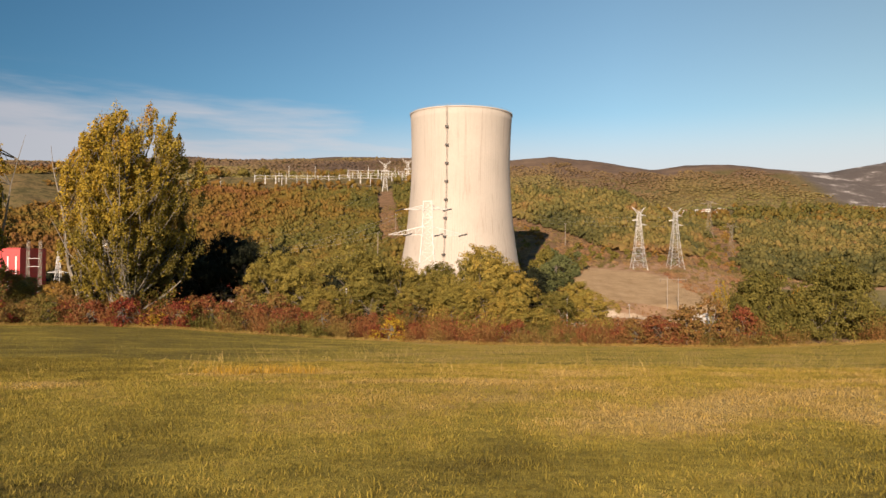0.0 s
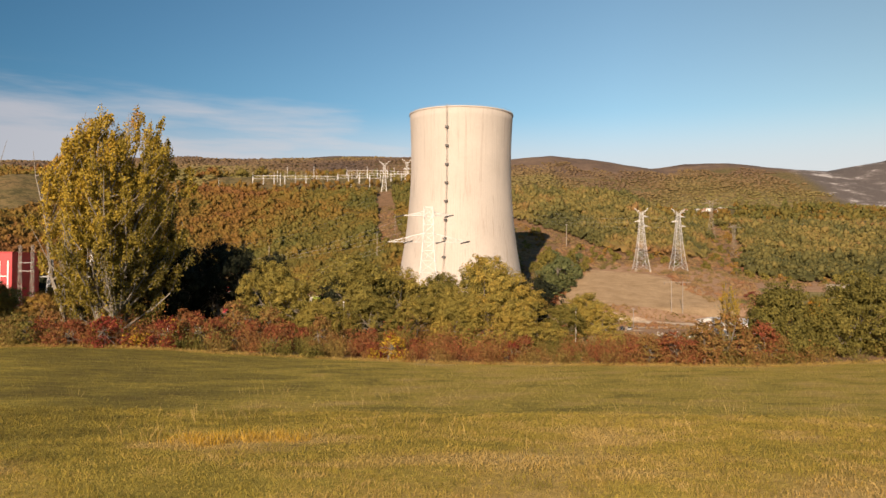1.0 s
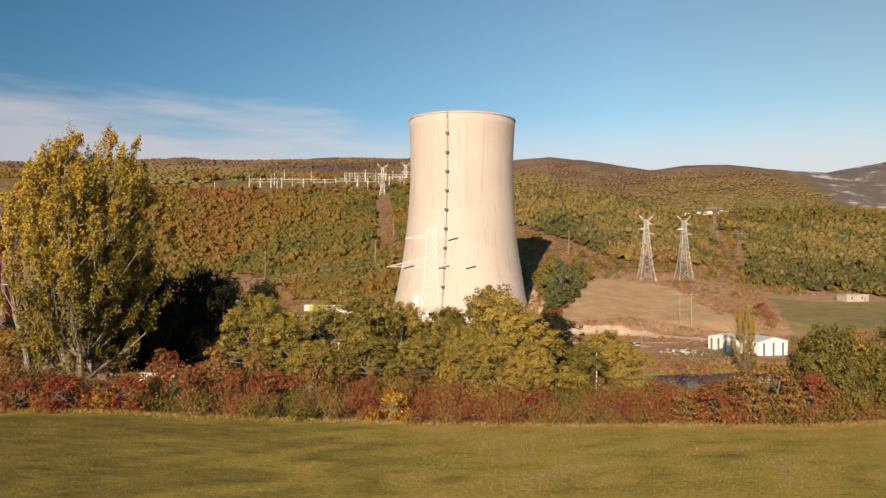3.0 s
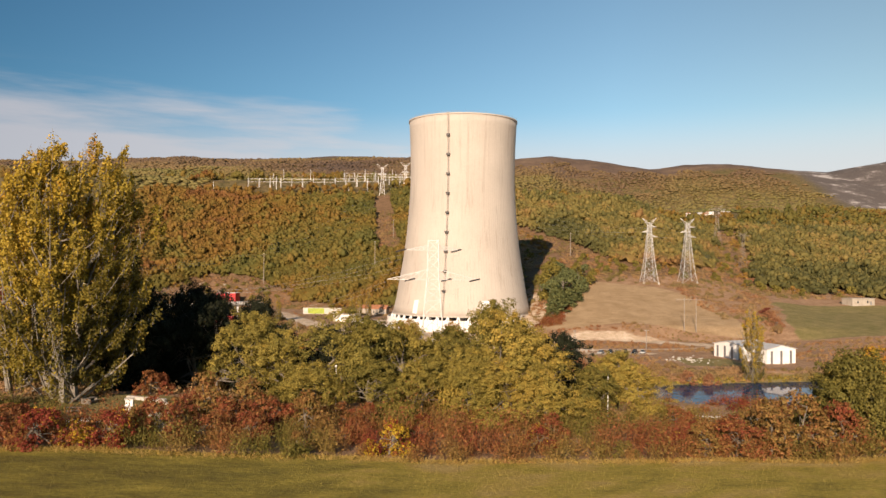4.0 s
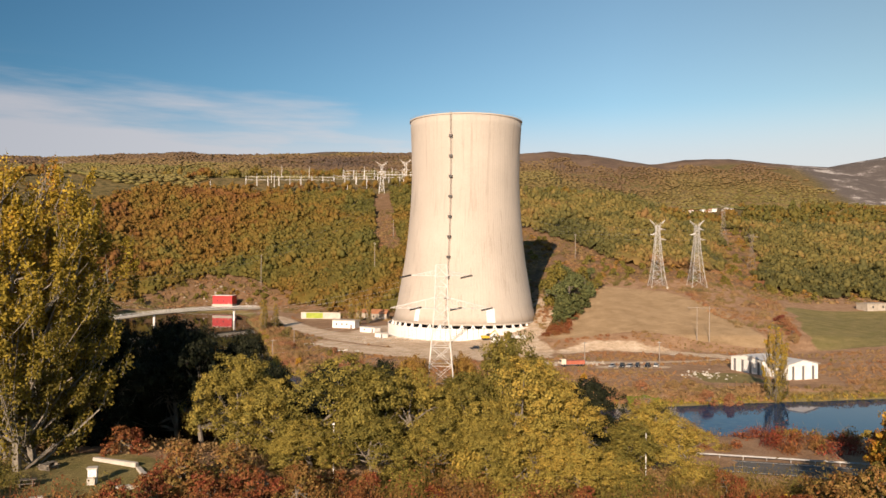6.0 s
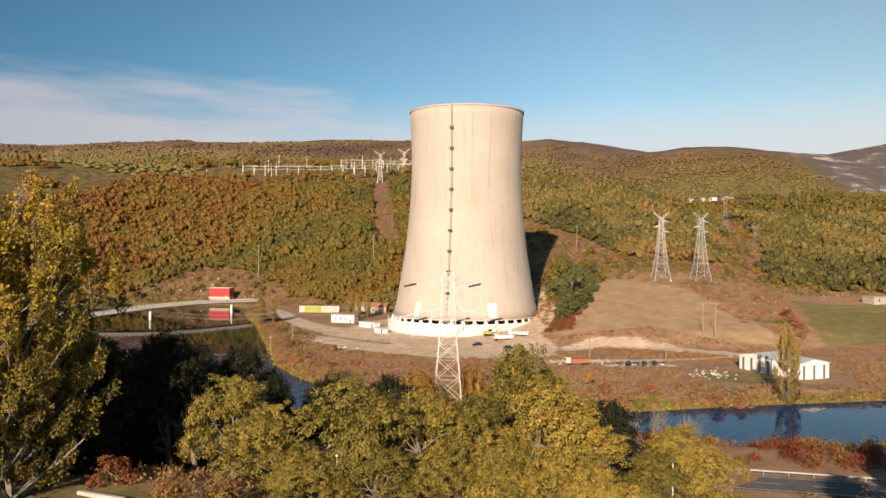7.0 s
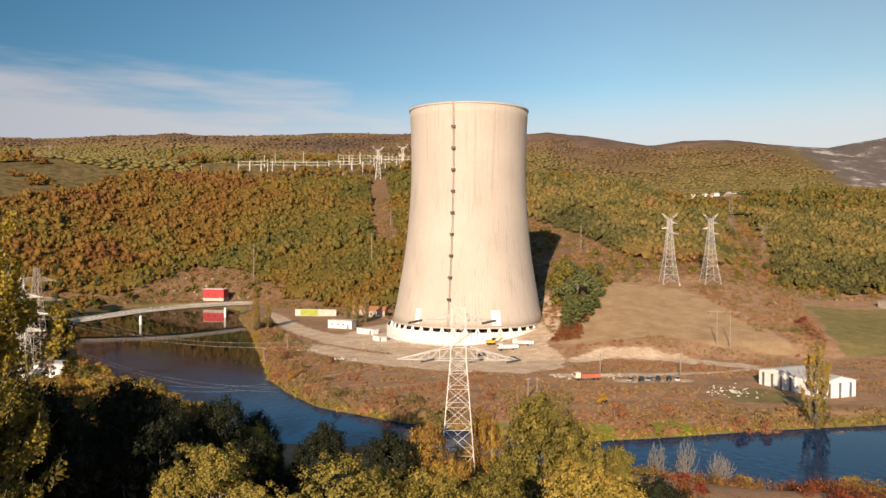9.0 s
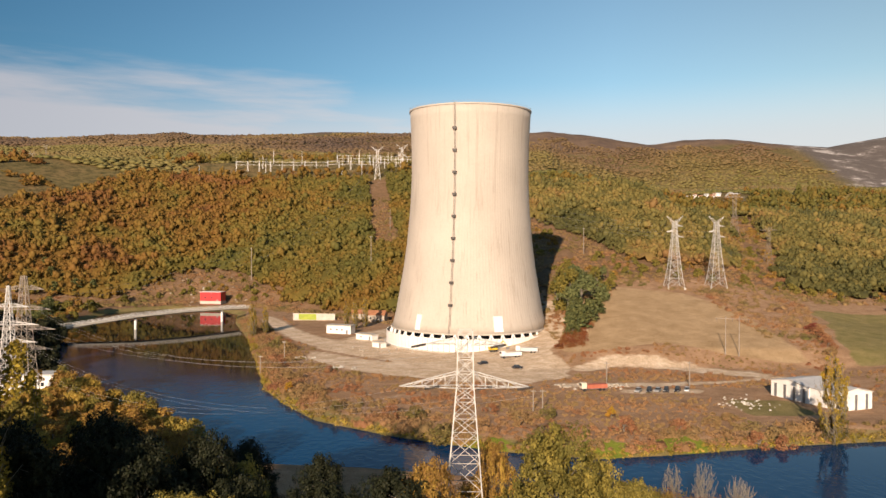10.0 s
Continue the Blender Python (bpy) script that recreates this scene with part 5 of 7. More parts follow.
pine = pine_meshes(321, 4.2, 13, 5000, 0.42)
for x, y, s, sz in ((57, 417, 0.9, 0.75), (63, 425, 1.1, 0.9), (60, 434, 1.0, 0.95), (68, 436, 1.2, 0.9), (74, 446, 1.1, 0.85), (64, 448, 1.2, 1.1)):
    tree("pine_tree", "dark green bushy pine on the slope beside the tower", "tree", *pine, planted(x, y, x * 13, s, sz), "pines beside the tower")
# the first five pines are added to darken a patch of shadow
for x, y, s, sz in ((-285, 640, 1.2, 0.75), (-274, 650, 1.3, 0.8), (-264, 657, 1.1, 0.7), (-294, 654, 1.4, 0.9), (-304, 664, 1.3, 0.8), (-246, 548, 1.2, 0.75), (-254, 564, 1.3, 0.85), (-238, 528, 1.1, 0.7), (-264, 590, 1.3, 0.8), (-230, 505, 1.2, 0.75)):
    if shore_gap(x, y) > 2:
        tree("pine_tree", "dark green bushy pine added on the lake's bank", "tree", *pine, planted(x, y, x * 13, s, sz), "pines on the lake's bank")
# riverside wood on the near bank
mid_oaks = {key: oak_meshes(400 + i, 4.6, 11.5, 3600, 0.25, t, OAK, 12, 0.0) for i, (key, t) in enumerate((("green", 0.16), ("olive", 0.40), ("golden", 0.62), ("brown", 0.98)))}
# riverside oaks whose shadow is put into near-black leaves
mid_oaks["deep"] = oak_meshes(405, 4.6, 11.5, 3600, 0.25, 0.6, SHADE_LEAVES, 12, 0.0)
LABELS["deep"] = "riverside oak with shade painted into near-black leaves"
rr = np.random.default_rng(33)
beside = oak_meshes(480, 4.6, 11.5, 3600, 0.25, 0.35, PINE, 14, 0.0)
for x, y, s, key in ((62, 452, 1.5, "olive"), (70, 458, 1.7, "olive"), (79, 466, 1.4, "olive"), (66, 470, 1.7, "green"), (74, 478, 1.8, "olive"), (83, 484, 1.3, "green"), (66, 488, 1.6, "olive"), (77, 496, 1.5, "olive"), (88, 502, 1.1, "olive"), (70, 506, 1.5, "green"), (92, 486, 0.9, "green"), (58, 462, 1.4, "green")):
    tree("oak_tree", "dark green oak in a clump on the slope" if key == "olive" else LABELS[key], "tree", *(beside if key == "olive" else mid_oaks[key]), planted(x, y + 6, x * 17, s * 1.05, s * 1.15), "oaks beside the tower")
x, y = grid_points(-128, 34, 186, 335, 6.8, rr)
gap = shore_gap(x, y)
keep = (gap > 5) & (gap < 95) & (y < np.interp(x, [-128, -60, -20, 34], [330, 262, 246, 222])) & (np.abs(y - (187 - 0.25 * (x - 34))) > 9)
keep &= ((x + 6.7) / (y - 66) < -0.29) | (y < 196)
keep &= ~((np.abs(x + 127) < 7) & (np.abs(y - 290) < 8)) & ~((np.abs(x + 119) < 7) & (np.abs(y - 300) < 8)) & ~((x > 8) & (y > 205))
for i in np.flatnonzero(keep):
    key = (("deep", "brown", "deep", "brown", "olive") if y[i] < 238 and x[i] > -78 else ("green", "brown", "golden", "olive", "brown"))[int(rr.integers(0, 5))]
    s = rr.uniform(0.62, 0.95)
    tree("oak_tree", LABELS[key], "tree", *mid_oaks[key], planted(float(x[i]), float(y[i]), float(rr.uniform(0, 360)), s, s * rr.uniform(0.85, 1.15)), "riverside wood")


# west bank oaks, darkened by leaf colour for the shade there
shade_oak = oak_meshes(470, 4.6, 10.5, 2600, 0.42, 0.2, SHADE_LEAVES, 10, 0.0, 2)
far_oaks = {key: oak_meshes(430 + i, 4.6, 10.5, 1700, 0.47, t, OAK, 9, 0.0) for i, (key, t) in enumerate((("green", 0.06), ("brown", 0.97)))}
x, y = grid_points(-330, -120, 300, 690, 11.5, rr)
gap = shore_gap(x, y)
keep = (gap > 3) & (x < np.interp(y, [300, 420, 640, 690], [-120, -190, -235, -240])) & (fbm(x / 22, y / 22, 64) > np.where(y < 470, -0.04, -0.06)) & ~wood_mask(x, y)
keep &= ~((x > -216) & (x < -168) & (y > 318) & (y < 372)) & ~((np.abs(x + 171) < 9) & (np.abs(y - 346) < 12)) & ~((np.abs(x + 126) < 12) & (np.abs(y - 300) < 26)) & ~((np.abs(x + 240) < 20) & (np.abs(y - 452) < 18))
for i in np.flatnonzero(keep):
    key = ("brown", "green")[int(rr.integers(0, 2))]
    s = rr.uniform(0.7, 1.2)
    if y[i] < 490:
        tree("woodland_tree", "oak on the lake's west bank, leaves coloured near black for shade", "tree", *shade_oak, planted(float(x[i]), float(y[i]), float(rr.uniform(0, 360)), s * 1.1, s * rr.uniform(0.9, 1.2)), "wood on the lake's west bank")
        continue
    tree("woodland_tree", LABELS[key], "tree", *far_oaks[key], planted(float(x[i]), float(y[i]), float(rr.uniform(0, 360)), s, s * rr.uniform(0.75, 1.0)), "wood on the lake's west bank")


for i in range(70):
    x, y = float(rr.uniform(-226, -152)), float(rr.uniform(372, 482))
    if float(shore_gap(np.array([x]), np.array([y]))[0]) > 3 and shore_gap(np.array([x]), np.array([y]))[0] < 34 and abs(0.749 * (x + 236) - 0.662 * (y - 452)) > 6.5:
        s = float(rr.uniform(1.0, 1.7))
        tree("shade_oak", "dense oak with deep shade painted into its leaf colour", "tree", *shade_oak, planted(x, y, i * 61, s, s * 1.1), "evergreen oaks on the lake's west bank")
# lone small oaks among the heath
lone = [oak_meshes(450 + i, 4.4, 8.0, 1300, 0.50, t, OAK, 8, 0.0, 2) for i, t in enumerate((0.05, 0.2, 0.95))]
x, y = grid_points(-250, 330, 480, 900, 12.0, rr)
keep = ~wood_mask(x, y) & (((x < -60) & (y > toe(x) + 4) & (y < toe(x) + 110)) | ((x > 60) & (y > np.interp(x, [60, 100, 160, 250, 330], [560, 525, 512, 505, 490])) & (fbm(x / 30, y / 30, 66) > -0.1)))
keep &= ~((np.abs(x + 172) < 16) & (np.abs(y - 648) < 16)) & ~((np.abs(x - 232) < 8) & (np.abs(y - 612) < 8)) & ~((np.abs(x - 247) < 14) & (np.abs(y - 478) < 10))
for i in np.flatnonzero(keep):
    s = rr.uniform(0.35, 0.85)
    tree("scrub_oak", "small round scrub oak on the open heath", "tree", *lone[int(rr.integers(0, 3))], planted(float(x[i]), float(y[i]), float(rr.uniform(0, 360)), s, s * rr.uniform(0.8, 1.1)), "scrub oaks on the heath")


# ---- shrubs, reeds and grass ----
def bushes(name, label, x, y, rad, squat, quads, leaf, tint, material, r, category="shrubs", twig=0.0, body=False):
    n = len(x)
    z = height(x, y)
    size = rad * r.uniform(0.55, 1.35, n)
    tall = size * squat * r.uniform(0.75, 1.3, n)
    d = ball_points(n * quads, r).reshape(n, quads, 3)
    d[:, :, 2] = np.abs(d[:, :, 2])
    pts = np.stack([x, y, z], -1)[:, None, :] + d * np.stack([size, size, tall], -1)[:, None, :] * (0.5 + 0.6 * r.random((n, quads)))[:, :, None]
    v, f = sprays(pts.reshape(-1, 3), d.reshape(-1, 3), leaf * np.ones(n * quads), r, 0.7)
    t = np.repeat(np.clip(tint, 0, 1), quads * 4)
    if body:
        o = np.array([(1, 0, 0), (0.5, 0.87, 0), (-0.5, 0.87, 0), (-1, 0, 0), (-0.5, -0.87, 0), (0.5, -0.87, 0), (0.55, 0.2, 0.7), (-0.1, 0.55, 0.7), (-0.5, -0.1, 0.75), (0.1, -0.5, 0.7)])
        bv = np.stack([x, y, z - 0.1], -1)[:, None, :] + o[None] * np.stack([size, size, tall], -1)[:, None, :] * r.uniform(0.4, 0.85, (n, 10, 1))
        of = np.array([(0, 1, 7, 6), (1, 2, 8, 7), (2, 3, 4, 8), (4, 5, 9, 8), (5, 0, 6, 9), (6, 7, 8, 9)])
        bf = (of[None] + (np.arange(n) * 10)[:, None, None]).reshape(-1, 4) + len(v)
        v, f, t = np.concatenate([v, bv.reshape(-1, 3)]), np.concatenate([f, bf]), np.concatenate([t, np.repeat(np.clip(tint, 0, 1), 10)])
    if twig:
        m = int(quads * twig)
        b = np.stack([x, y, z], -1)[:, None, :] + r.normal(0, 0.25, (n, m, 3)) * np.array([1, 1, 0.05]) * size[:, None, None]
        w = r.normal(0, 0.45, (n, m, 3)) + np.array([0, 0, 1.0])
        e = b + w * np.minimum(tall * 1.0, 2.6)[:, None, None] * r.uniform(0.5, 1.0, (n, m, 1))
        b, e = b.reshape(-1, 3), e.reshape(-1, 3)
        side = np.cross(e - b, r.normal(0, 1, b.shape))
        side *= (0.017 / (np.linalg.norm(side, axis=1) + 1e-9))[:, None]
        mid_ = (b + e) / 2
        v2 = np.stack([b, mid_ + side, e, mid_ - side], 1).reshape(-1, 3)
        f2 = np.arange(len(b) * 4).reshape(-1, 4) + len(v)
        v, f, t = np.concatenate([v, v2]), np.concatenate([f, f2]), np.concatenate([t, np.repeat(np.clip(tint * 0.85, 0, 1), m * 4)])
    return tagged(new(name, mesh_of(name, v, f, material, tint=t)), label, category, kind="stuff")


hr = np.random.default_rng(55)
x, y = grid_points(-118, 118, 80, 152, 2.8, hr)
edge = field_edge(x)
k = (y > edge + 0.8) & (y < edge + np.interp(x, [-118, -60, -20, 15, 40, 118], [31, 29, 24, 24, 30, 34]))
k &= ~((x > -47) & (x < -34) & (y > 116) & (y < 134)) & ~((np.hypot(x - 57, y - 122) < 9))
x, y, edge = x[k], y[k], edge[k]
tint = np.minimum(0.90, 0.38 - 0.0022 * x + 1.6 * fbm(x / 8, y / 8, 71) + 0.5 * fbm(x / 3, y / 3, 72) - 0.018 * np.clip(y - edge - 8, 0, 18))
tint = np.where(np.hypot(x + 6.5, (y - edge - 3)) < 2.2, 1.0, tint)
bushes("hedge_shrubs", "tangled hedge of red and brown autumn shrubs at the pasture's edge", x, y, 2.0 * (0.62 + 2.4 * np.clip(fbm(x / 5, y / 5, 70) + 0.14, 0, 0.6) * smooth(0, 5, y - edge)), 1.6, 190, 0.115, tint, SHRUB, hr, "hedge", 0.40)
SHRUB_KINDS = {"crimson": (0.86, "rounded crimson shrub in the pasture hedge"), "rust": (0.58, "rust red leafy shrub in the pasture hedge"), "brown": (0.30, "brown thinning shrub in the pasture hedge"),
               "olive": (0.06, "olive green bramble bush in the pasture hedge"), "yellow": (0.99, "small yellow leaved shrub in the pasture hedge")}
shrub_meshes = {key: [oak_meshes(600 + 7 * i + j, 2.4, 4.2, 5200, 0.085, t, SHRUB, 13, 0.0, 2) for j in range(2)] for i, (key, (t, _)) in enumerate(SHRUB_KINDS.items())}
spots = [(32.5, 112.0, 1.45, "rust"), (36.5, 112.8, 1.45, "brown"), (28.6, 112.0, 1.1, "brown"), (40.5, 114.5, 1.75, "brown"), (44.6, 115.5, 1.5, "rust"), (37.8, 116.5, 1.8, "brown"), (47.5, 115.0, 1.2, "brown"), (-43.0, 137.5, 1.15, "rust"), (-30.8, 115.0, 1.1, "rust"), (-29.5, 119.0, 1.45, "brown"), (-25.5, 117.5, 1.35, "rust"), (-30.5, 123.5, 1.5, "rust"), (-26.0, 123.0, 1.45, "brown"), (-21.5, 120.5, 1.3, "rust"), (-17.0, 118.0, 1.2, "brown"), (-50.5, 114.0, 1.1, "rust"), (-54.5, 117.5, 1.2, "brown"), (-58.5, 121.5, 1.3, "brown"), (-40.5, 101.5, 1.05, "crimson"), (-34.0, 103.5, 1.0, "crimson"), (-45.0, 101.0, 1.1, "rust"), (-50.5, 101.5, 1.25, "olive"), (-37.6, 103.6, 0.8, "yellow"), (-55.5, 98.0, 0.9, "crimson"), (-31.0, 108.0, 1.2, "rust"), (-27.0, 110.0, 1.15, "rust"), (-22.0, 112.0, 1.1, "rust"), (-59.0, 104.0, 1.5, "olive"), (-64.0, 103.0, 1.3, "brown"), (-6.5, 108.5, 0.95, "yellow")]
for i in range(78):
    sx = float(hr.uniform(-78, 62))
    sy = float(field_edge(sx)) + float(hr.uniform(3.0, 24))
    key = ("crimson", "rust", "brown", "rust", "olive", "brown", "crimson")[int(hr.integers(0, 7))]
    if min(math.hypot(sx - a, sy - b) for a, b, *_ in spots) < 2.6 or (-49 < sx < -33 and sy > 113) or (sx > 46 and sy > 113):
        continue
    spots.append((sx, sy, float(hr.uniform(0.55, 1.0)), key))
for i, (sx, sy, size_, key) in enumerate(spots):
    tree("hedge_shrub", SHRUB_KINDS[key][1], "shrub", *shrub_meshes[key][i % 2], planted(sx, sy, i * 47, size_, size_ * (0.85 + 0.07 * (i % 5))), "shrubs in the pasture hedge")
x, y = grid_points(18, 112, 128, 214, 2.4, hr)
road_y = 187 - 0.25 * (x - 34)
k = (y < road_y - 12) & (shore_gap(x, y) > 1.0) & (fbm(x / 8, y / 8, 73) > -0.22) & (y > field_edge(x) + 10) & (y < road_y + 2)
bushes("slope_scrub", "dry brown scrub and brambles on the bank above the road", x[k], y[k], 1.1, 1.0, 90, 0.17, 0.42 + 0.9 * fbm(x[k] / 9, y[k] / 9, 74), SCRUB, hr, "shrubs", 0.12)
x, y = grid_points(-84, 34, 128, 205, 3.0, hr)
k = (fbm(x / 7, y / 7, 75) > -0.15) & (np.abs(y - (187 - 0.25 * (x - 34))) > 7) & ~((x > -48) & (x < -34) & (y > 116) & (y < 134))
bushes("undergrowth", "brown bracken and low bushes under the oaks", x[k], y[k], 1.5, 0.8, 60, 0.19, 0.30 + 0.8 * fbm(x[k] / 9, y[k] / 9, 76), SCRUB, hr, "shrubs", 0.2)
# far bank
x, y = grid_points(-150, 215, 258, 560, 2.7, hr)
gap = shore_gap(x, y)
k = (gap > 0.8) & (y > 255) & ((y < 400) | ((x < -60) & (gap < 30))) & (x > -150 + 0.4 * (y - 250) * 0) & ~((x < -60) & (y < 330)) & (gravel_zone(x, y) < 0.25) & ((fbm(x / 10, y / 10, 77) > -0.16) | (gap < 9)) & ~((x > 84) & (x < 135) & (y > 285) & (y < 335)) & (meadow_zone(x, y) < 0.2) & ~((x > 152 + 0.35 * (y - 374)) & (y > 364))
bushes("bank_scrub", "low dry brown scrub on the far bank below the tower", x[k], y[k], 1.25 * (0.6 + 1.0 * smooth(22, 4, shore_gap(x[k], y[k]))) * (0.45 + 3.0 * np.clip(fbm(x[k] / 9, y[k] / 9, 85) + 0.12, 0, 0.5)), 0.85, 80, 0.22, 0.44 + 1.1 * fbm(x[k] / 12, y[k] / 12, 78), SCRUB, hr, "shrubs", 0.0, True)
bank_meshes = {key: oak_meshes(640 + i, 2.7, 4.4, 1500, 0.19, t, SCRUB, 10, 0.0, 2) for i, (key, t) in enumerate((("olive", 0.02), ("brown", 0.36), ("russet", 0.70), ("crimson", 0.98)))}
BANK = {"olive": "olive grey willow bush on the far bank", "brown": "dry brown bush on the far bank", "russet": "russet autumn bush on the far bank", "crimson": "dark crimson bush on the far bank"}
spots = [(-4.5, 274, 1.5, "olive"), (45, 276, 1.3, "russet"), (60, 276, 1.0, "russet"), (78, 268, 1.1, "russet"), (85, 268, 1.0, "russet"), (164, 408, 1.3, "russet"), (161, 398, 1.2, "russet"), (166, 417, 1.2, "crimson"), (159, 389, 1.1, "russet"), (156, 381, 1.0, "brown"), (-97, 492, 1.6, "olive"), (-100, 484, 1.4, "brown"), (-78, 430, 1.6, "olive"), (-73, 424, 1.3, "brown")]
for i in range(300):
    bx, by = float(hr.uniform(-98, 150)), float(hr.uniform(256, 470))
    bg = float(shore_gap(np.array([bx]), np.array([by]))[0])
    if not 2.5 < bg < 34 or hr.random() > np.interp(bg, [2, 10, 34], [1.0, 0.7, 0.12]) or (bx < -60 and by < 330) or gravel_zone(np.array([bx]), np.array([by]))[0] > 0.2 or (84 < bx < 136 and 284 < by < 336) or by < np.interp(bx, [-60, 0, 60, 150], [300, 262, 262, 280]) - 2:
        continue
    spots.append((bx, by, float(hr.uniform(0.5, 1.15)), ("brown", "brown", "russet", "olive", "brown", "russet")[int(hr.integers(0, 6))]))
for i, (bx, by, size_, key) in enumerate(spots):
    tree("bank_bush", BANK[key], "bush", *bank_meshes[key], planted(bx, by, i * 53, size_, size_ * (0.75 + 0.08 * (i % 5))), "bushes on the far bank")
x, y = grid_points(-110, 300, 250, 480, 1.6, hr)
gap = shore_gap(x, y)
k = (gap > -0.2) & (gap < 2.6) & (y > np.interp(x, [-110, -60, 0, 100, 300], [300, 268, 255, 250, 285]))
bushes("reeds", "fringe of dry yellow reeds along the waterline", x[k], y[k], 0.8, 1.3, 26, 0.26, 0.40 + 0.9 * fbm(x[k] / 9, y[k] / 9, 79), GRASS, hr, "reeds", 0.4)
x, y = grid_points(22, 135, 168, 226, 3.2, hr)
gap = shore_gap(x, y)
k = (gap > 0.3) & (y > 187 - 0.25 * (x - 34) + 7) & (fbm(x / 7, y / 7, 80) + 0.25 * smooth(10, 2, gap) > 0.02)
bushes("waterside_shrubs", "orange, crimson and olive shrubs on the near waterside", x[k], y[k], 1.7 * (0.7 + 1.6 * np.clip(fbm(x[k] / 6, y[k] / 6, 84) + 0.2, 0, 0.5)), 1.25, 150, 0.19, 0.42 + 1.9 * fbm(x[k] / 8, y[k] / 8, 81), SHRUB, hr, "shrubs", 0.3)
for x, y, s in ((78, 214, 0.5), (94, 212, 0.42), (56, 214, 0.4), (104, 208, 0.5)):
    tree("willow_bush", "round yellow green willow bush at the water's edge", "bush", *mid_oaks["olive"], planted(x, y, x * 7, s, s * 0.85), "willow bushes by the river")
for x, y, s in ((45, 215, 0.62), (50, 212, 0.5), (54, 217, 0.45), (41, 222, 0.55)):
    bare = poplar_meshes(460 + x, 4.5, 14.0, 900, 0.16, 0.5, 40, 0.25, 0.8, 4)
    tree("bare_tree", "leafless pale grey tree with fine branches by the river", "tree", *bare, planted(x, y, x * 5, s, s), "bare trees by the river")
# heath on the slopes
x, y = grid_points(-340, 330, 395, 900, 4.0, hr)
u = y - toe(x)
k = ((x < 40) & (u > -28) & ((u < 120) | ((np.abs(x - np.interp(y, [680, 860], [-42, -60])) < 16) & (y > 670))) & (shore_gap(x, y) > 4) & ~wood_mask(x, y) & (np.hypot(x - 12, y - 455) > 52)) | ((x > 48) & (y > np.interp(x, [48, 70, 100, 130, 165, 250], [395, 432, 505, 492, 430, 480])) & ~wood_mask(x, y) & (x < 150)) | ((x >= 150) & (y > 495) & ~wood_mask(x, y)) | ((x > 138) & (x < 157 + 0.35 * (y - 374)) & (y > 395))
k &= (fbm(x / 12, y / 12, 82) > np.where(x > 40, -0.12, -0.4)) & ~((np.abs(x + 172) < 14) & (np.abs(y - 648) < 12))
bushes("heath", "rust brown heath and brambles on the open slopes", x[k], y[k], 2.2 * (0.6 + 2.4 * np.clip(fbm(x[k] / 9, y[k] / 9, 88) + 0.16, 0, 0.5)), 0.72, 40, 0.26, 0.34 + 1.3 * fbm(x[k] / 14, y[k] / 14, 83), SCRUB, hr, "heath", 0.12, True)
x, y = grid_points(47, 70, 398, 432, 2.6, hr)
k = np.abs((x - 58) - 0.35 * (y - 415)) < 6
bushes("crimson_bushes", "crimson bushes beside the tower's yard", x[k], y[k], 2.2, 1.0, 120, 0.22, 0.52 + 0.7 * fbm(x[k] / 6, y[k] / 6, 89), SHRUB, hr, "shrubs", 0.2)


def blades(name, label, x, y, tall, wide, tint, r, per=3):
    n = len(x)
    b = np.stack([x, y, height(x, y) - 0.02], -1)
    b = np.repeat(b, per, 0) + r.normal(0, 0.10, (n * per, 3)) * np.array([1, 1, 0])
    h = np.repeat(tall, per) * r.uniform(0.55, 1.2, n * per)
    e = b + (r.normal(0, 0.42, (n * per, 3)) * np.array([1, 1, 0]) + np.array([0, 0, 1.0])) * h[:, None]
    g = r.uniform(0, math.pi, n * per)
    side = np.stack([np.cos(g), np.sin(g), 0 * g], -1) * wide
    m = b * 0.55 + e * 0.45 + np.array([0, 0, 0.05]) * h[:, None]
    v = np.stack([b, m + side, e, m - side], 1).reshape(-1, 3)
    return tagged(new(name, mesh_of(name, v, np.arange(len(b) * 4).reshape(-1, 4), GRASS, tint=np.repeat(np.repeat(np.clip(tint, 0, 1), per), 4))), label, "grass", kind="stuff")


x, y = grid_points(-32, 32, 13, 52, 0.16, hr, 0.9)
k = np.abs(x) < 0.62 * y
blades("pasture_grass", "rough green and straw coloured autumn pasture grass", x[k], y[k], (0.08 + 0.07 * hr.random(k.sum())) * (0.7 + 2.2 * np.clip(fbm(x[k] / 0.9, y[k] / 0.9, 96) + 0.15, 0, 0.6)), 0.014, turf(x[k], y[k]) + hr.normal(0, 0.05, k.sum()), hr, 3)
x, y = grid_points(-80, 75, 52, 126, 0.40, hr, 0.9)
k = (y < field_edge(x) + 2) & (np.abs(x) < 0.62 * y + 4)
blades("pasture_grass_beyond", "rough green and straw coloured autumn pasture grass", x[k], y[k], 0.06 + 0.06 * hr.random(k.sum()), 0.022, turf(x[k], y[k]) + hr.normal(0, 0.07, k.sum()), hr, 2)
x, y = hr.uniform(-26, 32, 1500), hr.uniform(34, 62, 1500)
k = (fbm(x / 6, y / 4, 93) > 0.16) | ((np.abs(x - 4) < 8) & (np.abs(y - 44) < 3) & (hr.random(1500) < 0.5))
blades("grass_stalks", "tall pale dry grass stalks standing above the turf", x[k], y[k], 0.75 + 0.4 * hr.random(k.sum()), 0.012, 0.75 + 0 * x[k], hr, 2)
x = hr.uniform(-80, 75, 6000)
y = field_edge(x) + hr.normal(0.9, 0.7, 6000)
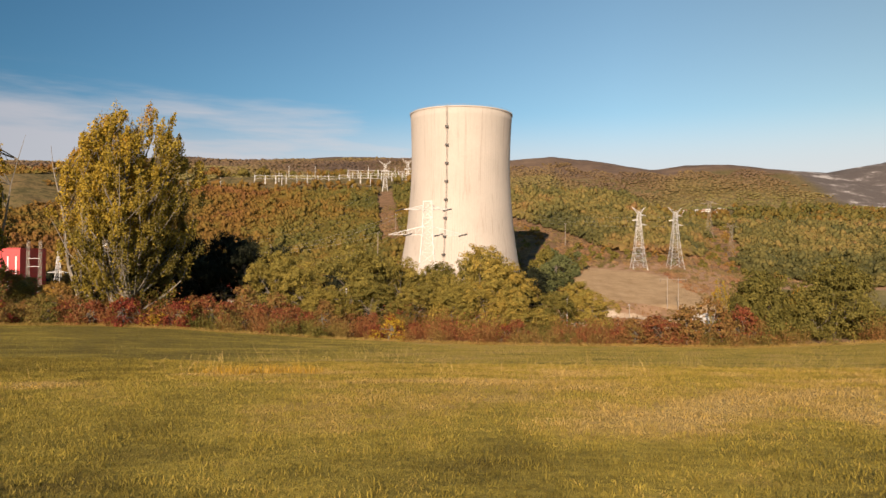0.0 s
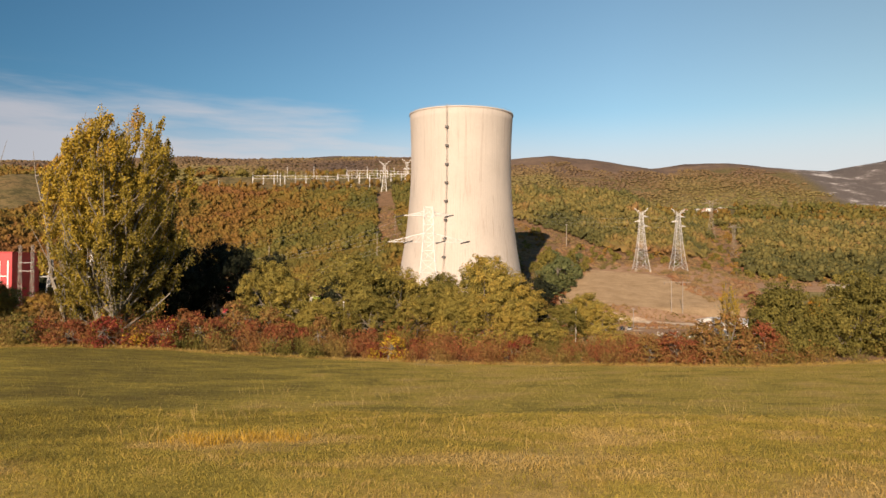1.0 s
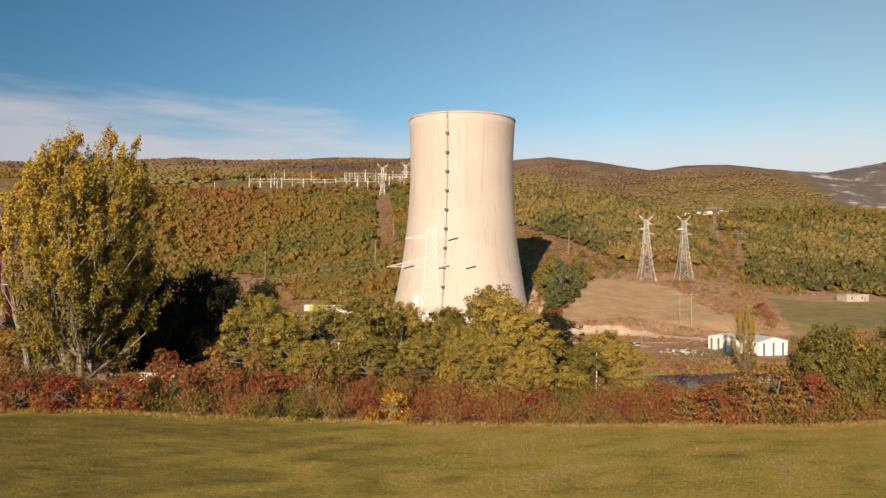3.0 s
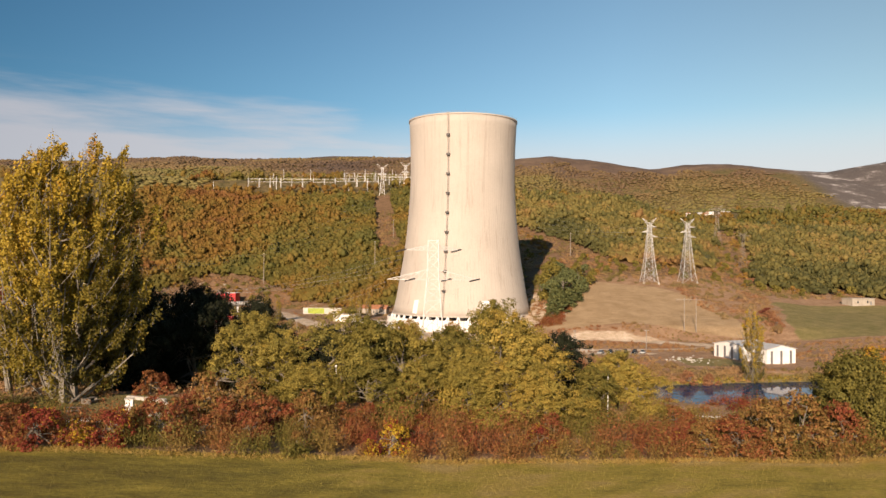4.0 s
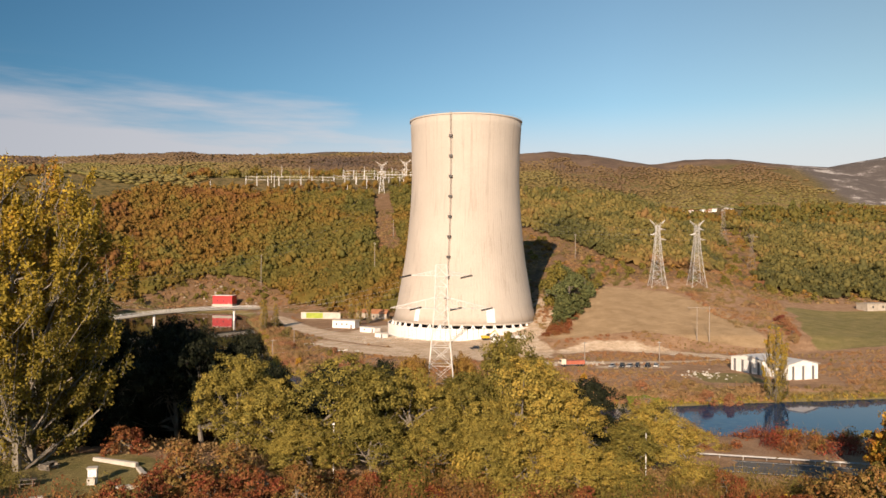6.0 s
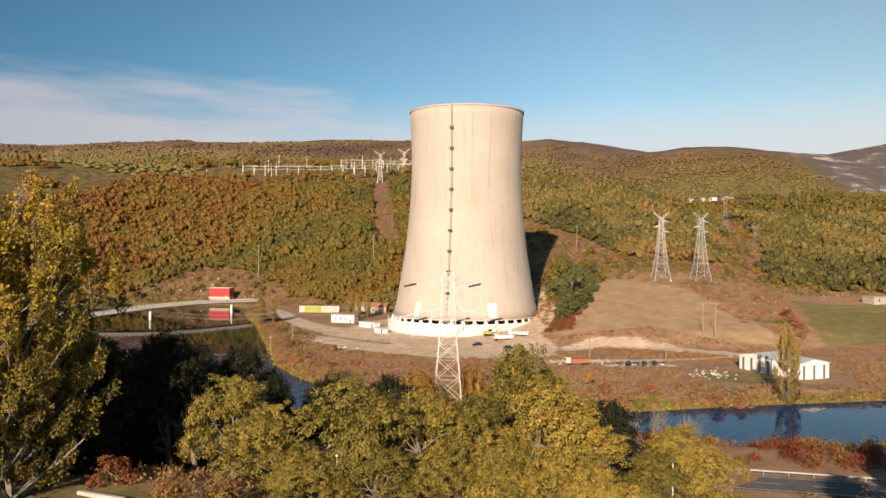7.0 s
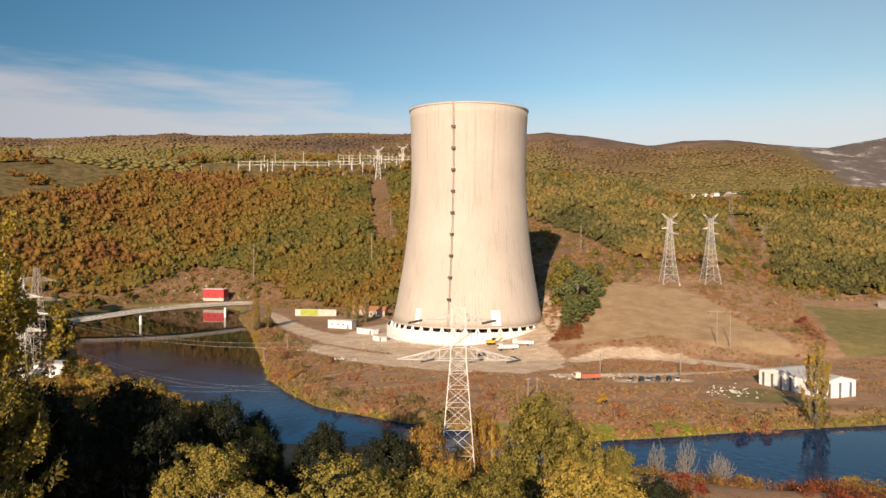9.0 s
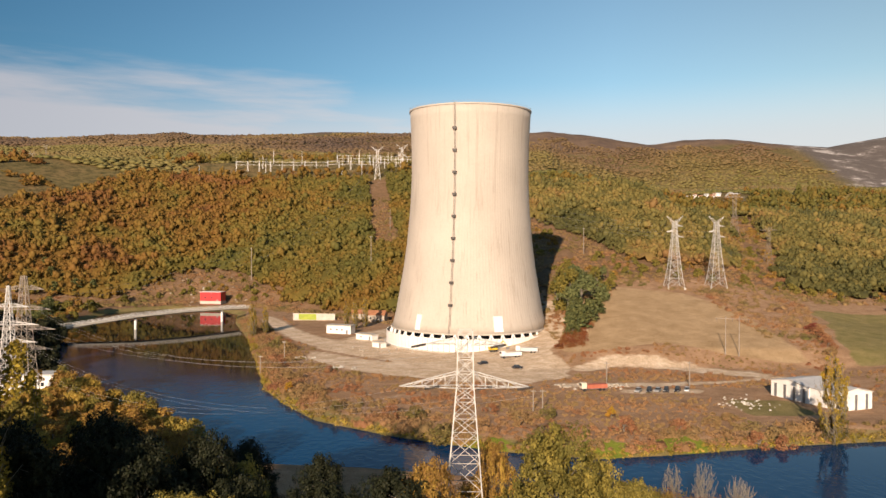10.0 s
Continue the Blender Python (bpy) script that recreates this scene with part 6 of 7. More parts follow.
blades("hedge_foot_grass", "fringe of tall pale dry grass along the hedge's foot", x, y, 0.25 + 0.35 * hr.random(6000), 0.016, 0.50 + 0.25 * hr.random(6000), hr, 3)
x, y = hr.uniform(-13.5, -3.5, 2600), hr.uniform(37, 44.5, 2600)
k = turf(x, y) > 0.86
blades("golden_grass", "patch of tall golden yellow grass in the pasture", x[k], y[k], 0.32 + 0.25 * hr.random(k.sum()), 0.014, 0.95 + 0.05 * hr.random(k.sum()), hr, 3)

# ---- road ----
ASPHALT = surface("asphalt", (0.075, 0.072, 0.068), (0.13, 0.125, 0.115), 0.4, 0.9, 0, 0.01)
LINE = surface("road_paint", (0.55, 0.54, 0.50), (0.75, 0.74, 0.70), 1.0, 0.8, 0, 0.0)


def road_mid(x):
    return 187 - 0.25 * (x - 34) - 5.2


def strip(x0, x1, off, half, lift, step=3.0):
    v, f = [], []
    xs = np.arange(x0, x1 + 0.1, step)
    for x_ in xs:
        for s in (-1, 1):
            v.append((x_ - 0.24 * (off + s * half) * -1, road_mid(x_) + off + s * half, 6.10 + lift))
    for k in range(len(xs) - 1):
        f.append((2 * k, 2 * k + 2, 2 * k + 3, 2 * k + 1))
    return v, f


tagged(new("road", mesh_of("road", *strip(-20, 170, 0, 4.4, 0.0), ASPHALT)), "two-lane grey asphalt road above the river", "road", kind="structure")
for off in (-3.7, 3.7):
    tagged(new("road_edge_line", mesh_of("road_edge_line", *strip(-20, 170, off, 0.09, 0.006), LINE)), "white painted edge line on asphalt", "road marking", kind="structure")
for k in range(22):
    v, f = strip(-18 + 8.6 * k, -14 + 8.6 * k, 0, 0.08, 0.006, 2.0)
    tagged(new("road_centre_line", mesh_of("road_centre_line", v, f, LINE)), "white painted centre dash on asphalt", "road marking", kind="structure")
rail = thing("guard_rail", "pale galvanised guard rail along the road's outer side", "guard rail")
bm = bmesh.new()
xs = np.arange(10, 170, 4.0)
prev = None
for x_ in xs:
    y_ = road_mid(x_) + 5.3
    cur = [bm.verts.new((x_, y_ + dy, 6.1 + dz)) for dy, dz in ((0.05, 0.50), (-0.04, 0.56), (0.03, 0.65), (-0.04, 0.74), (0.05, 0.82), (0.12, 0.66))]
    if prev:
        for k in range(6):
            bm.faces.new((prev[k], cur[k], cur[(k + 1) % 6], prev[(k + 1) % 6]))
    prev = cur
part("rail_beam", bm, STEEL, rail)
for x_ in xs:
    bm = box(bmesh.new(), x_ - 0.06, road_mid(x_) + 5.42, 5.4, x_ + 0.06, road_mid(x_) + 5.54, 6.85)
    part("post", bm, STEEL, rail)

# ---- lamp posts and picnic place behind the hedge ----
for x_, y_, top in ((-15.3, 131.0, 23.4), (22.4, 133.0, 22.3), (63.5, 133.5, 21.2)):
    z_ = z_at(x_, y_)
    ob = thing("street_lamp", "slim white lamp post with a small flat head", "street lamp", "lamp posts behind the hedge", place=pose(x_, y_, z_))
    bars_part("post", [((0, 0, -0.5), (0, 0, top - z_), 0.085, 0.055)], WHITE, ob, sides=8)
    bm = box(bmesh.new(), -0.13, -0.32, top - z_ - 0.06, 0.13, 0.16, top - z_ + 0.12)
    part("head", bm, WHITE, ob)
for x0, y0, x1, y1, h in ((-38.0, 130.0, -35.1, 125.5, 0.35), (-34.9, 123.4, -37.5, 122.1, 0.4), (-43.0, 118.1, -45.1, 116.7, 0.4), (-44.5, 133.0, -38.4, 130.6, 0.45)):
    d = Vector((x1 - x0, y1 - y0, 0))
    ob = thing("low_wall", "low pale concrete kerb wall of a picnic place", "wall", "picnic place walls", place=pose((x0 + x1) / 2, (y0 + y1) / 2, z_at((x0 + x1) / 2, (y0 + y1) / 2), 0, 0, math.degrees(math.atan2(d.y, d.x))))
    bm = box(bmesh.new(), -d.length / 2, -0.28, -0.5, d.length / 2, 0.28, h)
    bmesh.ops.bevel(bm, geom=bm.edges[:], offset=0.05, segments=1, affect="EDGES")
    part("masonry", bm, CONCRETE, ob)
ob = thing("water_fountain", "white stone drinking fountain in a picnic place", "fountain", place=pose(-40.7, 124.1, z_at(-40.7, 124.1), 0, 0, 12))
part("pillar", box(bmesh.new(), -0.45, -0.35, -0.4, 0.45, 0.35, 1.55), WHITE, ob)
part("cap", box(bmesh.new(), -0.55, -0.45, 1.552, 0.55, 0.45, 1.7), CONCRETE, ob)
part("basin", box(bmesh.new(), -0.4, -0.95, -0.4, 0.4, -0.352, 0.7), CONCRETE, ob)
for x_, y_, a in ((-47, 122.5, 20), (-48, 129, 70)):
    ob = thing("picnic_table", "weathered wooden picnic table with benches", "table", "picnic tables", place=pose(x_, y_, z_at(x_, y_), 0, 0, a))
    part("top", box(bmesh.new(), -0.9, -0.38, 0.70, 0.9, 0.38, 0.76), BARK, ob)
    for s in (-1, 1):
        part("bench", box(bmesh.new(), -0.9, s * 0.75 - 0.14, 0.42, 0.9, s * 0.75 + 0.14, 0.47), BARK, ob)
        part("trestle", box(bmesh.new(), s * 0.6 - 0.05, -0.8, -0.1, s * 0.6 + 0.05, 0.8, 0.699), BARK, ob)

# ---- bridge ----
bridge = thing("footbridge", "long pale concrete bridge with rails crossing the lake", "bridge")
ends = [(-236, 452, 3.4), (-201, 490, 5.6), (-178, 516, 8.2), (-158, 538.5, 9.0), (-140, 559, 8.7), (-127, 573.7, 8.2)]
sv = Vector((-0.749, 0.662, 0))
bm = bmesh.new()
prev = None
for e in ends:
    q = Vector(e)
    cur = [bm.verts.new(q + sv * a + Vector((0, 0, b))) for a, b in ((-2.6, 0), (2.6, 0), (2.6, -0.9), (1.4, -1.5), (-1.4, -1.5), (-2.6, -0.9))]
    if prev:
        for k in range(6):
            bm.faces.new((prev[k], prev[(k + 1) % 6], cur[(k + 1) % 6], cur[k]))
    else:
        bm.faces.new(cur)
    prev = cur
bm.faces.new(prev[::-1])
bmesh.ops.recalc_face_normals(bm, faces=bm.faces)
part("deck", bm, CONCRETE, bridge)
for s in (-2.45, 2.45):
    seg = []
    for p, q in zip(ends, ends[1:]):
        p, q = Vector(p) + sv * s, Vector(q) + sv * s
        for h in (0.5, 1.05):
            seg.append((p + Vector((0, 0, h)), q + Vector((0, 0, h)), 0.09, 0.09))
        for k in range(12):
            m = p.lerp(q, k / 12)
            seg.append((m, m + Vector((0, 0, 1.05)), 0.07, 0.07))
    bars_part("railing", seg, WHITE, bridge)
for p in (ends[2], ends[4]):
    bars_part("pier", [((p[0], p[1], -3), (p[0], p[1], p[2] - 1.45), 0.75, 0.75)], WHITE, bridge, sides=12)


# ---- buildings ----
GLASS = surface("dark_window", (0.02, 0.025, 0.03), (0.05, 0.06, 0.07), 0.5, 0.15, 0, 0.0)
TILE = surface("clay_tiles", (0.30, 0.13, 0.06), (0.44, 0.20, 0.10), 0.8, 0.85, 0, 0.02)
SHEET = surface("roof_sheet", (0.46, 0.46, 0.45), (0.60, 0.59, 0.57), 0.4, 0.6, 0.1, 0.01)
PLASTER = surface("old_plaster", (0.42, 0.38, 0.32), (0.62, 0.58, 0.52), 0.5, 0.9, 0, 0.01)
STONE = surface("rough_stone", (0.30, 0.26, 0.21), (0.46, 0.41, 0.34), 0.6, 0.95, 0, 0.05)


def house(name, label, category, x_, y_, turn, w, d, h, wall, roof, rise, windows, group="", z_=None, eave=0.35, door=True):
    """Gabled or lean-to block: wall with depth, roof slabs, windows as parts."""
    zz = min(z_at(x_, y_), z_at(x_ + w / 3, y_)) if z_ is None else z_
    ob = thing(name, label, category, group, place=pose(x_, y_, zz, 0, 0, turn))
    bm = box(bmesh.new(), -w / 2, -d / 2, -1.5, w / 2, d / 2, h)
    part("wall", bm, wall, ob)
    bm = bmesh.new()
    if rise > 0:
        pts = [(-w / 2 - eave, -d / 2 - eave, h - 0.05), (-w / 2 - eave, 0, h + rise), (-w / 2 - eave, d / 2 + eave, h - 0.05)]
        rows_ = []
        for sx in (0, w + 2 * eave):
            rows_.append([bm.verts.new((a + sx, b, c + dz)) for dz in (0, 0.22) for a, b, c in pts])
        a, b = rows_
        for q in ((0, 1, 4, 3), (1, 2, 5, 4)):
            bm.faces.new([a[i] for i in q])
            bm.faces.new([b[i] for i in q[::-1]])
        for i, j in ((0, 1), (1, 2)):
            bm.faces.new((a[i], b[i], b[j], a[j]))
            bm.faces.new((a[3 + j], b[3 + j], b[3 + i], a[3 + i]))
        bm.faces.new((a[0], a[3], b[3], b[0]))
        bm.faces.new((a[2], b[2], b[5], a[5]))
        part("roof", bm, roof, ob)
        for sx in (-w / 2 + 0.01, w / 2 - 0.26):
            bm = bmesh.new()
            tri = [bm.verts.new((sx + dx, y2, z2)) for dx in (0, 0.25) for y2, z2 in ((-d / 2, h), (0, h + rise - 0.02), (d / 2, h))]
            bm.faces.new(tri[:3])
            bm.faces.new(tri[3:][::-1])
            for i in range(3):
                bm.faces.new((tri[i], tri[3 + i], tri[3 + (i + 1) % 3], tri[(i + 1) % 3]))
            part("gable", bm, wall, ob)
    else:
        box(bm, -w / 2 - eave, -d / 2 - eave, h + 0.003, w / 2 + eave, d / 2 + eave, h + 0.35)
        part("roof", bm, roof, ob)
    for wx, wz_, ww, wh in windows:
        part("window", box(bmesh.new(), wx - ww / 2, -d / 2 - 0.06, wz_ - wh / 2, wx + ww / 2, -d / 2 + 0.1, wz_ + wh / 2), GLASS, ob)
    if door:
        part("door", box(bmesh.new(), w * 0.3, -d / 2 - 0.05, 0, w * 0.3 + 1.1, -d / 2 + 0.1, 2.1), GREY_METAL, ob)
    return ob


red = house("red_building", "bright red sheet-metal building with pale plinth by the lake", "building", -171.5, 650, -8, 16, 9, 7.2, RED, RED, 0, [(-4, 3.5, 1.2, 1.0), (1, 3.5, 1.2, 1.0)], z_=4.6)
part("plinth", box(bmesh.new(), -8.15, -4.65, -1.2, 8.15, 4.65, 0.9), CONCRETE, red)
part("parapet", box(bmesh.new(), -8.2, -4.7, 7.56, 8.2, 4.7, 7.8), WHITE, red)
plant = house("plant_hall", "tall bright red power plant hall with pale steel bracing", "building", -203, 352, 4, 34, 26, 25.5, RED, RED, 0, [], z_=z_at(-180, 345), door=False)
for x_ in (-12, -6, 0, 6, 12, 15.5):
    part("brace_frame", box(bmesh.new(), x_ - 0.3, -13.35, -1, x_ + 0.3, -13.02, 22), WHITE, plant)
for z_ in (8, 15):
    part("brace_frame", box(bmesh.new(), -13, -13.45, z_, 15, -13.05, z_ + 0.5), WHITE, plant)
gate = thing("portal_gantry", "pale lattice steel portal in front of a red plant hall", "gantry", place=pose(-174, 331, z_at(-174, 331)))
top = 36.5 - z_at(-174, 331)
for s in (-2.6, 2.6):
    bars_part("column", lattice_segs([(0, 1.3), (top, 0.8)], 0.075, 0.035, np.linspace(0, top, 8)), RUSTY, gate).location = (s, 0, 0)
for z_ in (top * 0.62, top * 0.74):
    bars_part("beam", [((-2.6, -0.5, z_), (2.6, -0.5, z_), 0.13, 0.13), ((-2.6, 0.5, z_), (2.6, 0.5, z_), 0.13, 0.13)] + [((-2.6 + 1.3 * k, -0.5, z_), (-1.3 + 1.3 * k, 0.5, z_), 0.07, 0.07) for k in range(4)], STEEL, gate)
house("control_hut", "small white flat-roofed control building near pylons", "building", -131, 297, 10, 9, 6, 3.6, WHITE, SHEET, 0, [(-2.5, 1.9, 1.2, 1.0), (0.5, 1.9, 1.2, 1.0)])
house("control_hut", "small white flat-roofed control building near pylons", "building", -136, 322, 10, 14, 7, 5.5, WHITE, SHEET, 0, [(-4, 2.6, 1.4, 1.2), (0, 2.6, 1.4, 1.2), (3.2, 2.6, 1.0, 1.2)])
house("yard_hut", "white rendered flat-roofed hut with small openings by a dirt yard", "building", -55.5, 482, -18, 14, 6, 4.2, WHITE, CONCRETE, 0, [(-4.5, 2.2, 0.9, 0.9), (-1.0, 2.2, 0.9, 0.9), (2.0, 2.2, 0.9, 0.9)])
house("yard_hut", "low white storage block beside the tower", "building", -39.5, 458, -38, 11, 4.5, 2.6, WHITE, CONCRETE, 0, [(-2, 1.4, 0.9, 0.8)])
house("yard_hut", "low white storage block beside the tower", "building", -31.5, 432, -45, 6, 3.5, 2.2, WHITE, CONCRETE, 0, [])
house("tiled_house", "small house with orange clay tile roof behind the yard", "house", -40, 536, -10, 11, 8, 4.0, STONE, TILE, 2.4, [(-3, 2, 1, 1.2), (1, 2, 1, 1.2)])
house("tiled_house", "small house with orange clay tile roof behind the yard", "house", -52, 548, 8, 9, 7, 3.6, STONE, TILE, 2.0, [(-2, 2, 1, 1.2)])
ob = thing("yard_wall", "pale concrete yard wall with a green painted panel", "wall", place=pose(-79, 542, z_at(-79, 542), 0, 0, -4))
part("masonry", box(bmesh.new(), -13, -0.3, -1, 13, 0.3, 4.2), CONCRETE, ob)
GREENP = surface("green_paint", (0.22, 0.30, 0.03), (0.36, 0.42, 0.05), 0.5, 0.7, 0, 0.0)
part("painted_panel", box(bmesh.new(), -9.5, -0.34, 0.3, 1.5, -0.304, 3.9), GREENP, ob)
house("stone_ruin", "roofless old stone barn at the edge of a green meadow", "building", 247, 478, 15, 16, 8, 3.6, STONE, STONE, 0, [(-4, 1.8, 1.0, 1.2), (3, 1.8, 1.0, 1.2)])


def warehouse(x0, y0, x1, y1, depth, h, stripes, label):
    d = Vector((x1 - x0, y1 - y0, 0))
    w = d.length
    zz = z_at((x0 + x1) / 2, (y0 + y1) / 2)
    ob = thing("warehouse", label, "warehouse", "sheds by the river", place=Matrix.Translation((x0, y0, zz)) @ Matrix.Rotation(math.atan2(d.y, d.x), 4, "Z"))
    part("wall", box(bmesh.new(), 0, 0, -1, w, depth, h), WHITE, ob)
    bm = bmesh.new()
    for a, b in (((-0.4, h + 0.05), (w / 2, h + 1.5)), ((w / 2, h + 1.5), (w + 0.4, h + 0.05))):
        vs = [bm.verts.new((q[0], y2, q[1] + dz)) for q in (a, b) for y2 in (-0.5, depth + 0.5) for dz in (0, 0.18)]
        for f_ in ((0, 4, 5, 1), (2, 3, 7, 6), (0, 2, 6, 4), (1, 5, 7, 3), (0, 1, 3, 2), (4, 6, 7, 5)):
            bm.faces.new([vs[i] for i in f_])
    bmesh.ops.recalc_face_normals(bm, faces=bm.faces)
    part("roof", bm, SHEET, ob)
    for y2 in (0.01, depth - 0.21):
        bm = bmesh.new()
        tri = [bm.verts.new((x2, y2 + dy, z2)) for dy in (0, 0.2) for x2, z2 in ((0, h), (w / 2, h + 1.45), (w, h))]
        bm.faces.new(tri[:3])
        bm.faces.new(tri[3:][::-1])
        for i in range(3):
            bm.faces.new((tri[i], tri[3 + i], tri[3 + (i + 1) % 3], tri[(i + 1) % 3]))
        part("gable", bm, WHITE, ob)
    for k in range(stripes):
        x2 = w * (k + 0.5) / stripes
        part("shutter", box(bmesh.new(), x2 - 0.5, -0.06, 0.0, x2 + 0.5, 0.1, h - 0.5), GREY_METAL, ob, "dark grey sheet shutter")
    return ob


warehouse(106.0, 323.5, 112.0, 310.0, 14, 5.0, 4, "white rendered warehouse with dark vertical shutters and pale roof")
warehouse(116.2, 299.5, 128.6, 304.0, 12, 5.2, 3, "white rendered warehouse with dark vertical shutters and pale roof")
vr = np.random.default_rng(77)
for k in range(12):
    x_, y_ = 392 + 6.8 * k + vr.uniform(-3, 3), 1258 + vr.uniform(-8, 22)
    house("village_house", "far white village house with tiled roof", "house", x_, y_, vr.uniform(-40, 40), vr.uniform(5, 8), 6, vr.uniform(2.4, 3.6), WHITE if vr.random() < 0.3 else PLASTER, TILE if vr.random() < 0.5 else SHEET, 1.6,
          [(-2.0, 1.8, 1.0, 1.2), (2.0, 1.8, 1.0, 1.2)], "far village", door=False)

# ---- yard: vehicles, poles, rubble ----
RUBBER = surface("tyre_rubber", (0.012, 0.012, 0.012), (0.03, 0.03, 0.03), 3, 0.85, 0, 0.0)
SILVER = surface("silver_car_paint", (0.42, 0.43, 0.44), (0.52, 0.53, 0.54), 0.5, 0.3, 0.5, 0.0)
NAVY = surface("dark_car_paint", (0.012, 0.015, 0.025), (0.03, 0.034, 0.045), 0.5, 0.25, 0.3, 0.0)
YELLOW = surface("machine_yellow", (0.50, 0.33, 0.02), (0.62, 0.42, 0.03), 0.6, 0.5, 0, 0.0)
CREAM = surface("cream_panel", (0.62, 0.55, 0.42), (0.72, 0.66, 0.54), 0.6, 0.6, 0, 0.0)


def wheels(ob, xs_, half, r_, wide=0.24):
    for x_ in xs_:
        for s in (-1, 1):
            w_ = bars_part("wheel", [((x_, s * half - wide / 2, r_), (x_, s * half + wide / 2, r_), r_, r_)], RUBBER, ob, "black tyre", 14)
            bars_part("rim", [((x_, s * (half + 0.10), r_), (x_, s * (half + 0.135), r_), r_ * 0.55, r_ * 0.5)], SILVER, w_, sides=10)


def car(paint, label, place, tall=1.5):
    ob = thing("car", label, "car", "parked cars in the yard", place=place)
    bm = bmesh.new()
    outline = [(-2.1, 0.35), (-2.15, 0.75), (-1.95, 0.95), (-0.95, 1.0), (1.5, 1.0), (2.1, 0.95), (2.15, 0.5), (2.1, 0.35)]
    a = [bm.verts.new((u, -0.86, v)) for u, v in outline]
    b = [bm.verts.new((u, 0.86, v)) for u, v in outline]
    bm.faces.new(a)
    bm.faces.new(b[::-1])
    for i in range(len(a)):
        j = (i + 1) % len(a)
        bm.faces.new((a[i], b[i], b[j], a[j]))
    bmesh.ops.recalc_face_normals(bm, faces=bm.faces)
    bmesh.ops.bevel(bm, geom=bm.edges[:], offset=0.06, segments=1, affect="EDGES")
    part("body", bm, paint, ob)
    bm = bmesh.new()
    lo = [bm.verts.new((u, v, 0.98)) for u, v in ((-1.1, -0.78), (1.85, -0.78), (1.85, 0.78), (-1.1, 0.78))]
    hi = [bm.verts.new((u, v, tall)) for u, v in ((-0.35, -0.62), (1.35, -0.62), (1.35, 0.62), (-0.35, 0.62))]
    for i in range(4):
        j = (i + 1) % 4
        bm.faces.new((lo[i], lo[j], hi[j], hi[i]))
    part("windows", bm, GLASS, ob)
    part("roof", box(bmesh.new(), -0.4, -0.64, tall - 0.01, 1.4, 0.64, tall + 0.05), paint, ob)
    for s in (-1, 1):
        part("headlight", box(bmesh.new(), -2.19, s * 0.6 - 0.18, 0.66, -2.1, s * 0.6 + 0.18, 0.80), WHITE, ob)
    wheels(ob, (-1.3, 1.3), 0.78, 0.33)
    return ob


for x_, paint, a, lab in ((62.8, SILVER, 62, "silver hatchback parked on bare ground"), (66.6, NAVY, 66, "dark estate car parked on bare ground"), (69.5, SILVER, 60, "silver hatchback parked on bare ground"), (72.5, NAVY, 68, "dark estate car parked on bare ground"), (76.3, NAVY, 63, "dark estate car parked on bare ground"), (79.6, SILVER, 70, "silver hatchback parked on bare ground")):
    y_ = 328.0 + 0.06 * (x_ - 70)
    car(paint, lab, pose(x_, y_, z_at(x_, y_), 0, 0, a), 1.5 if paint is SILVER else 1.7)
car(NAVY, "dark car standing on the yard before the tower", pose(14.0, 382, z_at(14, 382), 0, 0, 20))
car(NAVY, "dark car standing on the yard before the tower", pose(27, 372, z_at(27, 372), 0, 0, 160))


def lorry(x_, y_, a, cab, bed, label):
    ob = thing("lorry", label, "lorry", place=pose(x_, y_, z_at(x_, y_), 0, 0, a))
    part("chassis", box(bmesh.new(), -4.6, -0.9, 0.6, 4.4, 0.9, 0.9), GREY_METAL, ob)
    bm = box(bmesh.new(), -4.8, -1.15, 0.903, -2.9, 1.15, 2.9)
    bmesh.ops.bevel(bm, geom=bm.edges[:], offset=0.12, segments=1, affect="EDGES")
    part("cab", bm, cab, ob)
    part("windscreen", box(bmesh.new(), -4.84, -0.95, 1.8, -4.78, 0.95, 2.6), GLASS, ob)
    part("load_bed", box(bmesh.new(), -2.7, -1.2, 0.903, 4.5, 1.2, 2.3), bed, ob)
    wheels(ob, (-3.8, 1.9, 3.3), 1.0, 0.5, 0.32)
    return ob


RUST = surface("faded_red_paint", (0.34, 0.09, 0.05), (0.46, 0.15, 0.09), 0.6, 0.7, 0, 0.003)
lorry(48.5, 331.0, 12, CREAM, RUST, "lorry with faded red load bed beside spoil heaps")
lorry(26.5, 392.0, 20, WHITE, WHITE, "white lorry standing at the tower's foot")
lorry(34.0, 398.0, -10, WHITE, SHEET, "white lorry standing at the tower's foot")
ex = thing("excavator", "yellow tracked excavator at the foot of the tower", "excavator", place=pose(20.5, 409, z_at(20.5, 409), 0, 0, 10))
for s in (-1, 1):
    bm = box(bmesh.new(), -1.9, s * 1.1 - 0.3, 0, 1.9, s * 1.1 + 0.3, 0.9)
    bmesh.ops.bevel(bm, geom=bm.edges[:], offset=0.22, segments=2, affect="EDGES")
    part("track", bm, RUBBER, ex)
part("house_body", box(bmesh.new(), -2.2, -1.3, 1.0, 1.6, 1.3, 2.1), YELLOW, ex)
part("cab", box(bmesh.new(), 0.2, -1.25, 2.103, 1.7, 0.1, 3.2), GLASS, ex)
bars_part("boom", [((1.4, 0.4, 1.9), (4.6, 0.4, 4.6), 0.32, 0.25)], YELLOW, ex)
bars_part("stick", [((4.6, 0.4, 4.6), (6.6, 0.4, 1.8), 0.24, 0.18)], YELLOW, ex)
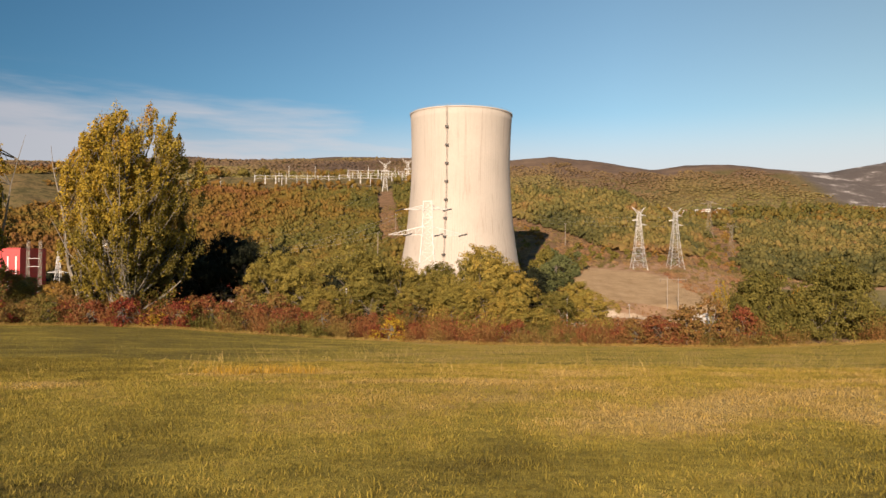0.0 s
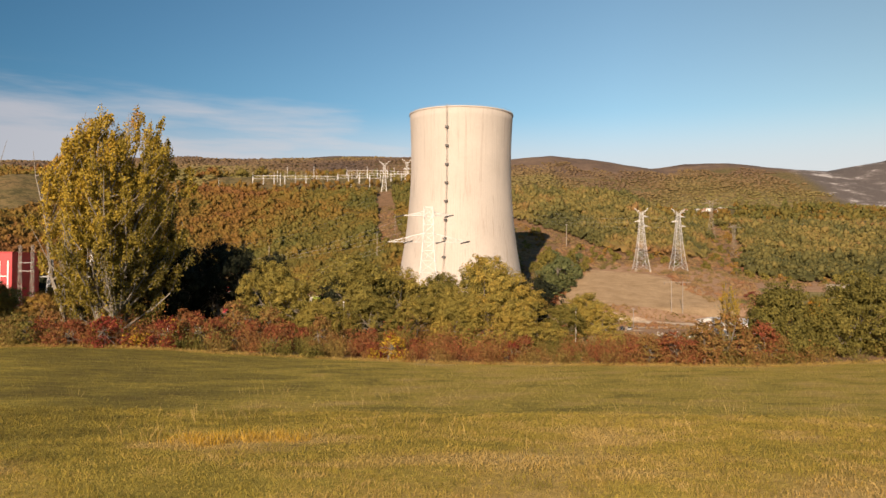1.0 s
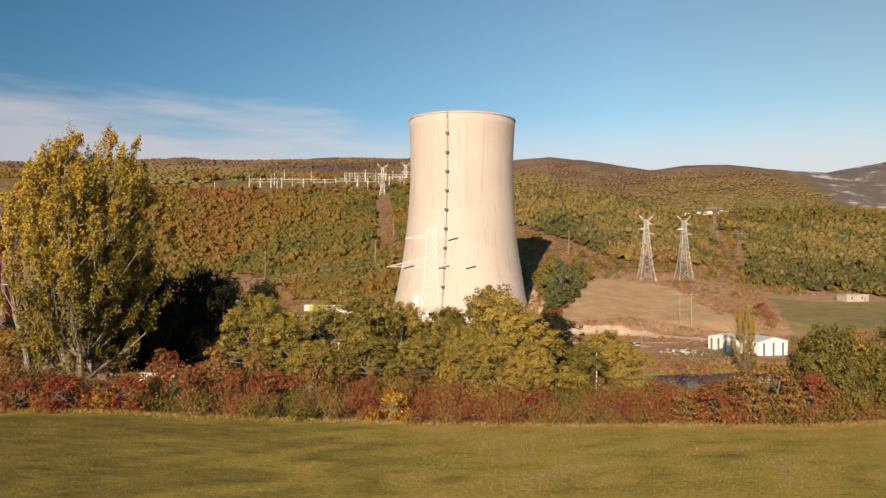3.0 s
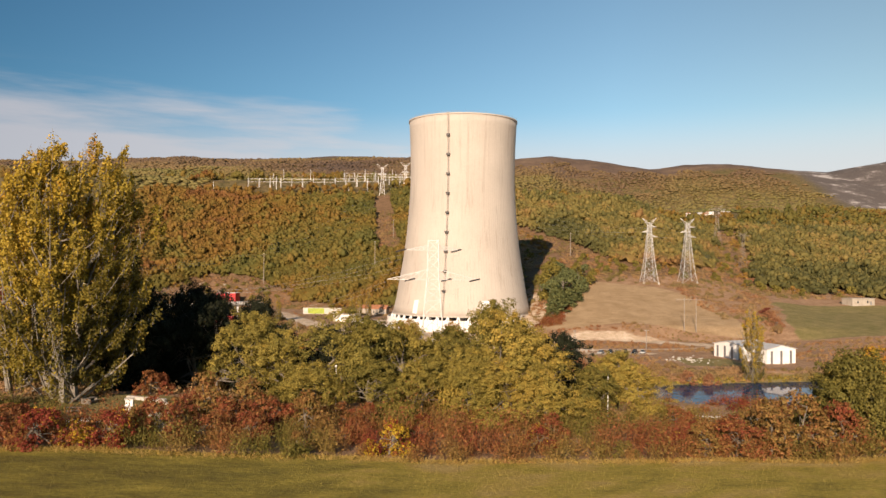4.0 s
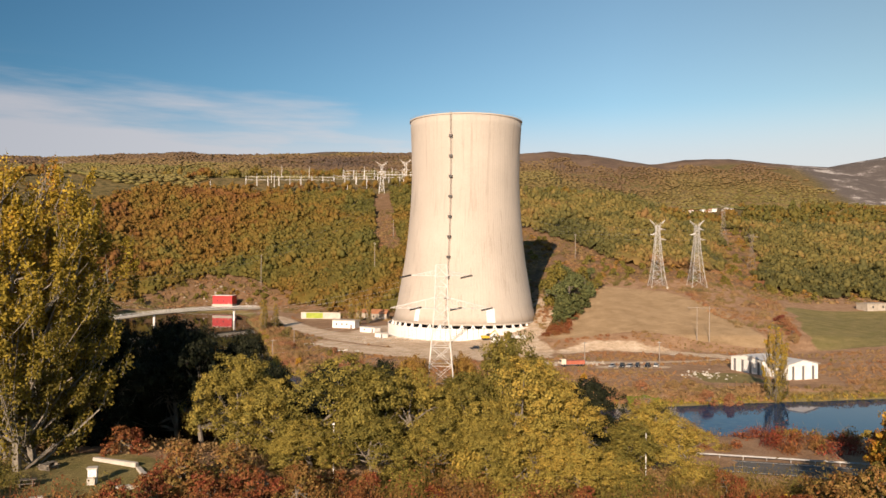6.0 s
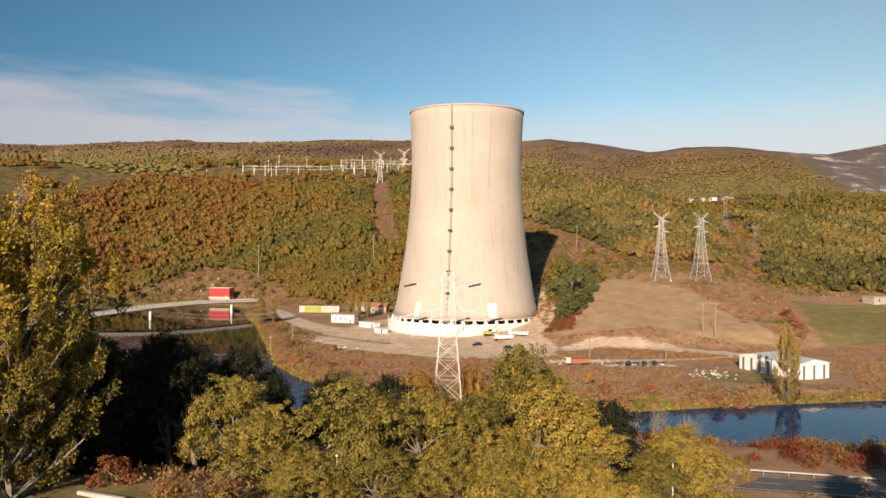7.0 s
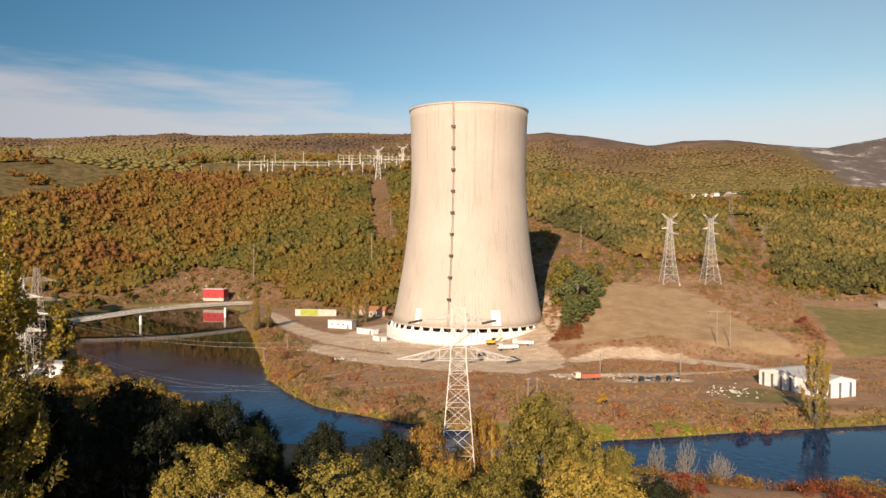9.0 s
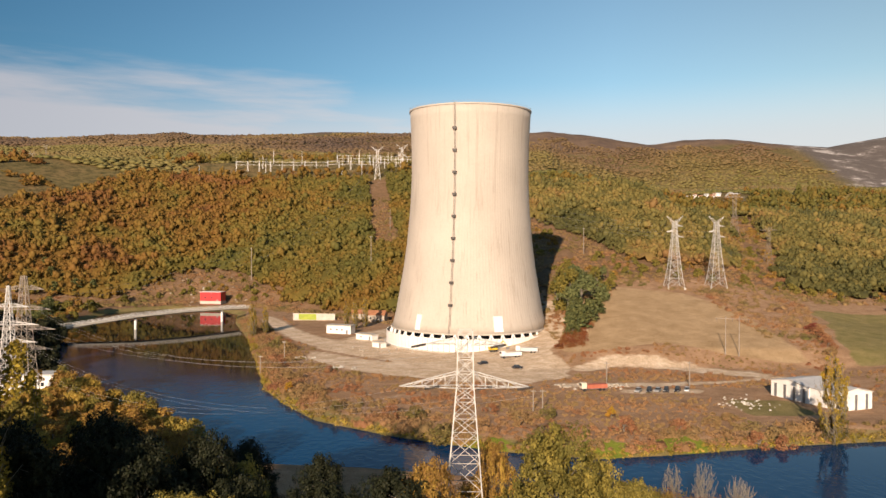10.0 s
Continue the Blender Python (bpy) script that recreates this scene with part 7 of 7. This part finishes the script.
part("bucket", box(bmesh.new(), 6.1, -0.2, 0.7, 7.1, 1.0, 1.75), GREY_METAL, ex)
hp = thing("twin_pole", "pair of tall grey poles joined by a crossbar on the meadow", "utility pole", place=pose(115.6, 381.0, z_at(115.6, 381.0), 0, 0, -20))
for s in (-2.6, 2.6):
    bars_part("pole", [((s, 0, -1.2), (s, 0, 15.8), 0.22, 0.14)], RUSTY, hp, sides=8)
bars_part("crossbar", [((-6.6, 0, 14.9), (6.6, 0, 14.9), 0.12, 0.12)], RUSTY, hp)
for s in (-6, 0, 6):
    bars_part("insulator", [((s, 0, 14.8), (s, 0, 13.5), 0.09, 0.09)], DARK, hp, sides=8)
for x_, y_, h_ in ((54.5, 338, 8.5), (83, 336, 9), (23.7, 300, 6.5), (26.5, 300, 6.5), (-69, 395, 8), (60, 470, 12), (-12, 590, 22), (-52, 640, 24), (-152, 690, 26), (96, 590, 18), (-45, 770, 18), (-74, 372, 7.5)):
    ob = thing("utility_pole", "slim weathered utility pole with a short crosspiece", "utility pole", "utility poles", place=pose(x_, y_, z_at(x_, y_)))
    bars_part("pole", [((0, 0, -1), (0, 0, h_), 0.17 + 0.006 * h_, 0.12 + 0.004 * h_)], RUSTY, ob, sides=8)
    bars_part("crosspiece", [((-0.9, 0, h_ - 0.5), (0.9, 0, h_ - 0.5), 0.09, 0.09)], STEEL, ob)
# rubble and spoil
def rubble(name, label, pts, material, r_):
    v, f = [], []
    for x_, y_, s in pts:
        bm = bmesh.new()
        bmesh.ops.create_icosphere(bm, subdivisions=1, radius=1)
        base = len(v)
        sc = s * r_.uniform(0.6, 1.2, 3)
        zz = z_at(x_, y_)
        for q in bm.verts:
            j = r_.uniform(0.75, 1.2)
            v.append((x_ + q.co.x * sc[0] * j, y_ + q.co.y * sc[1] * j, zz + q.co.z * sc[2] * 0.7 * j + 0.2 * s))
        for fc in bm.faces:
            f.append(tuple(base + w_.index for w_ in fc.verts))
        bm.free()
    return tagged(new(name, mesh_of(name, v, f, material)), label, "rubble", kind="stuff")


rubble("rubble", "pale concrete rubble dumped beside the white sheds", [(92 + vr.normal(0, 5), 311 + vr.normal(0, 5), vr.uniform(0.2, 0.6)) for _ in range(60)], CONCRETE, vr)
rubble("spoil_heaps", "low heaps of pale earth and stone round the yard", [(vr.uniform(36, 62), 338 + vr.normal(0, 2.2), vr.uniform(0.4, 1.0)) for _ in range(60)] + [(vr.uniform(-45, -15), 420 + vr.normal(0, 5), vr.uniform(0.3, 0.8)) for _ in range(30)], STONE, vr)
rubble("broken_concrete", "broken white concrete lying at the yard's edge", [(a + vr.normal(0, 4), b + vr.normal(0, 3), vr.uniform(0.3, 0.9)) for a, b in ((-64, 399), (-44, 376)) for _ in range(26)], CONCRETE, vr)
rubble("outcrop_rocks", "pale limestone blocks scattered on the lakeside slope", [(vr.uniform(-215, -90), 655 + vr.uniform(-12, 45), vr.uniform(0.5, 1.6)) for _ in range(60)], STONE, vr)
